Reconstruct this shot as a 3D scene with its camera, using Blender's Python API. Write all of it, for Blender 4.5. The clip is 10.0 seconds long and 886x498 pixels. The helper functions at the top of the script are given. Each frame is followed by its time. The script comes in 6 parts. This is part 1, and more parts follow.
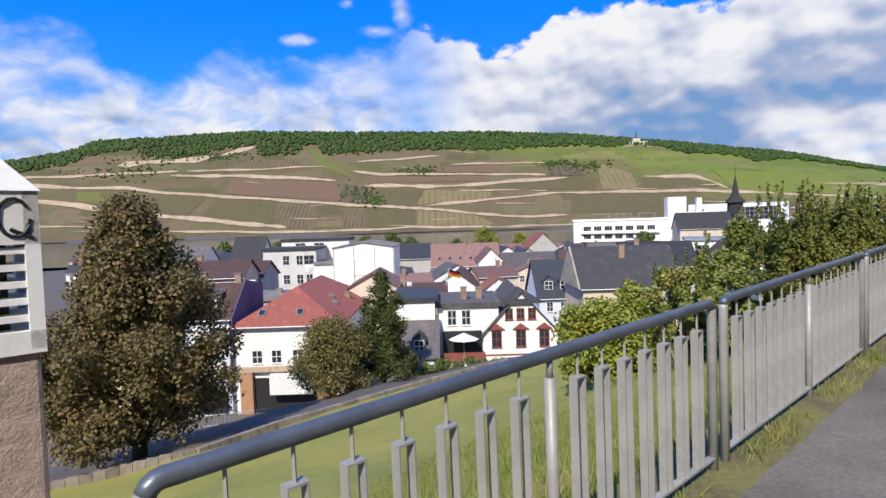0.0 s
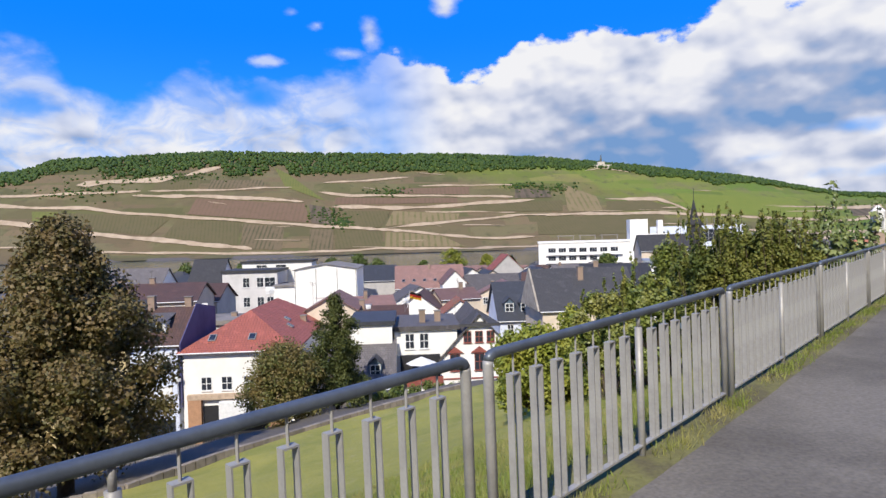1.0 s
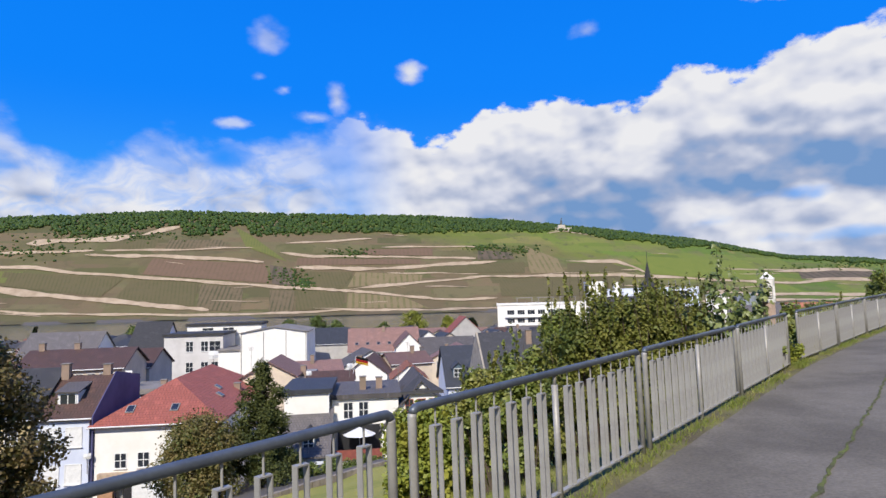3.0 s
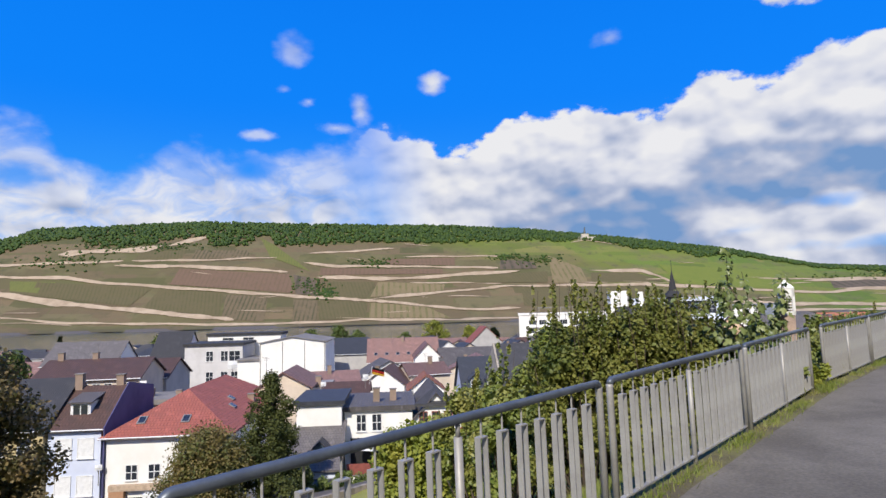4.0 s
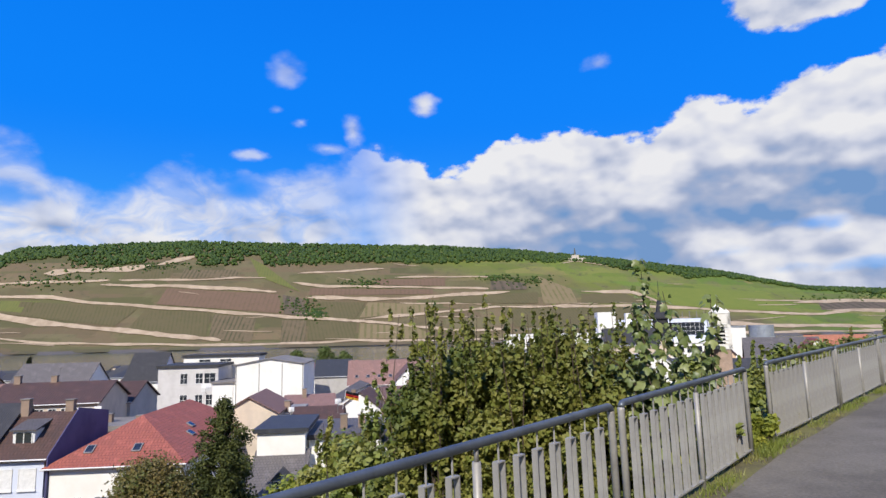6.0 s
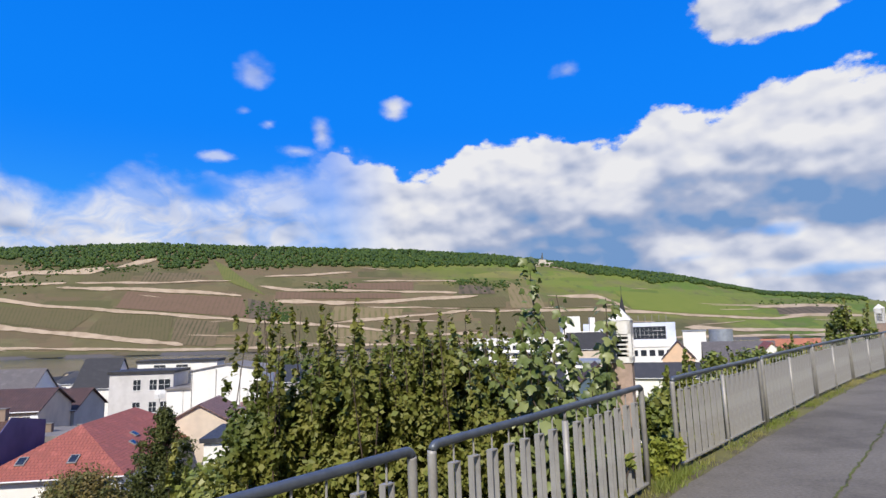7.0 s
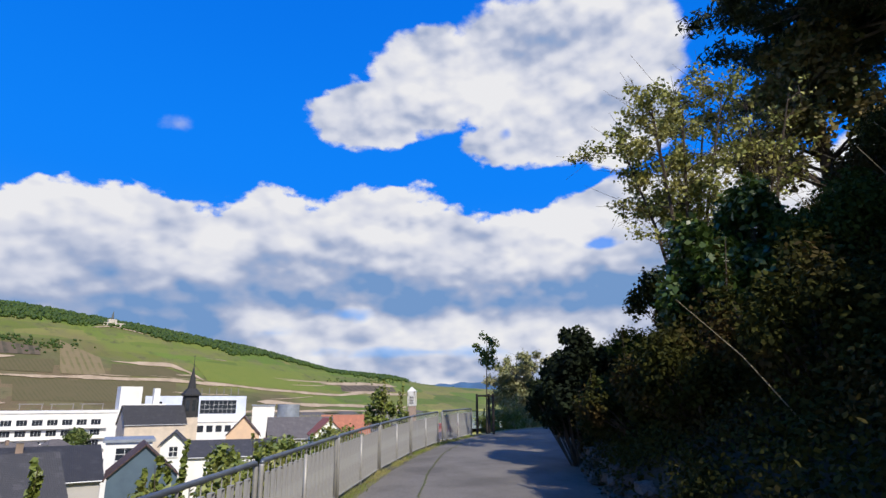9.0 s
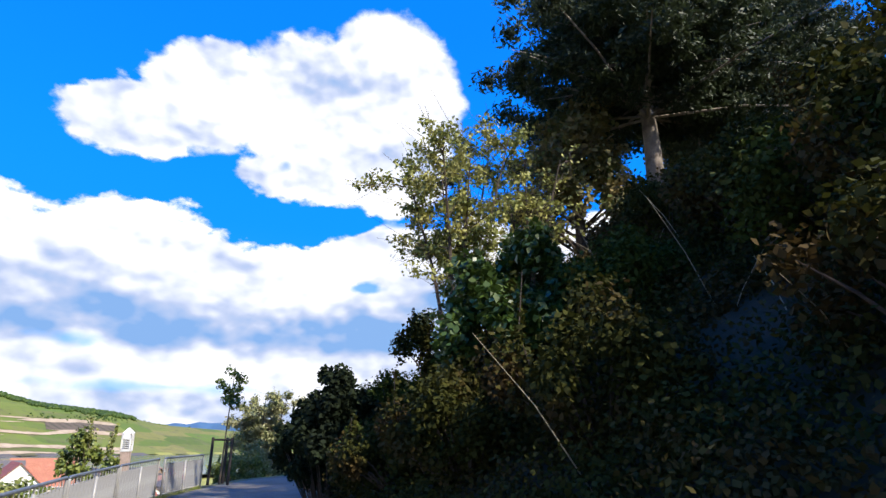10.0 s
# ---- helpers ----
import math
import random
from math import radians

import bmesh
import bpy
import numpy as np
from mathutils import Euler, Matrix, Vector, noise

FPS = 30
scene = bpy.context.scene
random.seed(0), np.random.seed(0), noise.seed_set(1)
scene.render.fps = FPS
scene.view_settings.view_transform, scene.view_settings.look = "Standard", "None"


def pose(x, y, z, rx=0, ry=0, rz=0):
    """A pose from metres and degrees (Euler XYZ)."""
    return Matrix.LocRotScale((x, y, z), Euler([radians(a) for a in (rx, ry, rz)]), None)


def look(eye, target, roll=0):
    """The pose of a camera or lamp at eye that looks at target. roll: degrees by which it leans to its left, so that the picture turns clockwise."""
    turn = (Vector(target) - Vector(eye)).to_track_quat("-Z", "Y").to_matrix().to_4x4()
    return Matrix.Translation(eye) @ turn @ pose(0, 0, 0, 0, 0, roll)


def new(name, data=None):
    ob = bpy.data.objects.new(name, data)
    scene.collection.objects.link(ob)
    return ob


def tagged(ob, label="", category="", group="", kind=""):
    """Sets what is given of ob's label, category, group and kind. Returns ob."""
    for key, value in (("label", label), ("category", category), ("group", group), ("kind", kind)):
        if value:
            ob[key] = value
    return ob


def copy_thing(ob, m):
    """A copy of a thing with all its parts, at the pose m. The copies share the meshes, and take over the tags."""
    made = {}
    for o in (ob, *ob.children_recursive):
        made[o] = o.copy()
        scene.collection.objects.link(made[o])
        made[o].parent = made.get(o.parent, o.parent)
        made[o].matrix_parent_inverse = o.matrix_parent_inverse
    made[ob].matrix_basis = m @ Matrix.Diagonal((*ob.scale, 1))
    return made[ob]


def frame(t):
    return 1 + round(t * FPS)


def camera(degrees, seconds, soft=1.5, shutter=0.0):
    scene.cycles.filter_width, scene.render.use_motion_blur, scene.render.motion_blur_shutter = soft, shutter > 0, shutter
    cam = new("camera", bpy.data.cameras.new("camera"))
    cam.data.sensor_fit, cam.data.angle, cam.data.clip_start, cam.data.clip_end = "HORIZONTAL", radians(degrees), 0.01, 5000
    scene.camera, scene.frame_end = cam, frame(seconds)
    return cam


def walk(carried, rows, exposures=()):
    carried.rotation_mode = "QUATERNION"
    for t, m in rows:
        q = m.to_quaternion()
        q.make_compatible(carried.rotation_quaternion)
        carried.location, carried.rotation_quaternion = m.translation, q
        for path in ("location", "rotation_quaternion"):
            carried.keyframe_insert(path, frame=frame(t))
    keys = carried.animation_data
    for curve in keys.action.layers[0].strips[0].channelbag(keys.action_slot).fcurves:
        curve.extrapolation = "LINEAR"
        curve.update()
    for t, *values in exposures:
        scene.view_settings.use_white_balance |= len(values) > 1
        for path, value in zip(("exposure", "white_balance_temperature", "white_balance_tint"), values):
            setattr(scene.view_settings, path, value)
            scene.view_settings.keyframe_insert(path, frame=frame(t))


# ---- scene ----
cam = camera(73.5, 10.0)
PATH = [
    (0, (-1.682, -0.556, 1.436), (-1.673, 1.442, 1.335), -1.7),
    (0.5, (-1.053, -0.336, 1.448), (-0.966, 1.661, 1.383), -1.7),
    (1, (-0.447, 0.021, 1.48), (-0.331, 2.018, 1.448), -1.6),
    (1.5, (0.224, 0.32, 1.516), (0.459, 2.305, 1.562), -1.7),
    (2, (0.78, 0.684, 1.51), (1.024, 2.668, 1.581), -1.6),
    (2.5, (1.459, 1.102, 1.547), (1.713, 3.082, 1.674), -1.6),
    (3.8, (2.871, 2.538, 1.605), (3.049, 4.52, 1.803), -1.4),
    (4, (3.077, 2.76, 1.604), (3.242, 4.742, 1.809), -1.5),
    (4.5, (3.71, 3.365, 1.618), (3.901, 5.339, 1.882), -1.5),
    (5, (4.21, 3.892, 1.597), (4.412, 5.863, 1.871), -1.5),
    (5.2, (4.435, 4.148, 1.62), (4.633, 6.119, 1.893), -1.5),
    (6.3, (5.687, 5.173, 1.681), (5.884, 7.144, 1.954), -1.3),
    (6.5, (5.98, 5.343, 1.682), (6.199, 7.312, 1.957), -1.4),
    (7, (6.583, 5.927, 1.718), (6.882, 7.884, 2.002), -1.4),
    (7.5, (7.164, 6.586, 1.767), (7.66, 8.499, 2.078), -1.1),
    (8, (7.748, 7.148, 1.796), (8.549, 8.945, 2.153), -0.9),
    (8.5, (8.305, 7.746, 1.817), (9.392, 9.367, 2.256), -0.4),
    (9, (8.955, 8.171, 1.847), (10.38, 9.483, 2.346), -0.2),
    (9.5, (9.342, 8.447, 1.888), (11.035, 9.346, 2.459), 0.5),
    (10, (10.027, 8.962, 1.924), (11.815, 9.6, 2.556), 0.6),
]
walk(cam, [(t, look(eye, target, roll)) for t, eye, target, roll in PATH],
     exposures=[(0, 0.25), (1.5, 0.2), (2.5, 0.15), (7.5, 0.12), (8.0, 0.08), (8.6, 0.03), (9.0, 0.12), (9.5, 0.4), (10.0, 0.75)])

# ---- world, sun ----
SUN_YAW, SUN_EL = -18.0, 42.0          # heading of the light on the ground, height of the sun
sun_from = Vector((math.sin(radians(SUN_YAW)) * math.cos(radians(SUN_EL)),
                   -math.cos(radians(SUN_YAW)) * math.cos(radians(SUN_EL)), math.sin(radians(SUN_EL))))
sun = new("sun", bpy.data.lights.new("sun", "SUN"))
sun.data.energy, sun.data.angle, sun.data.color = 5.0, radians(0.5), (1.0, 0.93, 0.82)
sun.matrix_world = look(sun_from * 100, (0, 0, 0))


class Nodes:
    """A small shorthand for node trees."""

    def __init__(self, tree):
        self.tree = tree
        tree.nodes.clear()

    def add(self, kind):
        return self.tree.nodes.new(kind)

    def put(self, socket, value):
        if isinstance(value, bpy.types.NodeSocket):
            self.tree.links.new(value, socket)
        elif value is not None:
            socket.default_value = value

    def math(self, op, a, b=None, c=None, clamp=False):
        n = self.add("ShaderNodeMath")
        n.operation, n.use_clamp = op, clamp
        for s, v in zip(n.inputs, (a, b, c)):
            self.put(s, v)
        return n.outputs[0]

    def noise(self, vector, scale, detail=4.0, rough=0.55, distortion=0.0, color=False):
        n = self.add("ShaderNodeTexNoise")
        self.put(n.inputs["Vector"], vector)
        n.inputs["Scale"].default_value = scale
        n.inputs["Detail"].default_value = detail
        n.inputs["Roughness"].default_value = rough
        n.inputs["Distortion"].default_value = distortion
        return n.outputs["Color" if color else "Fac"]

    def ramp(self, fac, stops):
        n = self.add("ShaderNodeValToRGB")
        e = n.color_ramp.elements
        while len(e) < len(stops):
            e.new(0.5)
        for el, (p, c) in zip(e, stops):
            el.position = p
            el.color = (*c, 1) if len(c) == 3 else c
        self.put(n.inputs["Fac"], fac)
        return n.outputs["Color"]

    def mix(self, fac, a, b, blend="MIX"):
        n = self.add("ShaderNodeMix")
        n.data_type, n.blend_type = "RGBA", blend
        self.put(n.inputs[0], fac)
        self.put(n.inputs[6], (*a, 1) if isinstance(a, tuple) else a)
        self.put(n.inputs[7], (*b, 1) if isinstance(b, tuple) else b)
        return n.outputs[2]

    def smooth(self, x, lo, hi):
        n = self.add("ShaderNodeMapRange")
        n.interpolation_type = "SMOOTHSTEP"
        self.put(n.inputs[0], x)
        n.inputs[1].default_value, n.inputs[2].default_value = lo, hi
        return n.outputs[0]


world = bpy.data.worlds.new("world")
scene.world = world
world.use_nodes = True
N = Nodes(world.node_tree)
sky = N.add("ShaderNodeTexSky")
sky.sky_type, sky.sun_disc, sky.sun_elevation, sky.sun_rotation = "NISHITA", False, radians(SUN_EL), radians(180 - SUN_YAW)
sky.altitude, sky.air_density, sky.dust_density, sky.ozone_density = 100, 1.0, 0.3, 3.0
tc = N.add("ShaderNodeTexCoord").outputs["Generated"]
sep = N.add("ShaderNodeSeparateXYZ")
N.put(sep.inputs[0], tc)
az = N.math("MULTIPLY", N.math("ARCTAN2", sep.outputs[0], sep.outputs[1]), 57.2958)
el = N.math("MULTIPLY", N.math("ARCSINE", sep.outputs[2]), 57.2958)
comb = N.add("ShaderNodeCombineXYZ")
N.put(comb.inputs[0], N.math("MULTIPLY", az, 0.1))
N.put(comb.inputs[1], N.math("MULTIPLY", el, 0.16))
flat = comb.outputs[0]


def shifted(da, de):
    """The sky's plan moved by degrees of azimuth and height."""
    n = N.add("ShaderNodeVectorMath")
    n.operation = "ADD"
    N.put(n.inputs[0], flat)
    n.inputs[1].default_value = (da * 0.1, de * 0.16, 0)
    return n.outputs[0]


def billow(vector, scale, detail):
    """Rounded heaps, 0 between them and towards 1 on their crowns."""
    n = N.add("ShaderNodeTexVoronoi")
    n.feature = "SMOOTH_F1"
    N.put(n.inputs["Vector"], vector)
    n.inputs["Scale"].default_value = scale
    n.inputs["Detail"].default_value = detail
    n.inputs["Roughness"].default_value = 0.5
    n.inputs["Smoothness"].default_value = 0.35
    return N.math("SUBTRACT", 1.0, n.outputs["Distance"])


puff = N.noise(flat, 1.3, 10.0, 0.56)
heap = billow(flat, 2.3, 2.0)
crisp = N.math("MULTIPLY", N.math("SUBTRACT", N.noise(flat, 5.5, 8.0, 0.6), 0.5), 2.2)
wob = N.math("ADD", crisp, N.math("ADD", N.math("MULTIPLY", N.math("SUBTRACT", puff, 0.5), 3.4), N.math("MULTIPLY", N.math("SUBTRACT", heap, 0.62), 1.8)))
# the upper edge of the long bank of cloud over the azimuth
edge = N.add("ShaderNodeFloatCurve")
pts = [(-180, 14), (-60, 15), (-34, 16.2), (-30, 15.9), (-25.5, 13.2), (-18.3, 15.8), (-14, 14.6), (-9, 16), (-3.4, 17.4), (1, 17.8), (5, 16.2), (9, 16.9), (13.5, 19), (20, 20), (25.4, 18.1), (30, 21), (35, 19.7), (42, 21.3), (53, 18.9), (58, 19.6), (65, 21.6), (75, 22), (180, 15)]
cm = edge.mapping
cv = cm.curves[0]
for i, (a, e) in enumerate(pts):
    p = ((a + 180) / 360, e / 40)
    if i < 2:
        cv.points[i].location = p
    else:
        cv.points.new(*p)
cm.update()
N.put(edge.inputs["Value"], N.math("DIVIDE", N.math("ADD", az, 180), 360))
top = N.math("MULTIPLY", edge.outputs[0], 40.0)
below = N.math("ADD", N.math("SUBTRACT", top, el), wob)
veil = N.smooth(az, -9, 5)               # thin to the west, dense to the east
thin = N.math("ADD", 0.6, N.math("MULTIPLY", N.smooth(el, 14.5, 8.5), 0.38))
streak = N.noise(shifted(3.0, 1.0), 2.4, 7.0, 0.6, 0.9)
thin = N.math("MULTIPLY", thin, N.math("ADD", 0.55, N.math("MULTIPLY", N.smooth(streak, 0.36, 0.6), 0.45)))
dens = N.math("MULTIPLY", N.math("MAXIMUM", N.math("MULTIPLY", N.smooth(below, -0.9, 2.2), N.math("SUBTRACT", 1.0, veil)), N.math("MULTIPLY", N.smooth(below, -0.25, 0.5), veil)),
              N.math("ADD", N.math("MULTIPLY", thin, N.math("SUBTRACT", 1.0, veil)), veil))


def blob(a, e, wa, we, power=1.0):
    soft = (1.4, 0.4) if we < 2.5 else (1.06, 0.9)
    da = N.math("DIVIDE", N.math("SUBTRACT", az, a), wa)
    de = N.math("DIVIDE", N.math("SUBTRACT", el, e), we)
    r = N.math("SQRT", N.math("ADD", N.math("MULTIPLY", da, da), N.math("MULTIPLY", de, de)))
    r = N.math("ADD", r, N.math("MULTIPLY", wob, -0.8 / (we + 0.9)))
    return N.math("MULTIPLY", N.smooth(r, *soft), power)


for args in ((39.5, 26.8, 7.0, 4.0), (46, 30, 7.5, 5.6), (56, 30.5, 9, 7.6), (64, 32, 9, 8.5), (57, 25, 10, 3.6), (66, 24.5, 6, 4), (4, 21.6, 1.5, 1.2, 0.95), (-3.0, 19.0, 1.3, 1.5, 0.75),
             (-8.0, 19.7, 1.5, 0.7, 0.75), (-10.3, 20.6, 1.2, 0.7, 0.4), (-9.6, 23.9, 1.9, 1.5, 0.5), (21.5, 24.1, 1.5, 0.8, 0.4), (-5.5, 17.4, 2.0, 0.9, 0.6),
             (-12.5, 16.4, 2.6, 0.6, 0.6), (-14, 33, 12, 2.0, 0.12), (140, 32, 26, 10), (-120, 35, 30, 9), (170, 45, 30, 12)):
    dens = N.math("MAXIMUM", dens, blob(*args))
# blue gaps in the bank
for args in ((-31, 11.4, 3.0, 1.2, 0.75), (-13.4, 13.2, 2.4, 1.3, 0.85), (54, 25.4, 0.9, 0.8, 0.55), (62.2, 14.4, 2.0, 0.6, 0.8), (38, 8.1, 3.2, 0.8, 0.55), (46, 4.6, 12, 0.7, 0.5), (31, 6.2, 3.0, 0.8, 0.45), (66, 20.6, 3.0, 0.7, 0.8)):
    dens = N.math("MULTIPLY", dens, N.math("SUBTRACT", 1.0, blob(*args)))
# lit crowns and grey hollows: heaps lit from above
big = N.math("SUBTRACT", N.noise(flat, 0.9, 4.0, 0.5), N.noise(shifted(0.8, 2.2), 0.9, 4.0, 0.5))
mid = N.math("SUBTRACT", billow(flat, 1.7, 2.0), billow(shifted(0.5, 0.8), 1.7, 2.0))
soft_ = N.math("SUBTRACT", N.noise(flat, 1.1, 5.0, 0.5, 0.3), 0.5)
rim = N.math("MULTIPLY", N.smooth(below, 4.5, 0.3), N.smooth(below, -5.0, -1.2))
low = N.math("MULTIPLY", N.smooth(below, 4.0, 9.5), N.smooth(az, 4, 20))
hump = N.math("MULTIPLY", N.smooth(el, 9.4, 7.2), N.smooth(az, 22, 34))
shade = N.math("ADD", N.math("ADD", N.math("MULTIPLY", big, 1.3), N.math("MULTIPLY", mid, 0.85)), N.math("MULTIPLY", soft_, 1.2))
shade = N.math("ADD", N.math("ADD", shade, 0.74), N.math("MULTIPLY", rim, 0.26))
shade = N.math("ADD", N.math("ADD", shade, N.math("MULTIPLY", crisp, 0.13)), N.math("MULTIPLY", hump, 0.5))
shade = N.math("SUBTRACT", shade, N.math("MULTIPLY", low, 0.6), clamp=True)
cloud = N.ramp(shade, [(0.0, (0.21, 0.38, 0.68)), (0.35, (0.45, 0.53, 0.72)), (0.7, (0.8, 0.83, 0.92)), (1.0, (1.0, 1.0, 1.0))])
cloud = N.mix(1.0, cloud, (9.5, 9.5, 9.8), "MULTIPLY")
blue = N.mix(N.smooth(el, 2, 20), (0.6, 4.6, 11.6), (0.0, 2.6, 11.2))
blue = N.mix(N.smooth(el, 18, 42), blue, (0.0, 1.95, 9.6))
clear = N.mix(0.96, sky.outputs[0], blue)
bg = N.add("ShaderNodeBackground")
N.put(bg.inputs["Color"], N.mix(dens, clear, cloud))
bg.inputs["Strength"].default_value = 0.08
out = N.add("ShaderNodeOutputWorld")
N.put(out.inputs[0], bg.outputs[0])

# ---- materials ----
MATS = {}


def mat(name, base, second=None, rough=0.8, metal=0.0, scale=3.0, fine_scale=40.0, bump=0.3, fine_amount=0.25, each=0.0, spec=None, coat=0.0):
    """A surface with broad stains towards `second`, fine grain, relief, and some change from piece to piece."""
    if name in MATS:
        return MATS[name]
    m = MATS[name] = bpy.data.materials.new(name)
    m.use_nodes = True
    n = Nodes(m.node_tree)
    b = n.add("ShaderNodeBsdfPrincipled")
    o = n.add("ShaderNodeOutputMaterial")
    pos = n.add("ShaderNodeTexCoord").outputs["Object"]
    big = n.noise(pos, scale, 5, 0.6)
    small = n.noise(pos, fine_scale, 3, 0.6)
    second = second or tuple(c * 0.7 for c in base)
    col = n.mix(n.smooth(big, 0.35, 0.7), base, second)
    dark = n.math("ADD", n.math("MULTIPLY", n.math("SUBTRACT", small, 0.5), 2 * fine_amount), 1.0)
    if each:
        rnd = n.add("ShaderNodeObjectInfo").outputs["Random"]
        isl = n.add("ShaderNodeNewGeometry").outputs["Random Per Island"]
        k = n.math("FRACT", n.math("ADD", rnd, isl))
        dark = n.math("MULTIPLY", dark, n.math("ADD", 1.0 - each, n.math("MULTIPLY", k, 2 * each)))
    col = n.mix(1.0, col, dark, "MULTIPLY")
    n.put(b.inputs["Base Color"], col)
    n.put(b.inputs["Roughness"], n.math("ADD", rough - 0.08, n.math("MULTIPLY", big, 0.16), clamp=True))
    b.inputs["Metallic"].default_value = metal
    if spec is not None:
        b.inputs["Specular IOR Level"].default_value = spec
    if bump:
        bp = n.add("ShaderNodeBump")
        bp.inputs["Strength"].default_value = bump
        bp.inputs["Distance"].default_value = 0.02
        n.put(bp.inputs["Height"], n.math("ADD", big, n.math("MULTIPLY", small, 0.4)))
        n.put(b.inputs["Normal"], bp.outputs[0])
    n.put(o.inputs[0], b.outputs[0])
    return m


def leaf_mat(name, a, b_, c=None, rough=0.6):
    """Leaves: colour changes from leaf to leaf and from bough to bough, with light let through."""
    if name in MATS:
        return MATS[name]
    m = MATS[name] = bpy.data.materials.new(name)
    m.use_nodes = True
    n = Nodes(m.node_tree)
    pos = n.add("ShaderNodeTexCoord").outputs["Object"]
    isl = n.add("ShaderNodeNewGeometry").outputs["Random Per Island"]
    col = n.mix(isl, a, b_)
    col = n.mix(n.smooth(n.noise(pos, 0.9, 3), 0.45, 0.65), col, c or a)
    bs = n.add("ShaderNodeBsdfPrincipled")
    n.put(bs.inputs["Base Color"], col)
    bs.inputs["Roughness"].default_value = rough
    bs.inputs["Specular IOR Level"].default_value = 0.15 if rough > 0.7 else 0.35
    tr = n.add("ShaderNodeBsdfTranslucent")
    n.put(tr.inputs["Color"], col)
    mx = n.add("ShaderNodeMixShader")
    mx.inputs[0].default_value = 0.22
    n.put(mx.inputs[1], bs.outputs[0])
    n.put(mx.inputs[2], tr.outputs[0])
    o = n.add("ShaderNodeOutputMaterial")
    n.put(o.inputs[0], mx.outputs[0])
    return m


def roof_mat(name, base, second, row=0.34, col_w=0.3, depth=0.5, rough=0.75):
    """Tiles in courses, on faces whose UV runs along the eaves (u) and up the slope (v), in metres."""
    if name in MATS:
        return MATS[name]
    m = MATS[name] = bpy.data.materials.new(name)
    m.use_nodes = True
    n = Nodes(m.node_tree)
    uv = n.add("ShaderNodeUVMap").outputs[0]
    br = n.add("ShaderNodeTexBrick")
    n.put(br.inputs["Vector"], uv)
    br.inputs["Color1"].default_value = (*base, 1)
    br.inputs["Color2"].default_value = (*[0.6 * p + 0.4 * q for p, q in zip(base, second)], 1)
    br.inputs["Mortar"].default_value = (*[c * 0.45 for c in base], 1)
    br.inputs["Scale"].default_value = 1.0
    br.inputs["Brick Width"].default_value = col_w
    br.inputs["Row Height"].default_value = row
    br.inputs["Mortar Size"].default_value = 0.03
    br.inputs["Mortar Smooth"].default_value = 0.6
    st = n.smooth(n.noise(uv, 0.5, 6, 0.65), 0.42, 0.72)
    tone = n.add("ShaderNodeObjectInfo").outputs["Random"]
    col = n.mix(st, br.outputs["Color"], second)
    col = n.mix(n.math("MULTIPLY", n.smooth(n.noise(uv, 0.9, 4, 0.7), 0.55, 0.62), 0.35), col, tuple(min(1, c * 1.45 + 0.01) for c in base))
    col = n.mix(1.0, col, n.math("ADD", 0.62, n.math("MULTIPLY", tone, 0.4)), "MULTIPLY")
    col = n.mix(n.smooth(n.noise(uv, 5.0, 3), 0.62, 0.8), col, tuple(c * 0.55 for c in base))
    b = n.add("ShaderNodeBsdfPrincipled")
    n.put(b.inputs["Base Color"], col)
    b.inputs["Roughness"].default_value = rough
    sp = n.add("ShaderNodeSeparateXYZ")
    n.put(sp.inputs[0], uv)
    saw = n.math("FRACT", n.math("DIVIDE", sp.outputs[1], row))
    wave = n.math("SINE", n.math("MULTIPLY", sp.outputs[0], 6.283 / col_w))
    h = n.math("ADD", n.math("MULTIPLY", saw, -1.0), n.math("MULTIPLY", wave, 0.3))
    bp = n.add("ShaderNodeBump")
    bp.inputs["Strength"].default_value = depth
    bp.inputs["Distance"].default_value = 0.06
    n.put(bp.inputs["Height"], h)
    n.put(b.inputs["Normal"], bp.outputs[0])
    o = n.add("ShaderNodeOutputMaterial")
    n.put(o.inputs[0], b.outputs[0])
    return m


# ---- mesh helpers ----
def part(name, bm, material, parent=None, label="", smooth=False):
    """Links a bmesh as one mesh object, under a thing or a part."""
    me = bpy.data.meshes.new(name)
    bm.to_mesh(me)
    bm.free()
    me.materials.append(material)
    if smooth:
        me.polygons.foreach_set("use_smooth", [True] * len(me.polygons))
    ob = new(name, me)
    if parent:
        ob.parent = parent
    if label:
        ob["label"] = label
    return ob


def mesh_from(name, verts, faces, material, parent=None, smooth=False):
    me = bpy.data.meshes.new(name)
    verts = np.asarray(verts, dtype=np.float32)
    faces = np.asarray(faces, dtype=np.int32)
    k = faces.shape[1]
    me.vertices.add(len(verts))
    me.vertices.foreach_set("co", verts.ravel())
    me.loops.add(faces.size)
    me.loops.foreach_set("vertex_index", faces.ravel())
    me.polygons.add(len(faces))
    me.polygons.foreach_set("loop_start", np.arange(0, faces.size, k, dtype=np.int32))
    me.update(calc_edges=True)
    me.materials.append(material)
    if smooth:
        me.polygons.foreach_set("use_smooth", np.ones(len(faces), dtype=bool))
    ob = new(name, me)
    if parent:
        ob.parent = parent
    return ob


def thing(name, place, label, category, group="", turn=0.0, kind=""):
    ob = new(name)
    ob.matrix_basis = pose(*place, 0, 0, turn)
    ob.empty_display_size = 0.2
    return tagged(ob, label, category, group, kind)


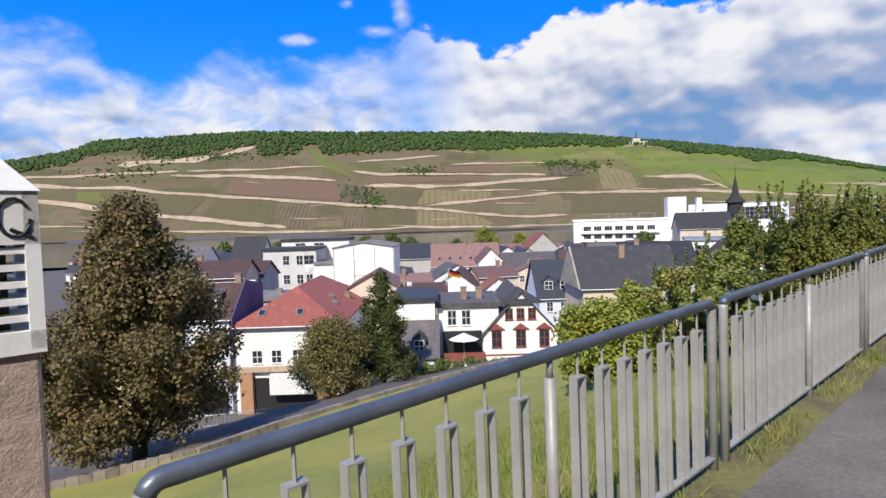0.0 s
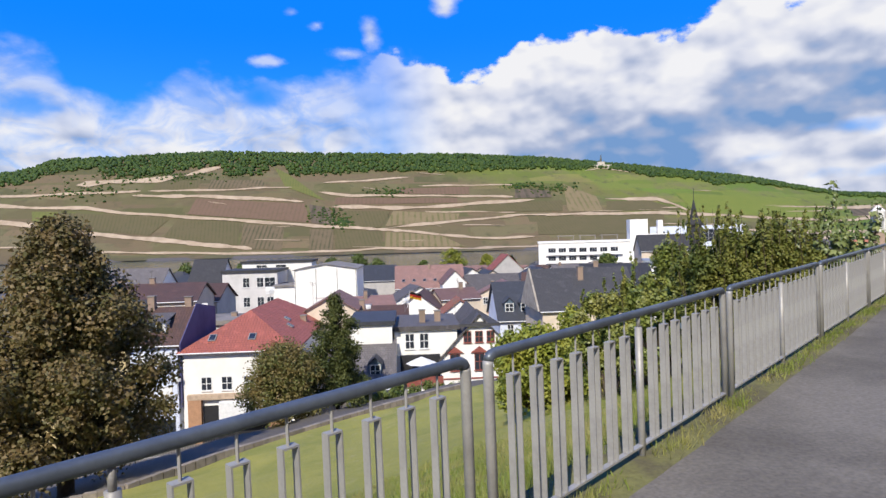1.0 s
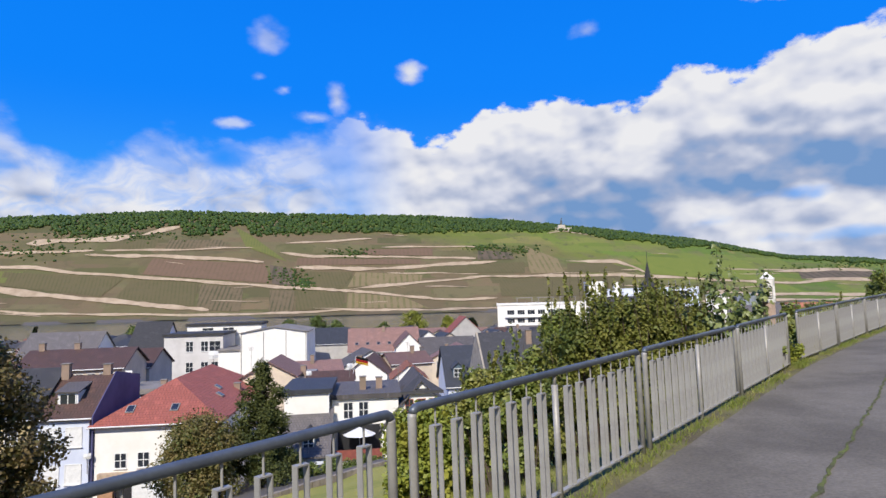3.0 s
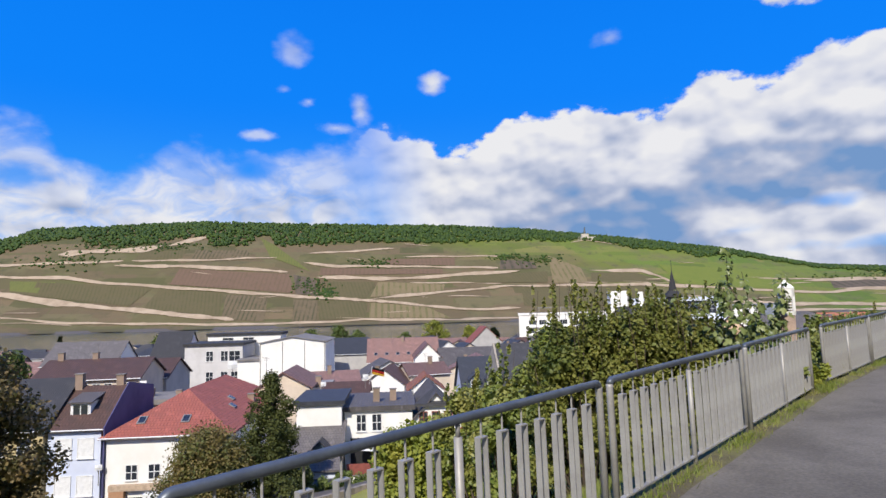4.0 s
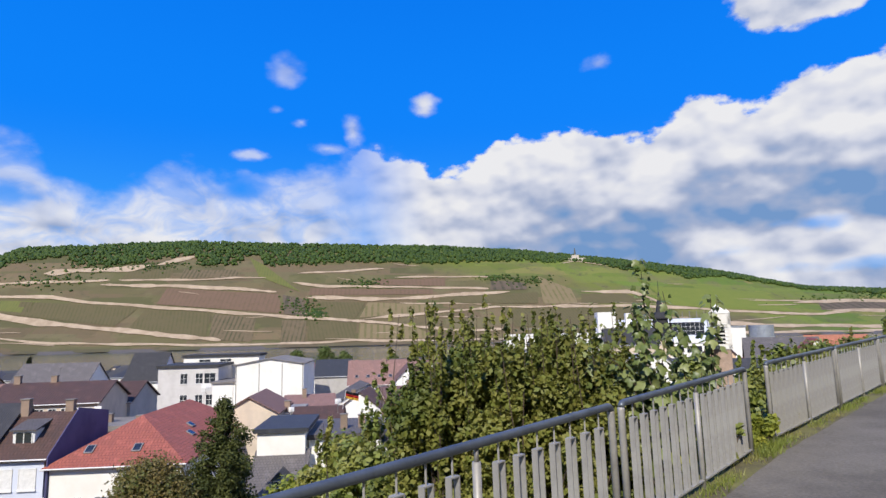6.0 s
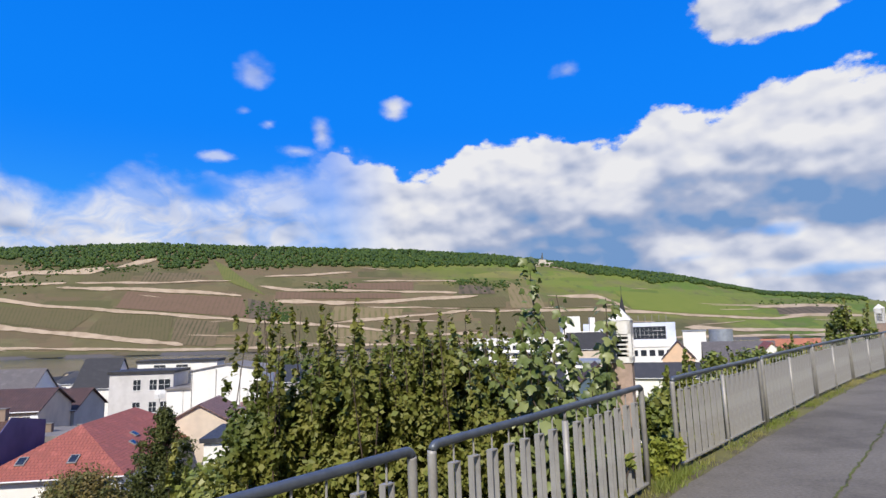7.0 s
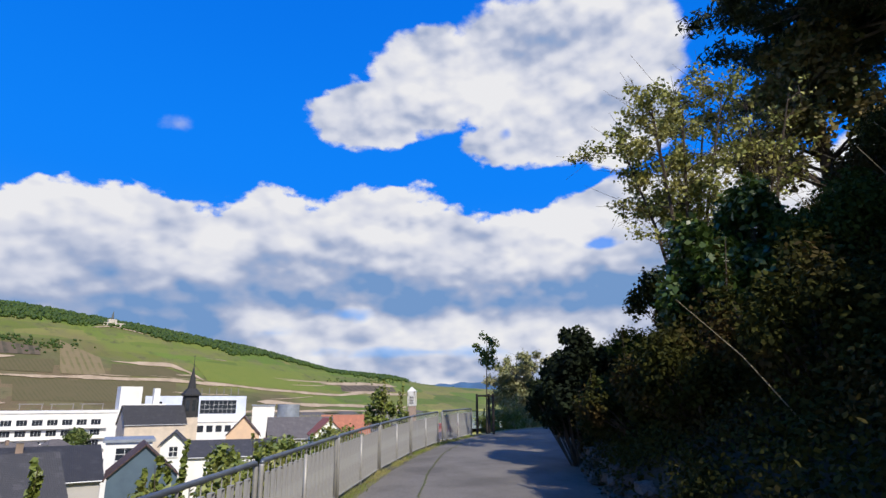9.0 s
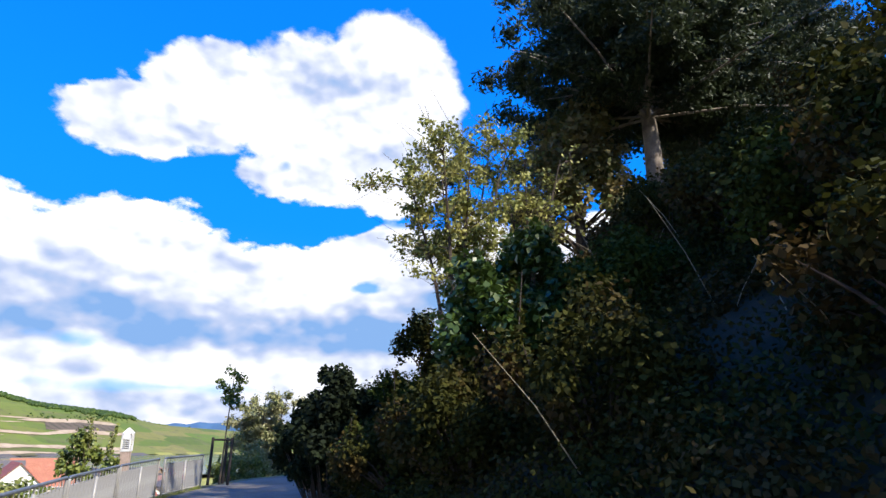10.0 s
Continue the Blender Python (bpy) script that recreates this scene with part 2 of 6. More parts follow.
def box(bm, x0, y0, z0, x1, y1, z1, bevel=0.0):
    r = bmesh.ops.create_cube(bm, size=1, matrix=Matrix.LocRotScale(((x0 + x1) / 2, (y0 + y1) / 2, (z0 + z1) / 2), None, (x1 - x0, y1 - y0, z1 - z0)))
    if bevel:
        es = list({e for v in r["verts"] for e in v.link_edges})
        bmesh.ops.bevel(bm, geom=es, offset=bevel, segments=2, affect="EDGES", profile=0.5)
    return bm


def boxed(*args, **kw):
    return box(bmesh.new(), *args, **kw)


def tube(bm, points, radius, sides=10, r_end=None):
    """A round bar along points, tapering to r_end."""
    rings = []
    pts_ = [Vector(p) for p in points]
    up = Vector((0, 0, 1))
    for i, p in enumerate(pts_):
        d = (pts_[min(i + 1, len(pts_) - 1)] - pts_[max(i - 1, 0)]).normalized()
        a = d.cross(up if abs(d.z) < 0.95 else Vector((1, 0, 0))).normalized()
        b = d.cross(a)
        r = radius if r_end is None else radius + (r_end - radius) * i / (len(pts_) - 1)
        rings.append([bm.verts.new(p + (a * math.cos(t) + b * math.sin(t)) * r) for t in (2 * math.pi * k / sides for k in range(sides))])
    for q, w in zip(rings, rings[1:]):
        for k in range(sides):
            bm.faces.new((q[k], q[(k + 1) % sides], w[(k + 1) % sides], w[k]))
    bm.faces.new(rings[0][::-1])
    bm.faces.new(rings[-1])
    return bm


def leaves(name, blobs, count, size, material, parent, rng, droop=0.3, shape=1.0, sag=0.0, jitter=0.45):
    """Leaves in clumps. blobs: rows of centre and radii; leaves crowd to the shell of each."""
    blobs = np.asarray(blobs, dtype=float)
    w = (blobs[:, 3] * blobs[:, 4] * blobs[:, 5]) ** (2 / 3)
    pick = rng.choice(len(blobs), count, p=w / w.sum())
    d = rng.normal(size=(count, 3))
    d /= np.linalg.norm(d, axis=1)[:, None]
    r = 1 - np.abs(rng.normal(0, jitter * 0.6, count))
    r = np.where(rng.random(count) < 0.12, 1 + rng.random(count) * 0.18, r)
    c = blobs[pick, :3] + d * blobs[pick, 3:6] * r[:, None]
    c[:, 2] -= sag * (d[:, 0] ** 2 + d[:, 1] ** 2)
    n = d * 0.6 + rng.normal(size=(count, 3)) * 0.7
    n[:, 2] += 0.5
    n /= np.linalg.norm(n, axis=1)[:, None]
    t = np.cross(n, rng.normal(size=(count, 3)))
    t[:, 2] -= droop
    t -= n * (t * n).sum(1)[:, None]
    t /= np.linalg.norm(t, axis=1)[:, None]
    s = np.cross(n, t)
    L = size * (0.6 + 0.8 * rng.random(count))[:, None]
    W = L * 0.36 * shape
    tip, base_ = c + t * L * 0.5, c - t * L * 0.5
    left, right = c + s * W + n * L * 0.08, c - s * W + n * L * 0.08
    v = np.stack([base_, left, tip, right], 1).reshape(-1, 3)
    f = np.arange(count * 4).reshape(-1, 4)
    return mesh_from(name, v, f, material, parent)

# ---- ground ----
LINE = np.array([(-44.4, -37.74), (-22.3, -17.53), (-2.5, 0.575), (9.6, 11.61), (12.34, 13.8), (14.85, 15.8), (17.4, 17.73), (20.05, 19.53), (22.75, 21.1), (25.8, 22.4), (29.5, 23.4), (34, 23.4), (41, 21.5), (50, 17), (75, 0)])
SEG = np.linalg.norm(np.diff(LINE, axis=0), axis=1)
CUM = np.concatenate([[0], np.cumsum(SEG)]) - SEG[:3].sum() + 12.95


def along(x, y):
    """Way along the fence (0 at its second post) and distance from it (positive: town side)."""
    p = np.stack([np.asarray(x, float), np.asarray(y, float)], -1)
    best = np.full(p.shape[:-1], 1e9)
    s, q = np.zeros_like(best), np.zeros_like(best)
    for i in range(len(SEG)):
        d = (LINE[i + 1] - LINE[i]) / SEG[i]
        r = p - LINE[i]
        t = np.clip(r @ d, 0 if i else -1e9, SEG[i] if i < len(SEG) - 1 else 1e9)
        off = r - t[..., None] * d
        dist = np.hypot(off[..., 0], off[..., 1])
        side = np.sign(d[0] * r[..., 1] - d[1] * r[..., 0])
        hit = dist < best
        best = np.where(hit, dist, best)
        s, q = np.where(hit, CUM[i] + t, s), np.where(hit, dist * side, q)
    return s, q


def spot(s, q):
    """The place on the plan at s along the fence and q to its town side."""
    def at(t):
        return np.array([np.interp(t, CUM, LINE[:, 0]), np.interp(t, CUM, LINE[:, 1])])
    d = at(s + 1.6) - at(s - 1.6)
    d /= np.hypot(*d)
    p = at(s)
    return float(p[0] - d[1] * q), float(p[1] + d[0] * q)


def path_z(s):
    return np.interp(s, [-60, -3, 12.8, 29.5, 45, 120], [-0.4, -0.06, 0.25, 0.62, 0.85, 1.0])


FALL_Q = [0, 0.3, 1, 5, 12, 22, 35, 41, 47, 55, 70, 150, 300, 430, 470]
FALL_Z = [0.0, 0.08, 0.5, 2.6, 5.6, 8.8, 11.8, 13.2, 15.2, 18.4, 19, 20.5, 21.5, 23.2, 27]
BANK_W = [0, 0.12, 0.5, 1.5, 4, 8, 14, 24, 40, 90]
BANK_Z = [0.0, 0.5, 0.85, 1.6, 3.9, 7.2, 10.8, 14.0, 16, 17.5]


def ground_z(x, y):
    s, q = along(x, y)
    h = path_z(s)
    town = h - np.interp(q, FALL_Q, FALL_Z)
    town = np.where(np.asarray(y) > 1075, -18, town)
    bank = h + np.interp(-q - 4.2, BANK_W, BANK_Z)
    return np.where(q > 0, town, np.where(q < -4.2, bank, h))


def gz(x, y):
    return float(ground_z(np.array([x]), np.array([y]))[0])


M_grass = mat("grass", (0.19, 0.2, 0.045), (0.13, 0.17, 0.03), 0.9, scale=0.35, fine_scale=9, bump=0.6, fine_amount=0.5)
M_asphalt = mat("asphalt", (0.165, 0.147, 0.118), (0.1, 0.088, 0.07), 0.88, scale=0.8, fine_scale=34, bump=0.5, fine_amount=0.55)
M_verge = mat("mossy_verge", (0.15, 0.145, 0.045), (0.085, 0.07, 0.04), 0.95, scale=2.2, fine_scale=30, bump=0.8, fine_amount=0.5)
M_earth = mat("earth", (0.05, 0.04, 0.026), (0.03, 0.034, 0.016), 0.95, scale=1.2, fine_scale=14, bump=0.8, fine_amount=0.5)
M_water = mat("river_water", (0.05, 0.07, 0.07), (0.04, 0.06, 0.06), 0.12, scale=0.02, fine_scale=0.6, bump=0.25)


def ground_mat():
    """Grass on the slope; grey-brown streets and yards where the town stands, and for shade under the chestnut."""
    m = bpy.data.materials.new("grass_and_yards")
    m.use_nodes = True
    n = Nodes(m.node_tree)
    pos = n.add("ShaderNodeNewGeometry").outputs["Position"]
    sp = n.add("ShaderNodeSeparateXYZ")
    n.put(sp.inputs[0], pos)
    q = n.math("SUBTRACT", n.math("MULTIPLY", n.math("SUBTRACT", sp.outputs[1], 2.74), 0.738), n.math("MULTIPLY", n.math("ADD", sp.outputs[0], 0.14), 0.675))
    q = n.math("ADD", q, n.math("MULTIPLY", n.math("SUBTRACT", n.noise(pos, 0.3, 4), 0.5), 3.0))
    g = n.mix(n.smooth(n.noise(pos, 0.22, 5, 0.65), 0.38, 0.66), (0.33, 0.3, 0.06), (0.235, 0.24, 0.04))
    g = n.mix(n.smooth(n.noise(pos, 1.4, 5, 0.7), 0.52, 0.75), g, (0.36, 0.31, 0.12))
    g = n.mix(n.smooth(n.noise(pos, 11.0, 3, 0.7), 0.45, 0.8), g, (0.15, 0.18, 0.03))
    t = n.mix(n.noise(pos, 0.12, 5), (0.08, 0.07, 0.06), (0.13, 0.115, 0.1))
    # beyond the lawn's wall the street colour also stands for the chestnut's shade
    l1 = n.math("SUBTRACT", sp.outputs[1], n.math("ADD", 28.3, n.math("MULTIPLY", n.math("ADD", sp.outputs[0], 20.9), 0.3)))
    l2 = n.math("SUBTRACT", sp.outputs[1], n.math("ADD", 46.0, sp.outputs[0]))
    yard = n.math("MAXIMUM", n.smooth(q, 45, 47), n.smooth(n.math("MINIMUM", l1, l2), 0.0, 0.4))
    b = n.add("ShaderNodeBsdfPrincipled")
    n.put(b.inputs["Base Color"], n.mix(yard, g, t))
    b.inputs["Roughness"].default_value = 0.95
    bp = n.add("ShaderNodeBump")
    bp.inputs["Strength"].default_value = 0.8
    bp.inputs["Distance"].default_value = 0.06
    n.put(bp.inputs["Height"], n.noise(pos, 14.0, 4, 0.7))
    n.put(b.inputs["Normal"], bp.outputs[0])
    o = n.add("ShaderNodeOutputMaterial")
    n.put(o.inputs[0], b.outputs[0])
    return m


def ground():
    rings = np.concatenate([np.arange(0.6, 12, 0.5), 12 * 1.045 ** np.arange(0, 136)])
    azs = np.radians(np.arange(0, 360, 1.0))
    X = 5 + np.outer(rings, np.sin(azs))
    Y = 5 + np.outer(rings, np.cos(azs))
    Z = ground_z(X, Y) - 0.03
    s, q = along(X, Y)
    Z = np.where((q < -0.2) & (q > -4.3), Z - 0.12, np.where(q <= -4.3, Z - 0.9, Z))
    Z = np.where((q > 1.5) & (q < 45), Z + 0.12 * np.sin(X * 0.7 + 1.3 * np.sin(Y * 0.4)) * np.clip((q - 1.5) / 6, 0, 1), Z)
    n, k = X.shape
    v = np.stack([X, Y, Z], -1).reshape(-1, 3)
    i, j = np.meshgrid(np.arange(n - 1), np.arange(k), indexing="ij")
    a, b = i * k + j, i * k + (j + 1) % k
    f = np.stack([a, b, b + k, a + k], -1).reshape(-1, 4)
    v = np.vstack([v, [[5, 5, float(Z[0].mean())]]])
    ob = mesh_from("ground", v, f[:, ::-1], ground_mat(), smooth=True)
    return tagged(ob, "mown grass slope falling from the path to the town", "ground", kind="structure")


ground()

water = tagged(part("water", boxed(-2500, 380, -22.6, 2500, 1120, -22.2), M_water), "wide grey-green river between town and vineyard hill", "river", kind="structure")


def strip(name, s0, s1, q0, q1, lift, material, step=0.5, across=8, wavy=0.0):
    ss = np.arange(s0, s1 + step, step)
    v, f = [], []
    rng = np.random.default_rng(5)
    for s in ss:
        for k in range(across + 1):
            q = q0 + (q1 - q0) * k / across
            if k in (0, across):
                q += wavy * (rng.random() - 0.5)
            x, y = spot(s, q)
            crown = 0.02 * (1 - (2 * k / across - 1) ** 2)
            v.append((x, y, float(path_z(s)) + lift + crown))
    w = across + 1
    for i in range(len(ss) - 1):
        for k in range(across):
            f.append((i * w + k, (i + 1) * w + k, (i + 1) * w + k + 1, i * w + k + 1))
    return mesh_from(name, v, f, material, smooth=True)


path = tagged(strip("path", -40, 55, -0.12, -4.25, 0.0, M_asphalt, step=0.3, wavy=0.12), "grey asphalt footpath with a crack and worn edge", "path", kind="structure")
verge = tagged(strip("verge", -40, 55, 0.3, -0.4, -0.012, M_verge, across=3), "narrow earth and grass strip under the railing", "verge", kind="structure")

# ---- far hill ----
RIDGE_AZ = [-90, -60, -45, -37, -31.5, -29.7, -25.8, -24.9, -21.9, -16.8, -11.8, -6.6, 0, 5.8, 13.6, 18.3, 22.4, 26.3, 30.1, 35.2, 37.2, 42.2, 46, 55, 80]
RIDGE_EL = [1.0, 2.0, 3.6, 5.0, 6.3, 7.15, 7.5, 7.55, 7.95, 8.3, 8.27, 8.25, 8.1, 7.95, 7.3, 6.6, 6.0, 5.3, 4.65, 3.25, 2.75, 2.3, 1.5, 0.9, 0.6]
R0 = 1085.0


def hill_point(a, k):
    """a: azimuth in degrees from the walk; k: 0 at the shore, 1 at the ridge, past it behind."""
    e = np.interp(a, RIDGE_AZ, RIDGE_EL)
    near = R0 / np.cos(np.radians(np.clip(a, -40, 58)))
    far = near + 430
    r = near + (far - near) * k
    zr = far * np.tan(np.radians(e)) + 1.6
    prof = np.interp(k, [0, 0.06, 0.3, 0.6, 0.85, 1.0, 1.3], [0, 0.02, 0.27, 0.62, 0.88, 1.0, 0.97])
    z = -21 + (zr + 21) * prof
    return r * np.sin(np.radians(a)), r * np.cos(np.radians(a)), z


def vineyard_mat():
    m = bpy.data.materials.new("vineyard")
    m.use_nodes = True
    n = Nodes(m.node_tree)
    geo = n.add("ShaderNodeNewGeometry").outputs["Position"]
    sp = n.add("ShaderNodeSeparateXYZ")
    n.put(sp.inputs[0], geo)
    x, y, z = sp.outputs
    cb = n.add("ShaderNodeCombineXYZ")
    n.put(cb.inputs[0], n.math("MULTIPLY", x, 0.0085))
    n.put(cb.inputs[1], n.math("MULTIPLY", n.math("ADD", z, n.math("MULTIPLY", x, 0.02)), 0.052))
    vo = n.add("ShaderNodeTexVoronoi")
    vo.feature, vo.distance = "F1", "CHEBYCHEV"
    n.put(vo.inputs["Vector"], cb.outputs[0])
    vo.inputs["Scale"].default_value = 1.0
    vo.inputs["Randomness"].default_value = 0.8
    s2 = n.add("ShaderNodeSeparateColor")
    n.put(s2.inputs[0], vo.outputs["Color"])
    k = s2.outputs[0]
    plot = n.ramp(k, [(0.0, (0.11, 0.08, 0.04)), (0.25, (0.135, 0.095, 0.05)), (0.5, (0.105, 0.086, 0.036)), (0.75, (0.085, 0.08, 0.027)), (1.0, (0.125, 0.098, 0.05))])
    green = n.ramp(s2.outputs[1], [(0.0, (0.07, 0.12, 0.01)), (0.3, (0.14, 0.16, 0.022)), (0.6, (0.085, 0.14, 0.011)), (0.85, (0.17, 0.155, 0.04)), (1.0, (0.1, 0.145, 0.014))])
    east = n.math("ADD", n.math("MULTIPLY", n.math("SUBTRACT", x, 330), 0.0028), n.math("MULTIPLY", n.math("SUBTRACT", z, 70), 0.012))
    east = n.math("ADD", east, n.math("MULTIPLY", n.math("SUBTRACT", n.noise(geo, 0.006, 4), 0.5), 1.8))
    col = n.mix(n.smooth(east, 0.0, 0.9), plot, green)
    col = n.mix(1.0, col, n.math("ADD", 0.82, n.math("MULTIPLY", s2.outputs[2], 0.34)), "MULTIPLY")
    col = n.mix(n.math("MULTIPLY", n.smooth(n.noise(geo, 0.018, 5, 0.65), 0.5, 0.68), 0.6), col, (0.13, 0.115, 0.05))
    rows = n.math("SINE", n.math("MULTIPLY", n.math("ADD", x, n.math("MULTIPLY", n.math("SUBTRACT", k, 0.5), n.math("MULTIPLY", y, 1.6))), 1.6))
    col = n.mix(n.math("MULTIPLY", n.smooth(rows, -0.2, 0.9), 0.22), col, (0.06, 0.075, 0.025))
    col = n.mix(n.smooth(n.noise(geo, 0.05, 5, 0.7), 0.52, 0.75), col, (0.065, 0.065, 0.025))
    b = n.add("ShaderNodeBsdfPrincipled")
    n.put(b.inputs["Base Color"], col)
    b.inputs["Roughness"].default_value = 0.95
    o = n.add("ShaderNodeOutputMaterial")
    n.put(o.inputs[0], b.outputs[0])
    return m


def hill():
    a = np.arange(-90, 80.1, 0.4)
    k = np.linspace(0, 1.3, 60)
    A, K = np.meshgrid(a, k)
    X, Y, Z = hill_point(A, K)
    Z = Z + 0.25 * np.sin(X * 0.02 + 2 * np.sin(Y * 0.013)) * np.clip(K * 4, 0, 1)
    n, w = X.shape
    i, j = np.meshgrid(np.arange(n - 1), np.arange(w - 1), indexing="ij")
    q = i * w + j
    f = np.stack([q, q + 1, q + w + 1, q + w], -1).reshape(-1, 4)
    ob = mesh_from("hillside", np.stack([X, Y, Z], -1).reshape(-1, 3), f, vineyard_mat(), smooth=True)
    return tagged(ob, "terraced vineyard hill of brown and green plots across the river", "hill", kind="structure")


hill()
M_track = mat("pale_track", (0.4, 0.31, 0.21), (0.29, 0.22, 0.14), 0.95, scale=0.05, fine_scale=0.5, bump=0)
M_forest = leaf_mat("forest", (0.024, 0.052, 0.009), (0.075, 0.12, 0.014), (0.036, 0.075, 0.01))


KS = np.linspace(0, 1.05, 80)


def hill_k(a, e):
    """How far up the slope the line of sight at azimuth a and height e meets the hill."""
    x, y, z = hill_point(np.full(80, a), KS)
    return float(np.interp(e, np.degrees(np.arctan2(z - 1.6, np.hypot(x, y))), KS))


def track(points, width, seed=0):
    """A pale farm road with its wall across the slope; points: azimuth and height in degrees."""
    rng = np.random.default_rng(seed)
    a = np.arange(points[0][0], points[-1][0] + 0.01, 0.35)
    e = np.interp(a, [p[0] for p in points], [p[1] for p in points])
    v = []
    wv = rng.normal(size=len(a))
    wv = np.convolve(wv, np.ones(5) / 5, "same")
    for aa, ee, r0 in zip(a, e, wv):
        ee += 0.025 * math.sin(aa * 1.1 + seed)
        d = width * (0.85 + 0.5 * r0) / 2 * min(1.0, 0.15 + 1.2 * min(aa - points[0][0], points[-1][0] - aa))
        for q in (ee - d, ee + d):
            x, y, z = hill_point(aa, hill_k(aa, q))
            r = math.hypot(x, y)
            v.append((x * (1 - 1.6 / r), y * (1 - 1.6 / r), z + 0.6))
    f = [(2 * i, 2 * i + 2, 2 * i + 3, 2 * i + 1) for i in range(len(a) - 1)]
    return tagged(mesh_from("farm_track", v, f, M_track), "pale bare earth track and wall across the vineyard", "track", "vineyard tracks", "structure")


for i, (pts_, wd) in enumerate((
        (((-45, 3.6), (-31.2, 1.97), (-28.4, 1.38), (-23.4, 0.77), (-18.9, 0.17), (-14.4, -0.41)), 0.4), (((-45, 4.0), (-31.3, 3.41), (-27.6, 3.38), (-24.9, 2.99), (-20.4, 2.64), (-14.2, 2.11), (-9.2, 1.63), (-1.7, 1.06), (6.2, 0.1)), 0.3),
        (((-40, 3.9), (-31.4, 4.35), (-27.6, 4.61), (-23.5, 4.83)), 0.2), (((-24.2, 4.44), (-19.1, 4.44), (-14.3, 4.25), (-9.7, 3.91)), 0.3), (((-22.9, 4.89), (-18.2, 4.96), (-12.8, 5.19), (-11.5, 5.25)), 0.18),
        (((-8.4, 4.76), (-5.2, 4.38), (-1.1, 4.34), (6.3, 4.07), (10.4, 3.87)), 0.27), (((-7.1, 3.4), (-1.7, 3.17), (1.6, 3.1), (6.3, 3.35), (9.3, 3.45), (12.3, 3.53)), 0.3), (((1.6, 2.69), (6.3, 2.57), (10.6, 2.39)), 0.14),
        (((-2.3, 1.19), (1.6, 1.53), (6.2, 1.8), (10.6, 2.12), (16.8, 2.01), (23.7, 1.84), (27.3, 1.53), (34.9, 0.79), (37.9, 0.63), (40, 0.84), (44, 0.65)), 0.24), (((-7.9, 5.62), (-3.9, 5.81), (0.3, 6.03)), 0.16),
        (((1.1, 5.19), (6.3, 5.12), (8, 5.09), (10.7, 4.95)), 0.17), (((-40, 0.6), (-31.1, 0.21), (-27.4, -0.29), (-14.2, -0.83), (-7.1, -0.84), (-2.3, -0.71), (6.2, -0.94), (20, -0.8), (44, -0.75)), 0.2),
        (((-28.2, 5.25), (-25.7, 5.6), (-21.8, 5.87), (-20.5, 6.18)), 0.4), (((-20, 6.24), (-18.7, 6.65), (-16.8, 7.05)), 0.3), (((18.7, 3.35), (23.2, 3.1), (24.7, 2.58), (26.1, 1.85)), 0.26),
        (((5.1, 0.14), (9.2, -0.05), (12.2, 0.03)), 0.2), (((30.6, 0.09), (34.9, -0.22), (44, -0.5)), 0.28), (((17, 6.05), (18.4, 6.2), (21.2, 5.6)), 0.14), (((36, 1.6), (40, 1.65), (43, 1.35)), 0.2))):
    track(pts_, wd, seed=i)


rngv = np.random.default_rng(77)
for i in range(30):   # lesser walls and paths between the plots
    a0, e0 = rngv.uniform(-34, 42), rngv.uniform(0.0, 1.0)
    hi = float(np.interp(a0, RIDGE_AZ, RIDGE_EL)) - 1.6
    e0 = -0.6 + (hi + 0.6) * e0
    ln = rngv.uniform(1.5, 5)
    track(((a0, e0), (a0 + ln, e0 + rngv.normal() * 0.12 - 0.04 * ln)), rngv.uniform(0.03, 0.09), seed=100 + i)


def plot(name, low_edge, high_edge, material, label):
    """A plot of the vineyard between two edges, each from west to east in azimuth and height."""
    v, f = [], []
    na, ne = 24, 10
    for i in range(na + 1):
        t = i / na
        a0, a1 = [b[0][0] + (b[1][0] - b[0][0]) * t for b in (low_edge, high_edge)]
        e0, e1 = [b[0][1] + (b[1][1] - b[0][1]) * t for b in (low_edge, high_edge)]
        for k in range(ne + 1):
            a, e = a0 + (a1 - a0) * k / ne, e0 + (e1 - e0) * k / ne
            x, y, z = hill_point(a, hill_k(a, e))
            r = math.hypot(x, y)
            v.append((x * (1 - 0.9 / r), y * (1 - 0.9 / r), z + 0.35))
    w = ne + 1
    for i in range(na):
        for k in range(ne):
            f.append((i * w + k, (i + 1) * w + k, (i + 1) * w + k + 1, i * w + k + 1))
    return tagged(mesh_from(name, v, f, material), label, "vineyard", "vineyard plots", "structure")


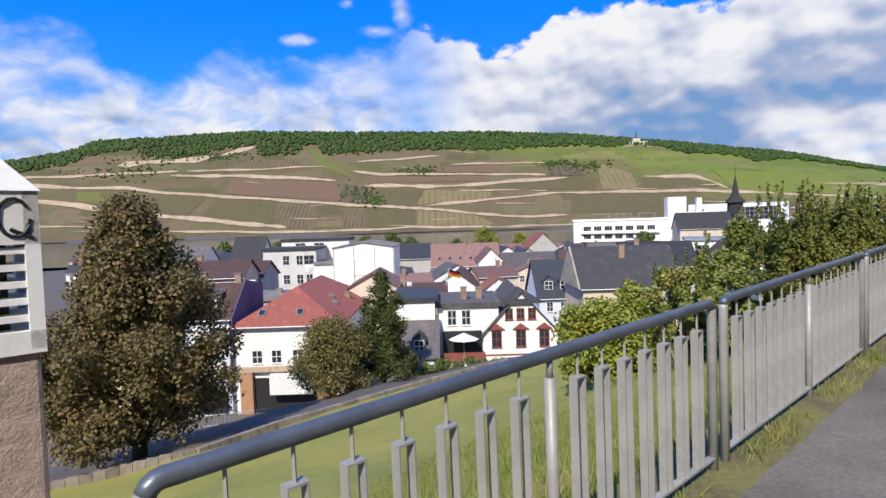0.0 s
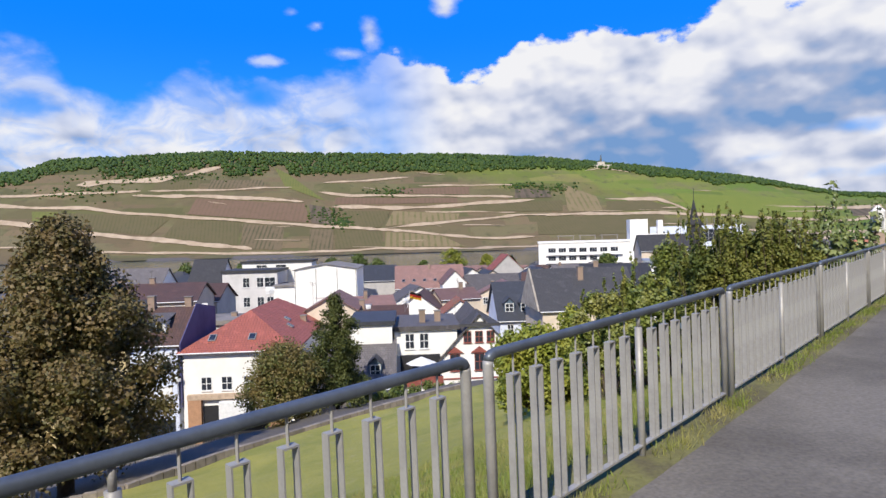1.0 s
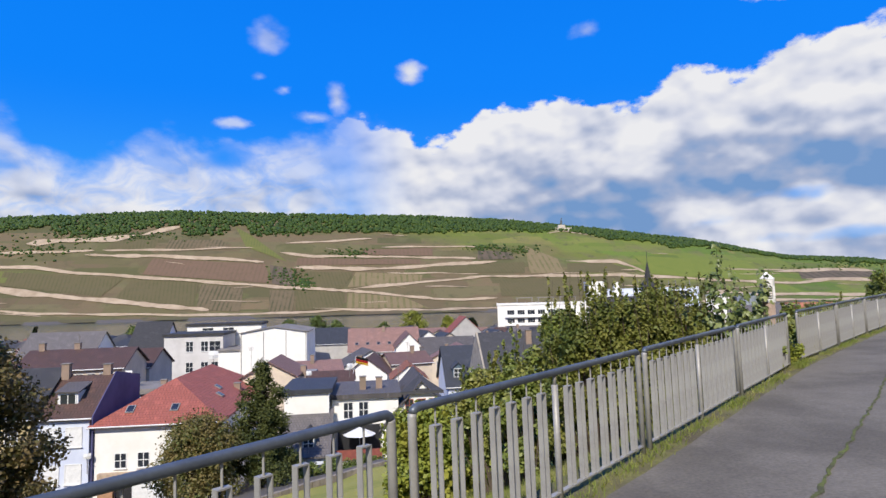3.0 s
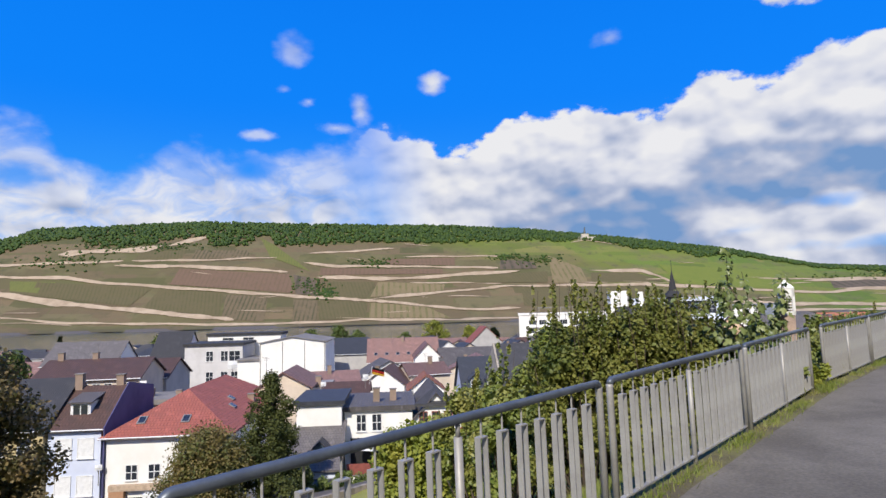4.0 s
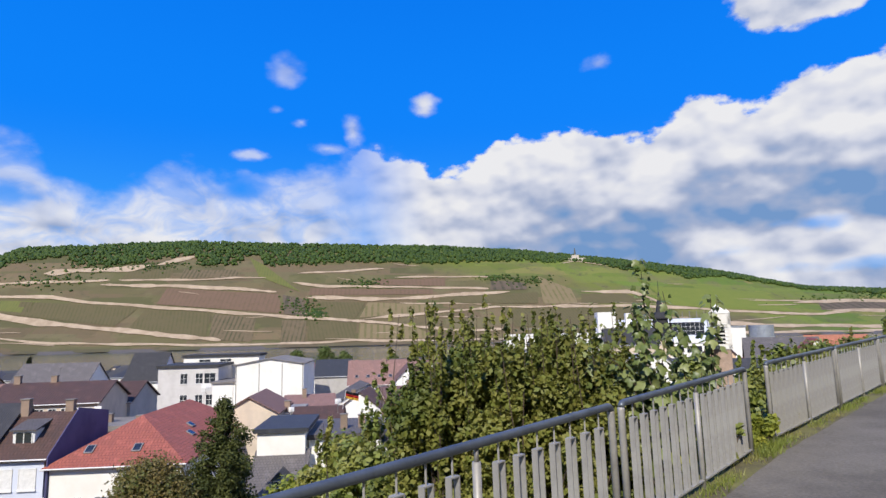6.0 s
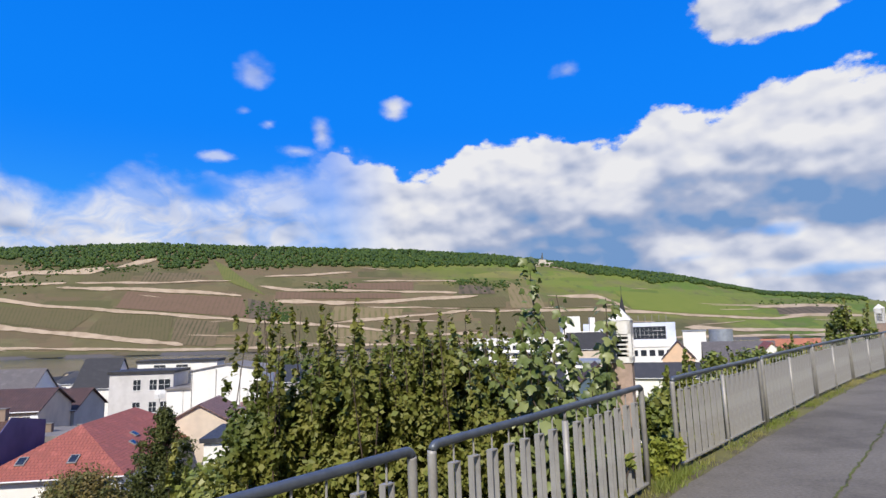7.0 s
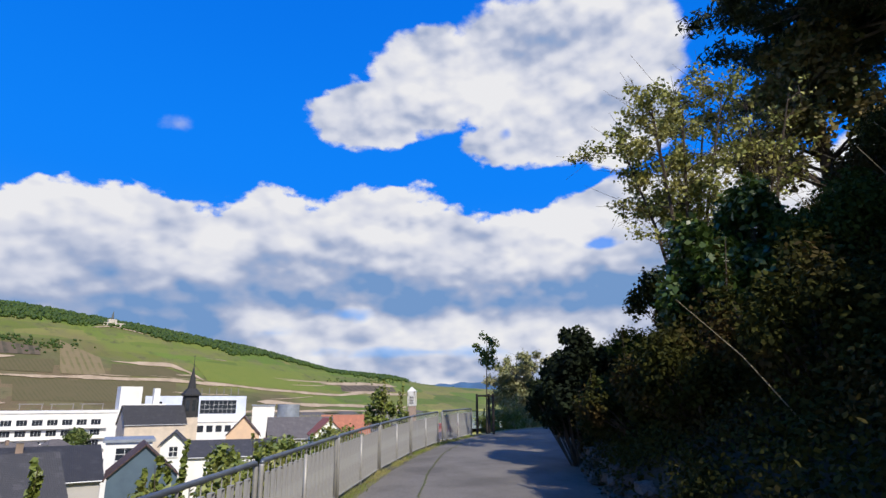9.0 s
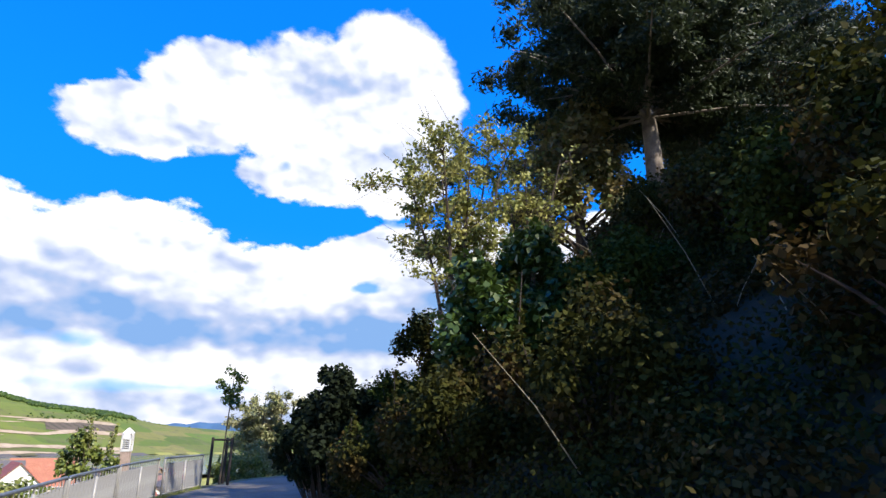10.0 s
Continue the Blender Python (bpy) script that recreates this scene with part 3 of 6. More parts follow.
def rows_mat(name, soil, vine, pitch, cover=0.5, slant=0.0):
    """Vine rows that run up the slope over bare soil, patchy where vines are missing."""
    m = bpy.data.materials.new(name)
    m.use_nodes = True
    n = Nodes(m.node_tree)
    pos = n.add("ShaderNodeNewGeometry").outputs["Position"]
    sp = n.add("ShaderNodeSeparateXYZ")
    n.put(sp.inputs[0], pos)
    wv = n.math("SINE", n.math("MULTIPLY", n.math("ADD", sp.outputs[0], n.math("MULTIPLY", sp.outputs[2], slant)), 6.283 / pitch))
    patchy = n.noise(pos, 0.035, 5, 0.65)
    k = n.math("MULTIPLY", n.smooth(wv, 0.1, 0.7), n.smooth(patchy, 0.35, 0.55))
    k = n.math("ADD", n.math("MULTIPLY", k, cover), n.math("MULTIPLY", n.smooth(n.noise(pos, 0.09, 5, 0.7), 0.45, 0.7), 0.3), clamp=True)
    col = n.mix(k, soil, vine)
    col = n.mix(n.math("MULTIPLY", n.smooth(n.noise(pos, 0.3, 4, 0.7), 0.5, 0.8), 0.4), col, tuple(c * 1.35 for c in soil))
    b = n.add("ShaderNodeBsdfPrincipled")
    n.put(b.inputs["Base Color"], col)
    b.inputs["Roughness"].default_value = 0.95
    o = n.add("ShaderNodeOutputMaterial")
    n.put(o.inputs[0], b.outputs[0])
    return m


V_bare = rows_mat("bare_purple_soil", (0.135, 0.085, 0.052), (0.085, 0.064, 0.03), 9, 0.3)
V_thin = rows_mat("thin_vine_rows", (0.125, 0.093, 0.05), (0.045, 0.048, 0.016), 8, 0.75)
V_olive = rows_mat("olive_vines", (0.098, 0.08, 0.034), (0.066, 0.066, 0.02), 7, 0.6, 0.4)
V_green = rows_mat("green_vines", (0.13, 0.155, 0.022), (0.085, 0.125, 0.012), 6, 0.6, -0.3)
V_moss = rows_mat("mossy_vines", (0.115, 0.12, 0.028), (0.07, 0.09, 0.018), 6, 0.6, 0.2)
V_tan = rows_mat("tan_vine_rows", (0.175, 0.135, 0.068), (0.1, 0.096, 0.03), 12, 0.7)
V_scrub = rows_mat("dark_scrub", (0.1, 0.075, 0.05), (0.04, 0.04, 0.02), 20, 0.8)
for lo_, hi_, m_, w_ in (
        (((-19.9, 2.85), (-9.2, 1.95)), ((-19.1, 4.25), (-9.7, 3.7)), V_bare, "bare brown plot between two farm tracks"), (((-9.1, 1.85), (-7.2, 1.7)), ((-9.3, 3.65), (-7.3, 3.2)), V_scrub, "dark overgrown plot on the slope"),
        (((-9.4, -0.7), (-7.2, -0.7)), ((-9.3, 1.35), (-7.1, 1.25)), V_thin, "plot of clear vine rows"), (((-15.6, -0.3), (-11.9, -0.6)), ((-15.2, 1.9), (-11.6, 1.6)), V_thin, "plot of thin vine rows above the river"),
        (((-7.0, -0.65), (-2.6, -0.55)), ((-6.9, 1.2), (-2.4, 0.95)), V_olive, "olive vineyard plot above the river"), (((-2.3, -0.55), (5.5, -0.75)), ((-2.2, 0.9), (3.2, 0.35)), V_tan, "tan vineyard plot with wide rows"),
        (((-22, 0.75), (-15.8, 0.0)), ((-20.7, 2.4), (-15.4, 2.05)), V_olive, "olive vineyard plot on the slope"), (((-31.3, 2.2), (-23, 1.0)), ((-31.2, 3.15), (-21.3, 2.5)), V_olive, "wide olive plot between two tracks"),
        (((-31.3, 2.35), (-28.8, 2.1)), ((-31.3, 3.1), (-28.3, 3.05)), V_moss, "small dark green plot"), (((-11.4, 5.3), (-7.7, 3.9)), ((-12.3, 7.1), (-11.0, 6.4)), V_moss, "green strip running down from the woods"),
        (((-6.4, 1.45), (-2.6, 1.3)), ((-6.3, 2.95), (-1.6, 2.85)), V_olive, "olive vineyard plot on the slope"), (((-2.2, 1.4), (4.8, 1.85)), ((-1.4, 2.85), (5.0, 2.45)), V_tan, "sparse tan plot"),
        (((-6.9, 3.6), (4.8, 3.5)), ((-6.8, 4.25), (4.8, 3.95)), V_bare, "bare brown terrace"), (((-0.9, 4.5), (6, 4.25)), ((-0.6, 5.0), (6, 5.0)), V_bare, "bare brown terrace"),
        (((10.3, 3.75), (13.8, 3.7)), ((10.4, 4.7), (13.7, 4.3)), V_scrub, "dark thicket on the terraces"), (((15.3, 2.3), (18.5, 2.2)), ((14.9, 4.9), (17.9, 3.6)), V_tan, "tan plot of wide vine rows"),
        (((18.8, 2.2), (25.2, 2.05)), ((18.8, 3.15), (22.8, 2.95)), V_olive, "olive plot beside the steep track"), (((5.4, 2.65), (14.8, 2.35)), ((5.4, 3.2), (14.8, 3.4)), V_olive, "olive terrace"),
        (((12.5, 0.2), (24, 0.0)), ((12.3, 1.85), (23.8, 1.7)), V_olive, "olive vineyard plot above the river"), (((38, 0.95), (43, 0.9)), ((37.8, 1.55), (42.5, 1.5)), V_scrub, "dark scrubby plot"),
        (((-22.8, 4.95), (-19, 5.05)), ((-22, 5.7), (-18.6, 5.9)), V_olive, "olive plot under the scree"), (((-18.2, 5.05), (-13, 5.3)), ((-17.8, 5.9), (-13.4, 5.9)), V_thin, "plot of vine rows under the woods"),
        (((26.4, 1.8), (36, 0.85)), ((24.8, 3.6), (34, 2.6)), V_green, "large green vineyard on the shoulder of the hill")):
    plot("vineyard_plot", lo_, hi_, m_, w_)


WOOD_AZ = [-70, -40, -31.4, -29.6, -26.7, -25.7, -21.8, -20.1, -17.0, -16.8, -13.1, -12.7, -11.3, -10.9, -7.9, -3.9, 0.3, 4.5, 10.8, 13.5, 16.2, 17.5, 21.1, 22.4, 26.3, 28.1, 30.5, 33.7, 37.2, 44]
WOOD_EL = [1.0, 3.4, 5.4, 6.2, 6.75, 6.0, 6.25, 6.75, 7.25, 6.3, 6.3, 7.25, 7.25, 6.3, 6.4, 6.6, 6.6, 6.4, 6.5, 6.45, 6.05, 6.35, 5.7, 5.2, 4.8, 4.1, 4.15, 3.45, 2.6, 1.8]


def forest():
    rng = np.random.default_rng(3)
    rows = []
    for _ in range(13000):
        a = rng.uniform(-70, 44)
        lo = hill_k(a, float(np.interp(a, WOOD_AZ, WOOD_EL))  + 0.05 * math.sin(a * 5.1))
        k = rng.uniform(min(1.0, lo + 0.008 * rng.normal()), 1.05)
        x, y, z = hill_point(a, k)
        h = rng.uniform(4, 9)
        rows.append((x, y, z + h * 0.4, h * 0.6, h * 0.6, h * 0.6))
    for _ in range(900):   # scrub on the slope
        c = rng.integers(0, 9)
        a, e, da, de = ((-24.5, 5.9, 2.5, 0.25), (-20, 6.2, 2, 0.2), (-7.6, 2.5, 0.8, 0.4), (-6.2, 1.9, 0.5, 0.3), (-1.6, 4.7, 1.0, 0.22), (14, 4.5, 1.3, 0.25), (11, 4.9, 0.8, 0.15), (41, 1.9, 2.5, 0.15), (-28, 4.6, 1.5, 0.3))[c]
        a, e = a + rng.normal() * da, e + rng.normal() * de
        x, y, z = hill_point(a, hill_k(a, e))
        h = rng.uniform(2, 5)
        rows.append((x, y, z + h * 0.3, h * 0.7, h * 0.7, h * 0.6))
    b = np.array(rows)
    g = (1 + 5 ** 0.5) / 2
    base = np.array([(-1, g, 0), (1, g, 0), (-1, -g, 0), (1, -g, 0), (0, -1, g), (0, 1, g), (0, -1, -g), (0, 1, -g), (g, 0, -1), (g, 0, 1), (-g, 0, -1), (-g, 0, 1)]) / math.hypot(1, g)
    tri = np.array([(0, 11, 5), (0, 5, 1), (0, 1, 7), (0, 7, 10), (0, 10, 11), (1, 5, 9), (5, 11, 4), (11, 10, 2), (10, 7, 6), (7, 1, 8),
                    (3, 9, 4), (3, 4, 2), (3, 2, 6), (3, 6, 8), (3, 8, 9), (4, 9, 5), (2, 4, 11), (6, 2, 10), (8, 6, 7), (9, 8, 1)])
    m = len(b)
    v = b[:, None, :3] + base[None] * b[:, None, 3:6] * (0.7 + 0.6 * rng.random((m, 12, 1)))
    f = tri[None] + 12 * np.arange(m)[:, None, None]
    ob = mesh_from("forest", v.reshape(-1, 3), f.reshape(-1, 3), M_forest, smooth=True)
    return tagged(ob, "dark green woods along the hilltop and scrub patches", "forest", kind="stuff")


forest()


def monument():
    x, y, z = hill_point(18.4, 0.93)
    M = mat("monument_stone", (0.5, 0.45, 0.38), (0.42, 0.38, 0.32), 0.9, bump=0)
    e = thing("monument", (x, y, z), "pale stone monument with a column on the hill edge", "monument")
    part("terrace", boxed(-22, -6, -6, 26, 8, 5), M, e)
    part("pedestal", boxed(-9, -3, 4.9, 9, 6, 13, 0.6), M, e)
    bm = bmesh.new()
    tube(bm, [(0, 1, 12), (0, 1, 20), (0, 1, 24), (0.6, 1, 31)], 3.4, 8, 0.9)
    part("column", bm, M_bronze, e, "dark bronze column and figure")


M_bronze = mat("weathered_bronze", (0.08, 0.09, 0.08), None, 0.6, bump=0)
monument()


def far_ridge(name, r, az_el, col, label):
    a = np.arange(az_el[0][0], az_el[-1][0] + 0.1, 0.5)
    e = np.interp(a, [p[0] for p in az_el], [p[1] for p in az_el])
    v, f = [], []
    for aa, ee in zip(a, e):
        x, y = r * math.sin(radians(aa)), r * math.cos(radians(aa))
        zt = r * math.tan(radians(ee + 0.06 * math.sin(aa * 3.1) + 0.03 * math.sin(aa * 9)))
        v += [(x, y, -60), (x * 1.05, y * 1.05, zt), (x * 1.12, y * 1.12, zt - 60)]
    for i in range(len(a) - 1):
        for k in range(2):
            f.append((3 * i + k, 3 * i + 3 + k, 3 * i + 4 + k, 3 * i + 1 + k))
    return tagged(mesh_from(name, v, f, mat(name + "_haze_wood", col, None, 0.95, scale=0.003, fine_scale=0.02, bump=0), smooth=True), label, "hill", kind="structure")


# the blue is distance haze put into the ridge's colour
far_ridge("backdrop_ridge", 3900, [(30, 0.2), (44, 1.5), (50, 1.9), (56, 1.55), (64, 1.0), (90, 0.8)], (0.05, 0.12, 0.22), "wooded ridge far up the valley, blue with painted haze")

# ---- railing ----
M_steel = mat("galvanised_steel", (0.36, 0.35, 0.325), (0.26, 0.25, 0.235), 0.5, metal=0.15, scale=3, fine_scale=60, bump=0.08, fine_amount=0.18)
M_steel_rail = mat("weathered_rail_steel", (0.13, 0.15, 0.175), (0.085, 0.1, 0.12), 0.42, metal=0.4, scale=4, fine_scale=50, bump=0.08, fine_amount=0.2)


def fence_panel(length):
    """A railing panel with its origin at the foot of its first post, running along x."""
    e = thing("fence_panel", (0, 0, 0), "grey galvanised steel railing panel with paired flat bars beside the path", "railing", "path railing")
    h, r = 0.95, 0.026
    pts_ = [(0.05, 0, -0.15), (0.05, 0, h - 0.055)] + [(0.05 + 0.045 * (1 - math.cos(t)), 0, h - 0.055 + 0.045 * math.sin(t)) for t in (0.35, 0.8, 1.2, 1.57)]
    pts_ += [(length - p[0], 0, p[2]) for p in reversed(pts_)]
    part("rail", tube(bmesh.new(), pts_[2:-2], r, 12), M_steel_rail, e, "dark weathered round top rail", True)
    part("post", tube(bmesh.new(), pts_[:3], r, 12), M_steel, e, smooth=True)
    part("post", tube(bmesh.new(), pts_[-3:], r, 12), M_steel, e, smooth=True)
    mid = part("post", tube(bmesh.new(), [(length / 2, 0, -0.15), (length / 2, 0, h - 0.1)], 0.024, 12), M_steel, e, smooth=True)
    part("pin", tube(bmesh.new(), [(length / 2, 0, h - 0.1), (length / 2, 0, h - 0.02)], 0.013, 8), M_steel, mid, smooth=True)
    part("bottom_rail", boxed(0.06, -0.02, 0.07, length - 0.06, 0.02, 0.082), M_steel, e)
    n = 16
    step = (length - 0.1) / n
    bar = pin = None
    for i in range(1, n):
        if i == n // 2:
            continue
        x = 0.05 + i * step
        if bar is None:
            bm = bmesh.new()
            for sx in (-0.034, 0.028):
                box(bm, sx, -0.02, 0.083, sx + 0.006, 0.02, h - 0.14)
            box(bm, -0.034, -0.02, h - 0.14, 0.034, 0.02, h - 0.133)
            bar = part("baluster", bm, M_steel, e, "inverted U of flat steel bar")
            pin = part("pin", tube(bmesh.new(), [(0, 0, h - 0.134), (0, 0, h - 0.02)], 0.006, 6), M_steel, bar)
            bar.location.x = x
        else:
            o = new("baluster", bar.data)
            o.parent = e
            o.location.x = x
            o["label"] = bar["label"]
            p = new("pin", pin.data)
            p.parent = o
    return e


def put_panels():
    first = None
    ends = [-3.28, -0.23, 2.97, 6.17, 9.37, 12.57]
    more = [13.22, 16.46, 19.67, 22.87, 26.07, 29.22]
    spans = [(-7.0, -3.8)] + list(zip(ends, ends[1:])) + list(zip(more, more[1:])) + [(29.5, 32.7)]
    for a, b in spans:
        xa, ya = spot(a + 0.03, 0)
        xb, yb = spot(b - 0.03, 0)
        za, zb = float(path_z(a)), float(path_z(b))
        L = math.dist((xa, ya, za), (xb, yb, zb))
        m = Matrix.Translation((xa, ya, za)) @ Euler((0, -math.asin((zb - za) / L), math.atan2(yb - ya, xb - xa))).to_matrix().to_4x4() @ Matrix.Diagonal((L / 3.14, 1, 1, 1))
        if first is None:
            first = fence_panel(3.14)
            first.matrix_basis = m
        else:
            copy_thing(first, m).scale = (L / 3.14, 1, 1)


put_panels()

# ---- pillars ----
M_stone = mat("pink_render", (0.42, 0.31, 0.25), (0.33, 0.25, 0.2), 0.95, scale=14, fine_scale=150, bump=0.5, fine_amount=0.35)
M_cap = mat("white_paint", (0.75, 0.74, 0.71), (0.62, 0.6, 0.56), 0.7, scale=5, fine_scale=50, bump=0.15, fine_amount=0.1)
# real black paint, and the painted shade of vents and openings
M_black = mat("black_paint_and_shade", (0.015, 0.015, 0.017), None, 0.6, bump=0)


def pillar(x, y, turn, lean=0.0, graffiti=False, rise=0.0):
    z = gz(x, y) - 0.6
    base = float(path_z(along(x, y)[0])) - z + rise
    e = thing("vent_pillar", (x, y, z), "pinkish rendered pillar with white louvred vent head" + (" and black graffiti" if graffiti else ""), "pillar", "vent pillars", turn)
    e.rotation_euler.y = radians(lean)
    w = 0.115
    part("shaft", boxed(-w + 0.012, -w + 0.012, 0, w - 0.012, w - 0.012, base + 1.14, 0.012), M_stone, e, "rough pinkish rendered shaft")
    head = bmesh.new()
    z0, z1 = base + 1.14, base + 1.56
    for sx in (-1, 1):
        for sy in (-1, 1):
            box(head, min(sx * w, sx * (w - 0.035)), min(sy * w, sy * (w - 0.035)), z0, max(sx * w, sx * (w - 0.035)), max(sy * w, sy * (w - 0.035)), z1)
    box(head, -w, -w, z0 - 0.01, w, w, z0 + 0.05)
    box(head, -w, -w, z1 - 0.14, w, w, z1)
    hd = part("vent_head", head, M_cap, e, "white painted vent head")
    for i in range(5):
        zz = z0 + 0.075 + i * 0.045
        bm = boxed(-w + 0.008, -w + 0.008, zz, w - 0.008, w - 0.008, zz + 0.017)
        part("louvre", bm, M_cap, hd)
    # a black block stands in for the shade behind the louvres
    part("core", boxed(-w + 0.07, -w + 0.07, z0 + 0.04, w - 0.07, w - 0.07, z1 - 0.13), M_black, hd, "black block for the shade inside the vent")
    bm = bmesh.new()
    vs = [bm.verts.new((sx * (w + 0.006), sy * (w + 0.006), z1)) for sx, sy in ((-1, -1), (1, -1), (1, 1), (-1, 1))]
    up = [bm.verts.new((sx * 0.012, sy * 0.012, z1 + 0.13)) for sx, sy in ((-1, -1), (1, -1), (1, 1), (-1, 1))]
    bm.faces.new(vs[::-1])
    bm.faces.new(up)
    for i in range(4):
        bm.faces.new((vs[i], vs[(i + 1) % 4], up[(i + 1) % 4], up[i]))
    part("cap", bm, M_cap, e)
    return e, z1


FT = 42.4
p1, top1 = pillar(-2.91, 1.04, FT, graffiti=True, rise=0.045)
p2, top2 = pillar(9.35, 11.86, 58)
p3, top3 = pillar(*spot(29.0, 0.75), 30, lean=-4)

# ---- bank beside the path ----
# soil colour darkened to carry the shade of the bank
M_bank = mat("shade_toned_bank_soil", (0.03, 0.022, 0.009), (0.02, 0.017, 0.006), 0.95, scale=1.2, fine_scale=14, bump=0.8, fine_amount=0.5)


def bank():
    ss = np.arange(-45, 60, 0.7)
    ww = np.array([0, 0.05, 0.12, 0.3, 0.6, 1, 1.6, 2.4, 3.5, 5, 7, 9.5, 12, 16, 22, 30, 45, 80])
    rng = np.random.default_rng(8)
    v, f = [], []
    for s in ss:
        for w in ww:
            x, y = spot(s, -4.2 - w)
            z = float(path_z(s)) + float(np.interp(w, BANK_W, BANK_Z)) - (0.2 if w == 0 else 0)
            k = min(1, w / 1.0)
            v.append((x, y, z + (0.5 * noise.noise((x * 0.6, y * 0.6, 0)) + 0.2 * noise.noise((x * 2, y * 2, 3))) * k + 0.04))
    n = len(ww)
    for i in range(len(ss) - 1):
        for k in range(n - 1):
            f.append((i * n + k, i * n + k + 1, (i + 1) * n + k + 1, (i + 1) * n + k))
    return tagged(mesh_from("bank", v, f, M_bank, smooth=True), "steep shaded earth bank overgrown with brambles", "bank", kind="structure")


bank()

# ---- town ----
M_white = mat("white_render", (0.78, 0.76, 0.72), (0.7, 0.68, 0.62), 0.9, scale=0.35, fine_scale=20, bump=0.1, fine_amount=0.06)
M_cream = mat("cream_render", (0.62, 0.52, 0.4), (0.5, 0.42, 0.33), 0.9, scale=0.4, fine_scale=20, bump=0.1, fine_amount=0.1)
M_ochre = mat("ochre_render", (0.5, 0.4, 0.2), (0.42, 0.33, 0.17), 0.9, scale=0.4, fine_scale=20, bump=0.1, fine_amount=0.1)
M_grey = mat("grey_render", (0.42, 0.4, 0.38), (0.34, 0.33, 0.31), 0.9, scale=0.4, fine_scale=20, bump=0.1, fine_amount=0.1)
M_palegrey = mat("pale_grey_render", (0.56, 0.54, 0.52), (0.47, 0.45, 0.43), 0.9, scale=0.4, fine_scale=20, bump=0.1, fine_amount=0.08)
M_blue = mat("blue_render", (0.085, 0.085, 0.19), (0.065, 0.065, 0.15), 0.85, scale=0.4, fine_scale=20, bump=0.1, fine_amount=0.12)
M_paleblue = mat("pale_blue_render", (0.58, 0.62, 0.72), (0.5, 0.54, 0.64), 0.9, scale=0.4, fine_scale=20, bump=0.1, fine_amount=0.06)
M_brick = mat("brown_plaster", (0.28, 0.2, 0.15), (0.2, 0.15, 0.11), 0.9, scale=0.6, fine_scale=12, bump=0.2, fine_amount=0.2)
M_pane = mat("window_glass", (0.02, 0.024, 0.03), (0.03, 0.035, 0.045), 0.08, scale=1, fine_scale=4, bump=0, spec=0.6)
M_frame = mat("white_window_frame", (0.7, 0.7, 0.68), (0.6, 0.6, 0.58), 0.6, bump=0)
M_redtrim = mat("red_sandstone_trim", (0.25, 0.07, 0.05), (0.18, 0.05, 0.04), 0.8, bump=0.1)
M_concrete = mat("flat_roof_gravel", (0.22, 0.2, 0.18), (0.14, 0.13, 0.12), 0.95, scale=0.4, fine_scale=8, bump=0.3, fine_amount=0.3)
R_red = roof_mat("red_clay_tiles", (0.36, 0.105, 0.07), (0.26, 0.082, 0.055), depth=0.9)
R_brown = roof_mat("old_brown_tiles", (0.12, 0.062, 0.045), (0.075, 0.046, 0.036))
R_pale = roof_mat("faded_red_tiles", (0.27, 0.15, 0.12), (0.2, 0.12, 0.1))
R_slate = roof_mat("dark_slate", (0.06, 0.058, 0.06), (0.04, 0.04, 0.042), 0.22, 0.2, 0.3, 0.75)
R_grey = roof_mat("grey_roof_tiles", (0.14, 0.125, 0.12), (0.1, 0.09, 0.085))
R_flat0 = mat("pale_roof_felt", (0.26, 0.25, 0.24), (0.18, 0.17, 0.165), 0.9, scale=0.6, fine_scale=8, bump=0.2, fine_amount=0.2)
R_blue = roof_mat("blue_slate", (0.058, 0.064, 0.078), (0.042, 0.046, 0.056), 0.22, 0.2, 0.3, 0.7)
R_orange = roof_mat("orange_tiles", (0.45, 0.17, 0.09), (0.36, 0.14, 0.08))


def roof_slab(name, quads, material, parent, thick=0.16, label=""):
    """Roof faces as slabs; each has UV in metres along the eaves and up the slope."""
    bm = bmesh.new()
    uvl = bm.loops.layers.uv.new("UVMap")
    for q in quads:
        q = [Vector(p) for p in q]
        nrm = (q[1] - q[0]).cross(q[2] - q[0]).normalized()
        if nrm.z < 0:
            q.reverse()
            nrm = -nrm
        low = min(q, key=lambda p: p.z)
        u = Vector((0, 0, 1)).cross(nrm)
        u = u.normalized() if u.length > 1e-4 else Vector((1, 0, 0))
        w = nrm.cross(u)
        upv = [bm.verts.new(p) for p in q]
        dn = [bm.verts.new(p - Vector((0, 0, thick))) for p in q]
        fs = [bm.faces.new(upv), bm.faces.new(dn[::-1])]
        for i in range(len(q)):
            j = (i + 1) % len(q)
            fs.append(bm.faces.new((upv[j], upv[i], dn[i], dn[j])))
        for f in fs:
            for lp in f.loops:
                d = lp.vert.co - low
                lp[uvl].uv = (d.dot(u), d.dot(w))
    ob = part(name, bm, material, parent, label)
    return ob


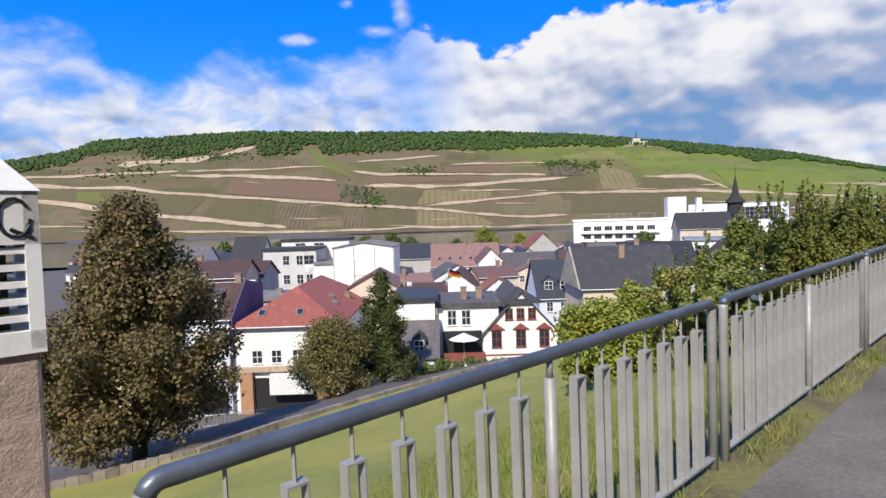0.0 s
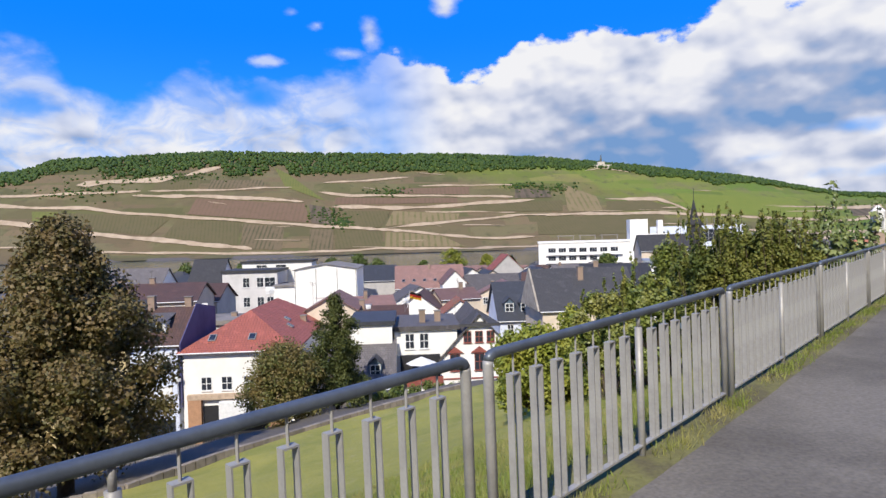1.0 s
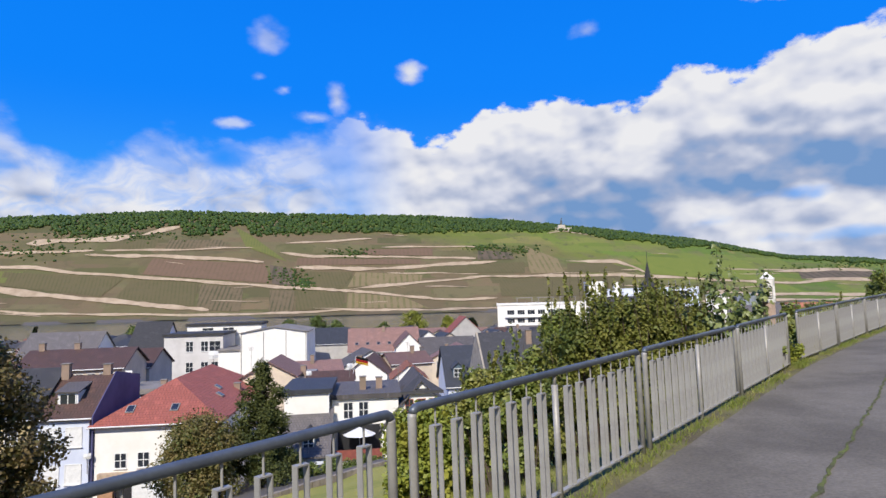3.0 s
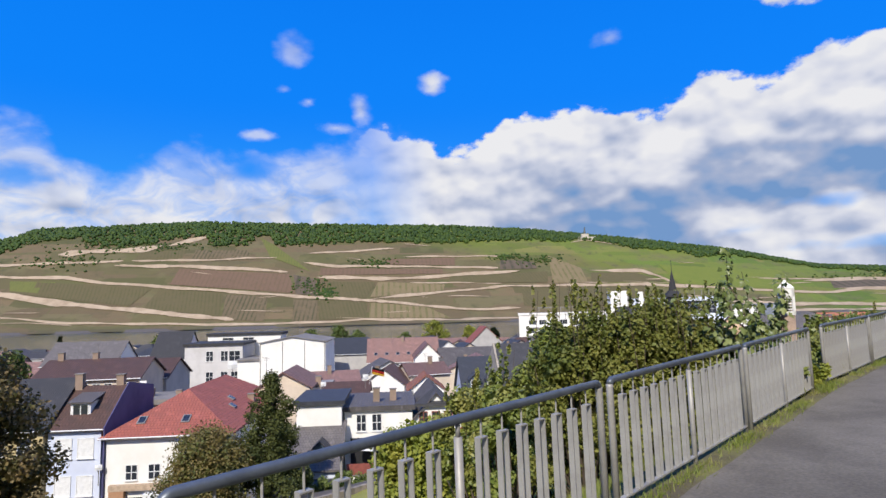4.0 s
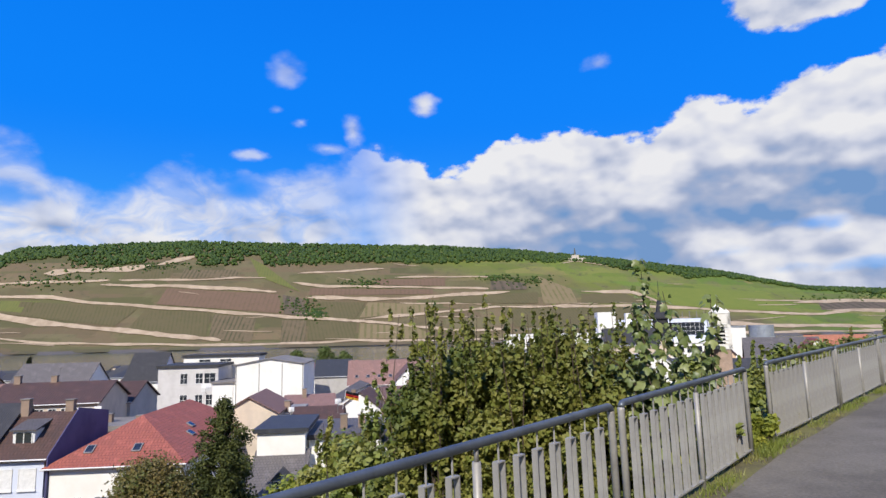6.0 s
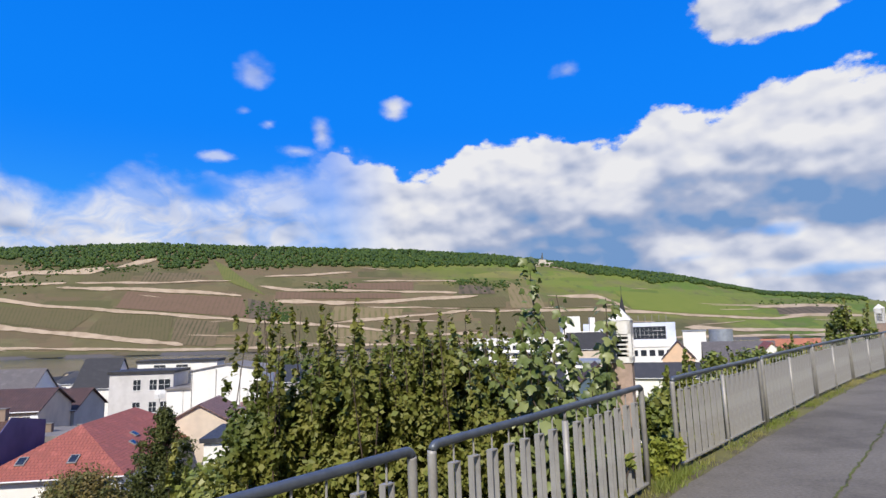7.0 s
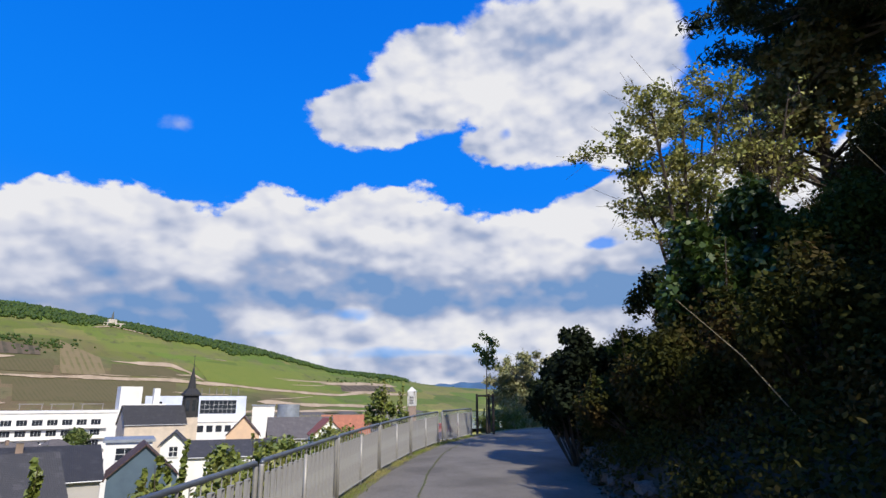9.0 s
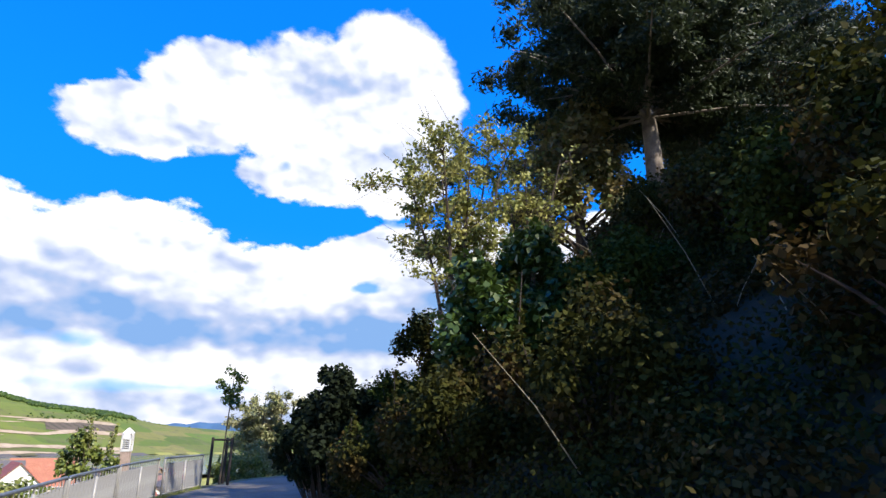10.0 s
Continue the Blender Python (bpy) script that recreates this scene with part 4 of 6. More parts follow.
def lattice(w, h, t, bars):
    """A window frame with its glazing bars, in one piece."""
    def cuts(size, n):
        c = [-size / 2 - t, -size / 2]
        for i in range(n):
            m = -size / 2 + size * (i + 1) / (n + 1)
            c += [m - 0.033, m + 0.033]
        return c + [size / 2, size / 2 + t]
    xs, zs = cuts(w, bars[0]), cuts(h, bars[1])
    solid = {(i, k) for i in range(len(xs) - 1) for k in range(len(zs) - 1) if i % 2 == 0 or k % 2 == 0}
    bm = bmesh.new()
    made = {}

    def at(i, k, y):
        key = (i, k, y)
        if key not in made:
            made[key] = bm.verts.new((xs[i], y, zs[k]))
        return made[key]
    y0, y1 = -0.04, 0.06
    for i, k in solid:
        bm.faces.new((at(i, k, y0), at(i + 1, k, y0), at(i + 1, k + 1, y0), at(i, k + 1, y0)))
        bm.faces.new((at(i, k, y1), at(i, k + 1, y1), at(i + 1, k + 1, y1), at(i + 1, k, y1)))
        for di, dk, a, b in ((-1, 0, (i, k), (i, k + 1)), (1, 0, (i + 1, k + 1), (i + 1, k)), (0, -1, (i + 1, k), (i, k)), (0, 1, (i, k + 1), (i + 1, k + 1))):
            if (i + di, k + dk) not in solid:
                bm.faces.new((at(*a, y1), at(*a, y0), at(*b, y0), at(*b, y1)))
    return bm


def window(parent, cx, y, cz, w, h, frame_mat=None, bars=(1, 1), side="front", sill=True, surround=None, shutter=False):
    """A window set on a wall face; front faces -y, right faces +x."""
    def place(ob):
        ob.matrix_basis = pose(cx, y, cz) if side == "front" else pose(cx, y, cz, 0, 0, 90)
        return ob
    fm = frame_mat or M_frame
    t = 0.07
    bm = lattice(w, h, t, bars)
    o = place(part("window", bm, surround or fm, parent))
    part("pane", boxed(-w / 2, -0.012, -h / 2, w / 2, 0.03, h / 2), M_frame if shutter else M_pane, o, "white lowered blind" if shutter else "")
    if sill:
        part("sill", boxed(-w / 2 - 0.12, -0.14, -h / 2 - t - 0.06, w / 2 + 0.12, 0.05, -h / 2 - t - 0.002), surround or fm, o)
    return o


def house(name, x, y, w, d, z0, eave, ridge, roof, wall_mat, roof_material, label, turn=0.0, wins=(), right=(), over=0.35, hip=4.0, chim=(), cat="house"):
    """x, y: front left corner; the front faces -y. wins: rows of (z, height, width, xs). chim: (x, y, height)."""
    e = thing(name, (x, y, z0), label, cat, "town houses", turn)
    H, R = eave - z0, ridge - z0
    bm = bmesh.new()
    c = [(0, 0), (w, 0), (w, d), (0, d)]
    lo = [bm.verts.new((*p, -1.5)) for p in c]
    hi = [bm.verts.new((*p, H)) for p in c]
    for i in range(4):
        j = (i + 1) % 4
        bm.faces.new((lo[i], lo[j], hi[j], hi[i]))
    o = over
    s = (R - H)
    if roof == "gable_y":
        a, b = bm.verts.new((w / 2, 0, R - 0.1)), bm.verts.new((w / 2, d, R - 0.1))
        bm.faces.new((hi[0], hi[1], a)), bm.faces.new((hi[2], hi[3], b))
        k = s / (w / 2) * o
        quads = [[(-o, -o, H - k), (w / 2, -o, R), (w / 2, d + o, R), (-o, d + o, H - k)], [(w / 2, -o, R), (w + o, -o, H - k), (w + o, d + o, H - k), (w / 2, d + o, R)]]
    elif roof == "gable_x":
        a, b = bm.verts.new((0, d / 2, R - 0.1)), bm.verts.new((w, d / 2, R - 0.1))
        bm.faces.new((hi[3], hi[0], a)), bm.faces.new((hi[1], hi[2], b))
        k = s / (d / 2) * o
        quads = [[(-o, -o, H - k), (w + o, -o, H - k), (w + o, d / 2, R), (-o, d / 2, R)], [(-o, d / 2, R), (w + o, d / 2, R), (w + o, d + o, H - k), (-o, d + o, H - k)]]
    elif roof == "hip_y":
        A, B = (w / 2, hip, R), (w / 2, d - hip, R)
        P = [(-o, -o, H), (w + o, -o, H), (w + o, d + o, H), (-o, d + o, H)]
        quads = [[P[0], P[1], A], [P[1], P[2], B, A], [P[2], P[3], B], [P[3], P[0], A, B]]
    elif roof == "hip_x":
        A, B = (hip, d / 2, R), (w - hip, d / 2, R)
        P = [(-o, -o, H), (w + o, -o, H), (w + o, d + o, H), (-o, d + o, H)]
        quads = [[P[0], P[1], B, A], [P[1], P[2], B], [P[2], P[3], A, B], [P[3], P[0], A]]
    elif roof == "shed":
        quads = [[(-o, -o, H), (w + o, -o, H), (w + o, d + o, R), (-o, d + o, R)]]
        bm.faces.new((hi[1], hi[2], bm.verts.new((w, d, R - 0.1))))
    else:
        quads = [[(-o, -o, R), (w + o, -o, R), (w + o, d + o, R), (-o, d + o, R)]]
    bm.faces.new(hi)
    part("wall", bm, wall_mat, e)
    roof_slab("roof", quads, roof_material, e, 0.16 if roof != "flat" else max(0.2, s))
    if roof.startswith(("hip", "gable")):
        g = part("gutter", tube(bmesh.new(), [(-o, -o - 0.06, H - (0.05 if roof[0] == "h" else s / max(w / 2, 1) * o if roof[-1] == "y" else s / (d / 2) * o)), (w + o, -o - 0.06, H - (0.05 if roof[0] == "h" else s / (d / 2) * o if roof[-1] == "x" else s / (w / 2) * o))], 0.07, 6), M_frame, e, "white gutter") if roof != "gable_y" else None
    for z, h, ww, xs in wins:
        for cx in xs:
            window(e, cx, -0.01, z - z0, ww, h)
    for z, h, ww, ys in right:
        for cy in ys:
            window(e, w + 0.01, cy, z - z0, ww, h, side="right")
    for cx, cy, h in chim:
        zt = H + 0.3
        if roof == "gable_x":
            zt = H + s * (1 - abs(cy - d / 2) / (d / 2))
        elif roof in ("gable_y", "hip_y"):
            zt = H + s * (1 - abs(cx - w / 2) / (w / 2))
        ch = part("chimney", boxed(cx - 0.35, cy - 0.3, zt - 0.6, cx + 0.35, cy + 0.3, zt + h), M_brick, e, "brown plastered chimney")
        part("chimney_cap", boxed(cx - 0.42, cy - 0.37, zt + h, cx + 0.42, cy + 0.37, zt + h + 0.08), M_concrete, ch)
    return e


red = house("house", -23.3, 60.5, 10.9, 24, -18.5, -9.1, -5.6, "hip_y", M_white, R_red, "white house with a hipped red tile roof", wins=((-12.3, 1.25, 0.95, (2.3, 4.3, 6.5)),), hip=5.2, over=0.5, chim=((9.6, 14, 0.8),))
blue = house("house", -28.4, 60.6, 4.6, 9, -18.5, -8.1, -4.9, "gable_x", M_paleblue, R_brown, "pale blue house with brown roof and blue gable wall", chim=((0.5, 4.3, 1.3), (4.2, 4.7, 1.1)))
house("house", -38.6, 60.2, 10.0, 11, -18.5, -8.0, -4.1, "gable_x", M_ochre, R_slate, "ochre house with a dark slate roof", wins=((-9.6, 1.5, 1.0, (1.5, 3.7, 6.2, 8.4)), (-12.8, 1.5, 1.0, (1.5, 3.7, 6.2, 8.4))), chim=((3.5, 4.5, 1.0),))
house("house", -42.4, 82, 12.6, 11, -19, -5.9, -3.7, "gable_x", M_cream, R_brown, "long old house with a patched brown tile roof", chim=((1.2, 5.4, 0.9), (5.4, 5.6, 0.8)), turn=5, wins=((-7.2, 1.2, 0.8, (6.2, 7.6, 9.0, 10.4, 11.6)),))
house("house", -37.5, 76, 8, 6, -19, -8.0, -6.6, "gable_x", M_grey, R_brown, "low back building with a brown tiled roof", chim=((2, 3, 0.8),), turn=3)
house("house", -29, 77, 7, 7, -19, -8.6, -8.0, "flat", M_grey, M_concrete, "flat-roofed back building with clutter", chim=((2, 3, 1.2), (5, 4, 0.8)))
house("house", -36.2, 94, 5.8, 10, -19, -7.0, -4.6, "gable_x", M_grey, R_brown, "narrow old house with brown tile roof")
house("house", -72, 137, 15, 12, -20, -8.0, -3.3, "gable_x", M_white, R_grey, "long house with a light grey roof")
house("house", -60, 163, 8.6, 14, -20, -9.0, -2.2, "gable_x", M_white, R_slate, "house with a steep dark slate roof")
house("house", -45.2, 145, 13, 12, -20.5, -5.2, -4.6, "flat", M_palegrey, R_slate, "grey rendered four-storey house with white windows", wins=((-7.6, 2.2, 1.5, (5.6, 8.9)), (-7.6, 2.2, 2.4, (11.2,)), (-12.3, 2.2, 1.5, (5.6, 8.9, 11.2)), (-17, 2.2, 1.5, (2.5, 5.6, 8.9))))
house("house", -44, 158, 18, 8, -20, -3.4, -2.8, "flat", M_white, R_slate, "white roof storey behind the grey house", wins=((-4.6, 1.3, 2.6, (5, 10)),))
house("house", -27.2, 139.8, 14.5, 20, -21, -4.6, -3.4, "gable_y", M_white, M_concrete, "white blank-walled hall with a low gable", cat="building")
house("house", -32.2, 140.5, 4.9, 12, -21, -8.6, -8.2, "flat", M_white, M_concrete, "low white annex with a roof terrace")
house("house", -14.2, 79, 6.6, 10, -18, -7.3, -5.5, "gable_y", M_cream, R_pale, "small cream house with a faded red roof", chim=((7, 5, 0.8),))
house("house", -7.0, 64.9, 4.5, 9, -17, -7.6, -7.2, "flat", M_white, R_blue, "white house with a flat blue-grey roof")
house("house", -6.9, 60.2, 4.5, 5, -18, -12.8, -9.3, "shed", M_paleblue, R_grey, "low house with a grey tiled slope and dormer")
house("house", -2.3, 66.3, 7.0, 10, -18, -8.6, -8.1, "flat", M_white, R_grey, "white flat-roofed house above a terrace", wins=((-9.8, 1.6, 0.9, (1.7, 3.3)),), chim=((3.2, 3, 1.6), (5.0, 3.5, 1.4)))
gable = house("house", 2.9, 66.0, 8.6, 14, -17.5, -11.6, -6.9, "gable_y", M_white, R_grey, "white gabled house with red stone window surrounds")
house("house", 12.3, 84, 9.5, 12, -19, -10.2, -5.2, "gable_x", M_paleblue, R_blue, "house with a blue-grey slate roof and pointed dormers")
house("house", 16, 73, 12.5, 11, -18, -7.6, -2.8, "gable_x", M_cream, R_slate, "old house with a patched slate roof and bare gable", chim=((6, 4, 1.5),))
house("house", -4, 156, 18, 14, -21, -11, -5.4, "gable_x", M_white, R_pale, "long house with a pale red tile roof", chim=((9, 6, 1.2),))
house("house", -13.5, 168, 9, 12, -21, -9.5, -5.4, "gable_x", M_grey, R_blue, "grey house with a dark blue roof")
house("house", 13.5, 142, 13, 12, -21, -11.5, -7.4, "gable_x", M_white, R_grey, "house with a dark grey tile roof")
house("house", 7.6, 145, 6.2, 14, -21, -9.2, -6.1, "gable_y", M_white, R_pale, "white gabled wing with a faded red roof")
house("house", 28, 205, 12, 14, -21, -10, -4.3, "gable_y", M_grey, R_red, "house with a red-brown gable roof near the river")
house("house", -7.5, 90, 6.5, 8, -19, -10.4, -8.6, "gable_x", M_cream, R_brown, "low house with brown roof in the dense old town")
house("house", 5, 97, 5.5, 7, -19, -10.5, -8.4, "gable_y", M_white, R_orange, "house with an orange tile roof")
house("house", -11, 107, 8, 10, -20, -10.6, -8.7, "gable_x", M_grey, R_pale, "old house with a faded red roof", turn=10, chim=((3, 4, 1.4),))
house("house", -2.5, 105, 7, 10, -20, -10.4, -7.8, "gable_y", M_white, R_brown, "old narrow house with brown roof", turn=-8, chim=((2, 3, 1.2),))
house("house", 5.5, 109, 7.5, 9, -20, -9.6, -7.9, "gable_x", M_cream, R_pale, "cream house with a faded tiled roof", turn=14, chim=((5, 4, 1.2),))
house("house", -13.5, 96, 6, 8, -20, -10.2, -9.4, "flat", M_white, R_flat0, "white flat-roofed back building", chim=((2, 3, 1.0),))
house("house", 12.5, 96, 6, 8, -19, -10.4, -8.4, "gable_y", M_white, R_red, "small white house with a red roof", turn=-20, chim=((2, 3, 1.0),))
house("house", 26, 110, 14, 10, -20, -10, -7, "gable_x", M_white, R_grey, "grey roofed house in the old town")


# ---- trees and shrubs ----
M_bark = mat("bark", (0.09, 0.065, 0.045), (0.055, 0.042, 0.03), 0.95, scale=5, fine_scale=30, bump=1.0, fine_amount=0.4)
L_chestnut = leaf_mat("brown_green_leaves", (0.17, 0.125, 0.05), (0.095, 0.095, 0.03), (0.2, 0.14, 0.06))
L_green = leaf_mat("green_leaves", (0.09, 0.13, 0.03), (0.16, 0.19, 0.045), (0.065, 0.105, 0.025))
L_yellow = leaf_mat("yellow_green_leaves", (0.26, 0.28, 0.04), (0.16, 0.2, 0.03), (0.3, 0.29, 0.045))
# near black, so the bush at the path's edge holds its deep shade
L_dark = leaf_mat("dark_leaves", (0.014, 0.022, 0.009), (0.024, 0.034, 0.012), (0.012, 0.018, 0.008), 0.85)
L_pale = leaf_mat("pale_leaves", (0.36, 0.35, 0.17), (0.22, 0.24, 0.09), (0.4, 0.36, 0.2))

L_conifer = leaf_mat("dark_tree_leaves", (0.06, 0.075, 0.018), (0.11, 0.12, 0.03), (0.045, 0.06, 0.014), 0.7)
L_brownish = leaf_mat("mixed_brown_leaves", (0.17, 0.135, 0.045), (0.1, 0.125, 0.03), (0.2, 0.15, 0.05))
L_vine = leaf_mat("vine_leaves", (0.22, 0.25, 0.055), (0.11, 0.15, 0.03), (0.27, 0.26, 0.07), 0.45)
# leaf colours below those of lit leaves: the bank's shade is painted in
L_ivy = leaf_mat("shade_toned_bank_leaves", (0.05, 0.052, 0.008), (0.032, 0.034, 0.006), (0.062, 0.04, 0.012), 0.85)
L_bush = leaf_mat("bush_leaves", (0.15, 0.175, 0.03), (0.22, 0.21, 0.05), (0.075, 0.105, 0.02), 0.6)
L_needle = leaf_mat("pine_needles", (0.042, 0.06, 0.026), (0.056, 0.076, 0.032), (0.036, 0.05, 0.024))


def tree(name, x, y, height, width, trunk_h, material, label, count, size, seed, blobs=26, shape="round", z=None, trunk_r=0.2, cat="tree"):
    """A trunk with limbs that end in clumps of leaves; clumps fill the crown unevenly."""
    rng = np.random.default_rng(seed)
    z = gz(x, y) if z is None else z
    e = thing(name, (x, y, z), label, cat)
    bm = bmesh.new()
    lean = rng.normal(size=2) * 0.04 * height
    tube(bm, [(0, 0, -0.4), (lean[0] * 0.3, lean[1] * 0.3, height * 0.35), (lean[0], lean[1], height * 0.8)], trunk_r, 9, trunk_r * 0.3)
    rows = []
    ch = height - trunk_h
    for i in range(blobs):
        t = (i + 0.5) / blobs
        if shape == "pear":
            rad = width / 2 * min(1.0, 0.75 + 1.8 * t) * (1 - t) ** 0.62 * rng.uniform(0.25, 1.0)
            br = width * rng.uniform(0.05, 0.15) * (1 - 0.3 * t)
        elif shape == "cone":
            rad = width / 2 * (1 - t) ** 0.7 * rng.uniform(0.25, 0.95)
            br = width * rng.uniform(0.08, 0.17) * (1 - 0.5 * t)
        else:
            rad = width / 2 * min(1.0, 0.62 + 2.2 * t) * (1 - t) ** 0.42 * rng.uniform(0.3, 0.92)
            br = width * rng.uniform(0.07, 0.17)
        a = i * 2.4 + rng.normal() * 0.4
        c = np.array([rad * math.cos(a), rad * math.sin(a), trunk_h + ch * (0.08 + 0.86 * t)])
        rows.append((*c, br, br, br * rng.uniform(0.7, 1.0)))
        h0 = max(trunk_h * 0.6, c[2] - rad * 0.8)
        tube(bm, [(lean[0] * h0 / height, lean[1] * h0 / height, h0), tuple((c * 0.55) + np.array([0, 0, h0 * 0.5])), tuple(c)], trunk_r * 0.3, 5, 0.015)
    part("trunk", bm, M_bark, e, smooth=True)
    leaves("crown", rows, count, size, material, e, rng, jitter=0.75)
    return e



tree("tree", -19.4, 33.2, 15.2, 13.2, 1.2, L_chestnut, "large horse chestnut with browning autumn leaves", 85000, 0.22, 1, 120, "pear", trunk_r=0.45)
tree("tree", -7.2, 53.5, 10.8, 7.6, 0.4, L_conifer, "dark green pointed tree in front of the houses", 26000, 0.19, 2, 80, "cone")
tree("tree", -11.2, 50, 6.6, 8.8, 0.3, L_brownish, "broad shrubby tree with brownish leaves", 30000, 0.19, 3, 80)
tree("shrub", 3.8, 20.0, 2.8, 4.0, 0.1, L_yellow, "rounded yellow-green shrub on the grass slope", 16000, 0.14, 4, 44, cat="shrub")
tree("shrub", 6.2, 24, 3.6, 4.0, 0.1, L_yellow, "yellow-green shrub on the grass slope", 9000, 0.16, 14, 30, cat="shrub")


def bush(x, y, top, width, material, label, count, size, seed, shoots=0, blobs=24, cat="shrub", name="shrub", base=None, deep=None):
    """A many-stemmed bush with tall leafy shoots."""
    rng = np.random.default_rng(seed)
    z = gz(x, y) if base is None else base
    e = thing(name, (x, y, z), label, cat)
    h = top - z
    bm = bmesh.new()
    rows = []
    for i in range(blobs):
        a = rng.uniform(0, 6.283)
        t = math.sqrt(rng.random())
        r = width / 2 * t
        hh = h * (1 - 0.45 * t * t) * (1 - 0.85 * rng.random() ** 1.4) * 0.92
        c = (r * math.cos(a), r * math.sin(a) * (deep or 1.0), hh)
        b = width * rng.uniform(0.06, 0.14)
        rows.append((*c, b, b, b * 1.2))
        tube(bm, [(c[0] * 0.25, c[1] * 0.25, -0.2), (c[0] * 0.7, c[1] * 0.7, hh * 0.55), c], 0.018, 5, 0.006)
    for i in range(shoots):
        a, r = rng.uniform(0, 6.283), width / 2 * math.sqrt(rng.random()) * 0.9
        hh = h * rng.uniform(0.8, 1.12)
        x0, y0 = r * math.cos(a), r * math.sin(a) * (deep or 1.0)
        tube(bm, [(x0 * 0.6, y0 * 0.6, 0), (x0, y0, hh * 0.6), (x0 + rng.normal() * 0.06, y0 + rng.normal() * 0.06, hh)], 0.012, 5, 0.003)
        for k in range(8):
            zz = hh * (0.5 + 0.5 * k / 7)
            rr = 0.062 - 0.005 * k
            rows.append((x0 + rng.normal() * 0.03, y0 + rng.normal() * 0.03, zz, rr, rr, 0.12))
    part("stem", bm, M_bark, e)
    leaves("foliage", rows, count, size, material, e, rng, jitter=0.8)
    return e


for i, (x, y, top, wd, sh, n_) in enumerate(((6.1, 12.3, 1.7, 1.9, 22, 16000), (6.8, 12.0, 1.6, 1.7, 20, 14000), (7.5, 12.3, 1.65, 1.9, 22, 15000), (8.2, 12.9, 1.65, 1.8, 18, 13000), (7.4, 13.6, 1.5, 2.2, 12, 10000))):
    bush(x, y, top, wd, L_bush, "dense green bush with upright shoots behind the railing", int(n_ * 2.0), 0.066, 30 + i, sh, 80)
for i, (x, y, top, wd, n_) in enumerate(((5.1, 13.3, 0.3, 1.8, 8000), (4.8, 15.2, 0.4, 1.9, 8000), (5.3, 15.4, 0.9, 2.6, 11000), (6.6, 15.6, 1.3, 2.4, 10000))):
    bush(x, y, top, wd, L_vine, "tangled yellow-green climber on the slope", int(n_ * 1.8), 0.09, 40 + i, 3)
for i, (s_, q_, top, wd, n_) in enumerate(((14.3, 1.0, 1.2, 1.7, 9000), (15.8, 1.2, 1.15, 1.9, 9000), (17.4, 1.2, 1.1, 2.0, 9000), (19.2, 1.3, 1.15, 2.0, 8000), (21, 1.4, 1.15, 2.2, 8000), (23.5, 1.5, 1.2, 2.2, 7000), (26, 1.5, 1.3, 2.2, 7000))):
    bush(*spot(s_, q_), top, wd, L_vine, "low green hedge growing behind the railing", int(n_ * 1.5), 0.085, 50 + i, 2)
bush(*spot(28.6, 1.5), 2.3, 1.7, L_vine, "leafy bush beside the white vent pillar", 5000, 0.1, 60, 3)

# ---- growth on the bank ----
def on_bank(s, w):
    x, y = spot(s, -4.2 - w)
    return x, y, float(path_z(s)) + float(np.interp(w, BANK_W, BANK_Z))


def brambles():
    rng = np.random.default_rng(21)
    rows = []
    for i in range(1900):
        s, w = (rng.uniform(9, 22), rng.random() ** 1.2 * 9) if i < 1000 else (rng.uniform(6, 38), rng.random() ** 1.3 * 14)
        x, y, z = on_bank(s, w)
        r = rng.uniform(0.28, 0.62) * (0.7 if w < 1 else 1.0)
        rows.append((x, y, z + r * 0.35, r, r, r * 0.75))
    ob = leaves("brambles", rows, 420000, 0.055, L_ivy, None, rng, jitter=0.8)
    return tagged(ob, "dense brambles and ivy covering the shaded bank", "undergrowth", kind="stuff")


brambles()


def rubble_wall():
    """The low dry stone edge at the foot of the bank."""
    rng = np.random.default_rng(22)
    M = mat("rubble_stone", (0.11, 0.09, 0.07), (0.06, 0.05, 0.04), 0.95, scale=4, fine_scale=30, bump=0.8, fine_amount=0.3, each=0.35)
    e = thing("rubble_wall", (*spot(10, -4.2), 0), "low rough stone wall at the foot of the bank", "wall", kind="structure")
    meshes = []
    for k in range(8):
        bm = bmesh.new()
        bmesh.ops.create_icosphere(bm, subdivisions=1, radius=0.5)
        for v in bm.verts:
            v.co = Vector((v.co.x * 1.25, v.co.y, v.co.z * 0.75)) * rng.uniform(0.78, 1.1)
        me = bpy.data.meshes.new("stone")
        bm.to_mesh(me)
        bm.free()
        me.materials.append(M)
        meshes.append(me)
    inv = e.matrix_basis.inverted()
    for _ in range(240):
        s = rng.uniform(11, 34)
        row = rng.integers(0, 3)
        x, y = spot(s, -4.16 - 0.06 * row + rng.normal() * 0.03)
        o = new("stone", meshes[rng.integers(0, 8)])
        o.parent = e
        k = rng.uniform(0.2, 0.36)
        o.matrix_basis = inv @ Matrix.LocRotScale((x, y, float(path_z(s)) + 0.08 + 0.17 * row), Euler((rng.normal() * 0.2, rng.normal() * 0.2, rng.uniform(0, 6.3))), (k, k, k))


rubble_wall()


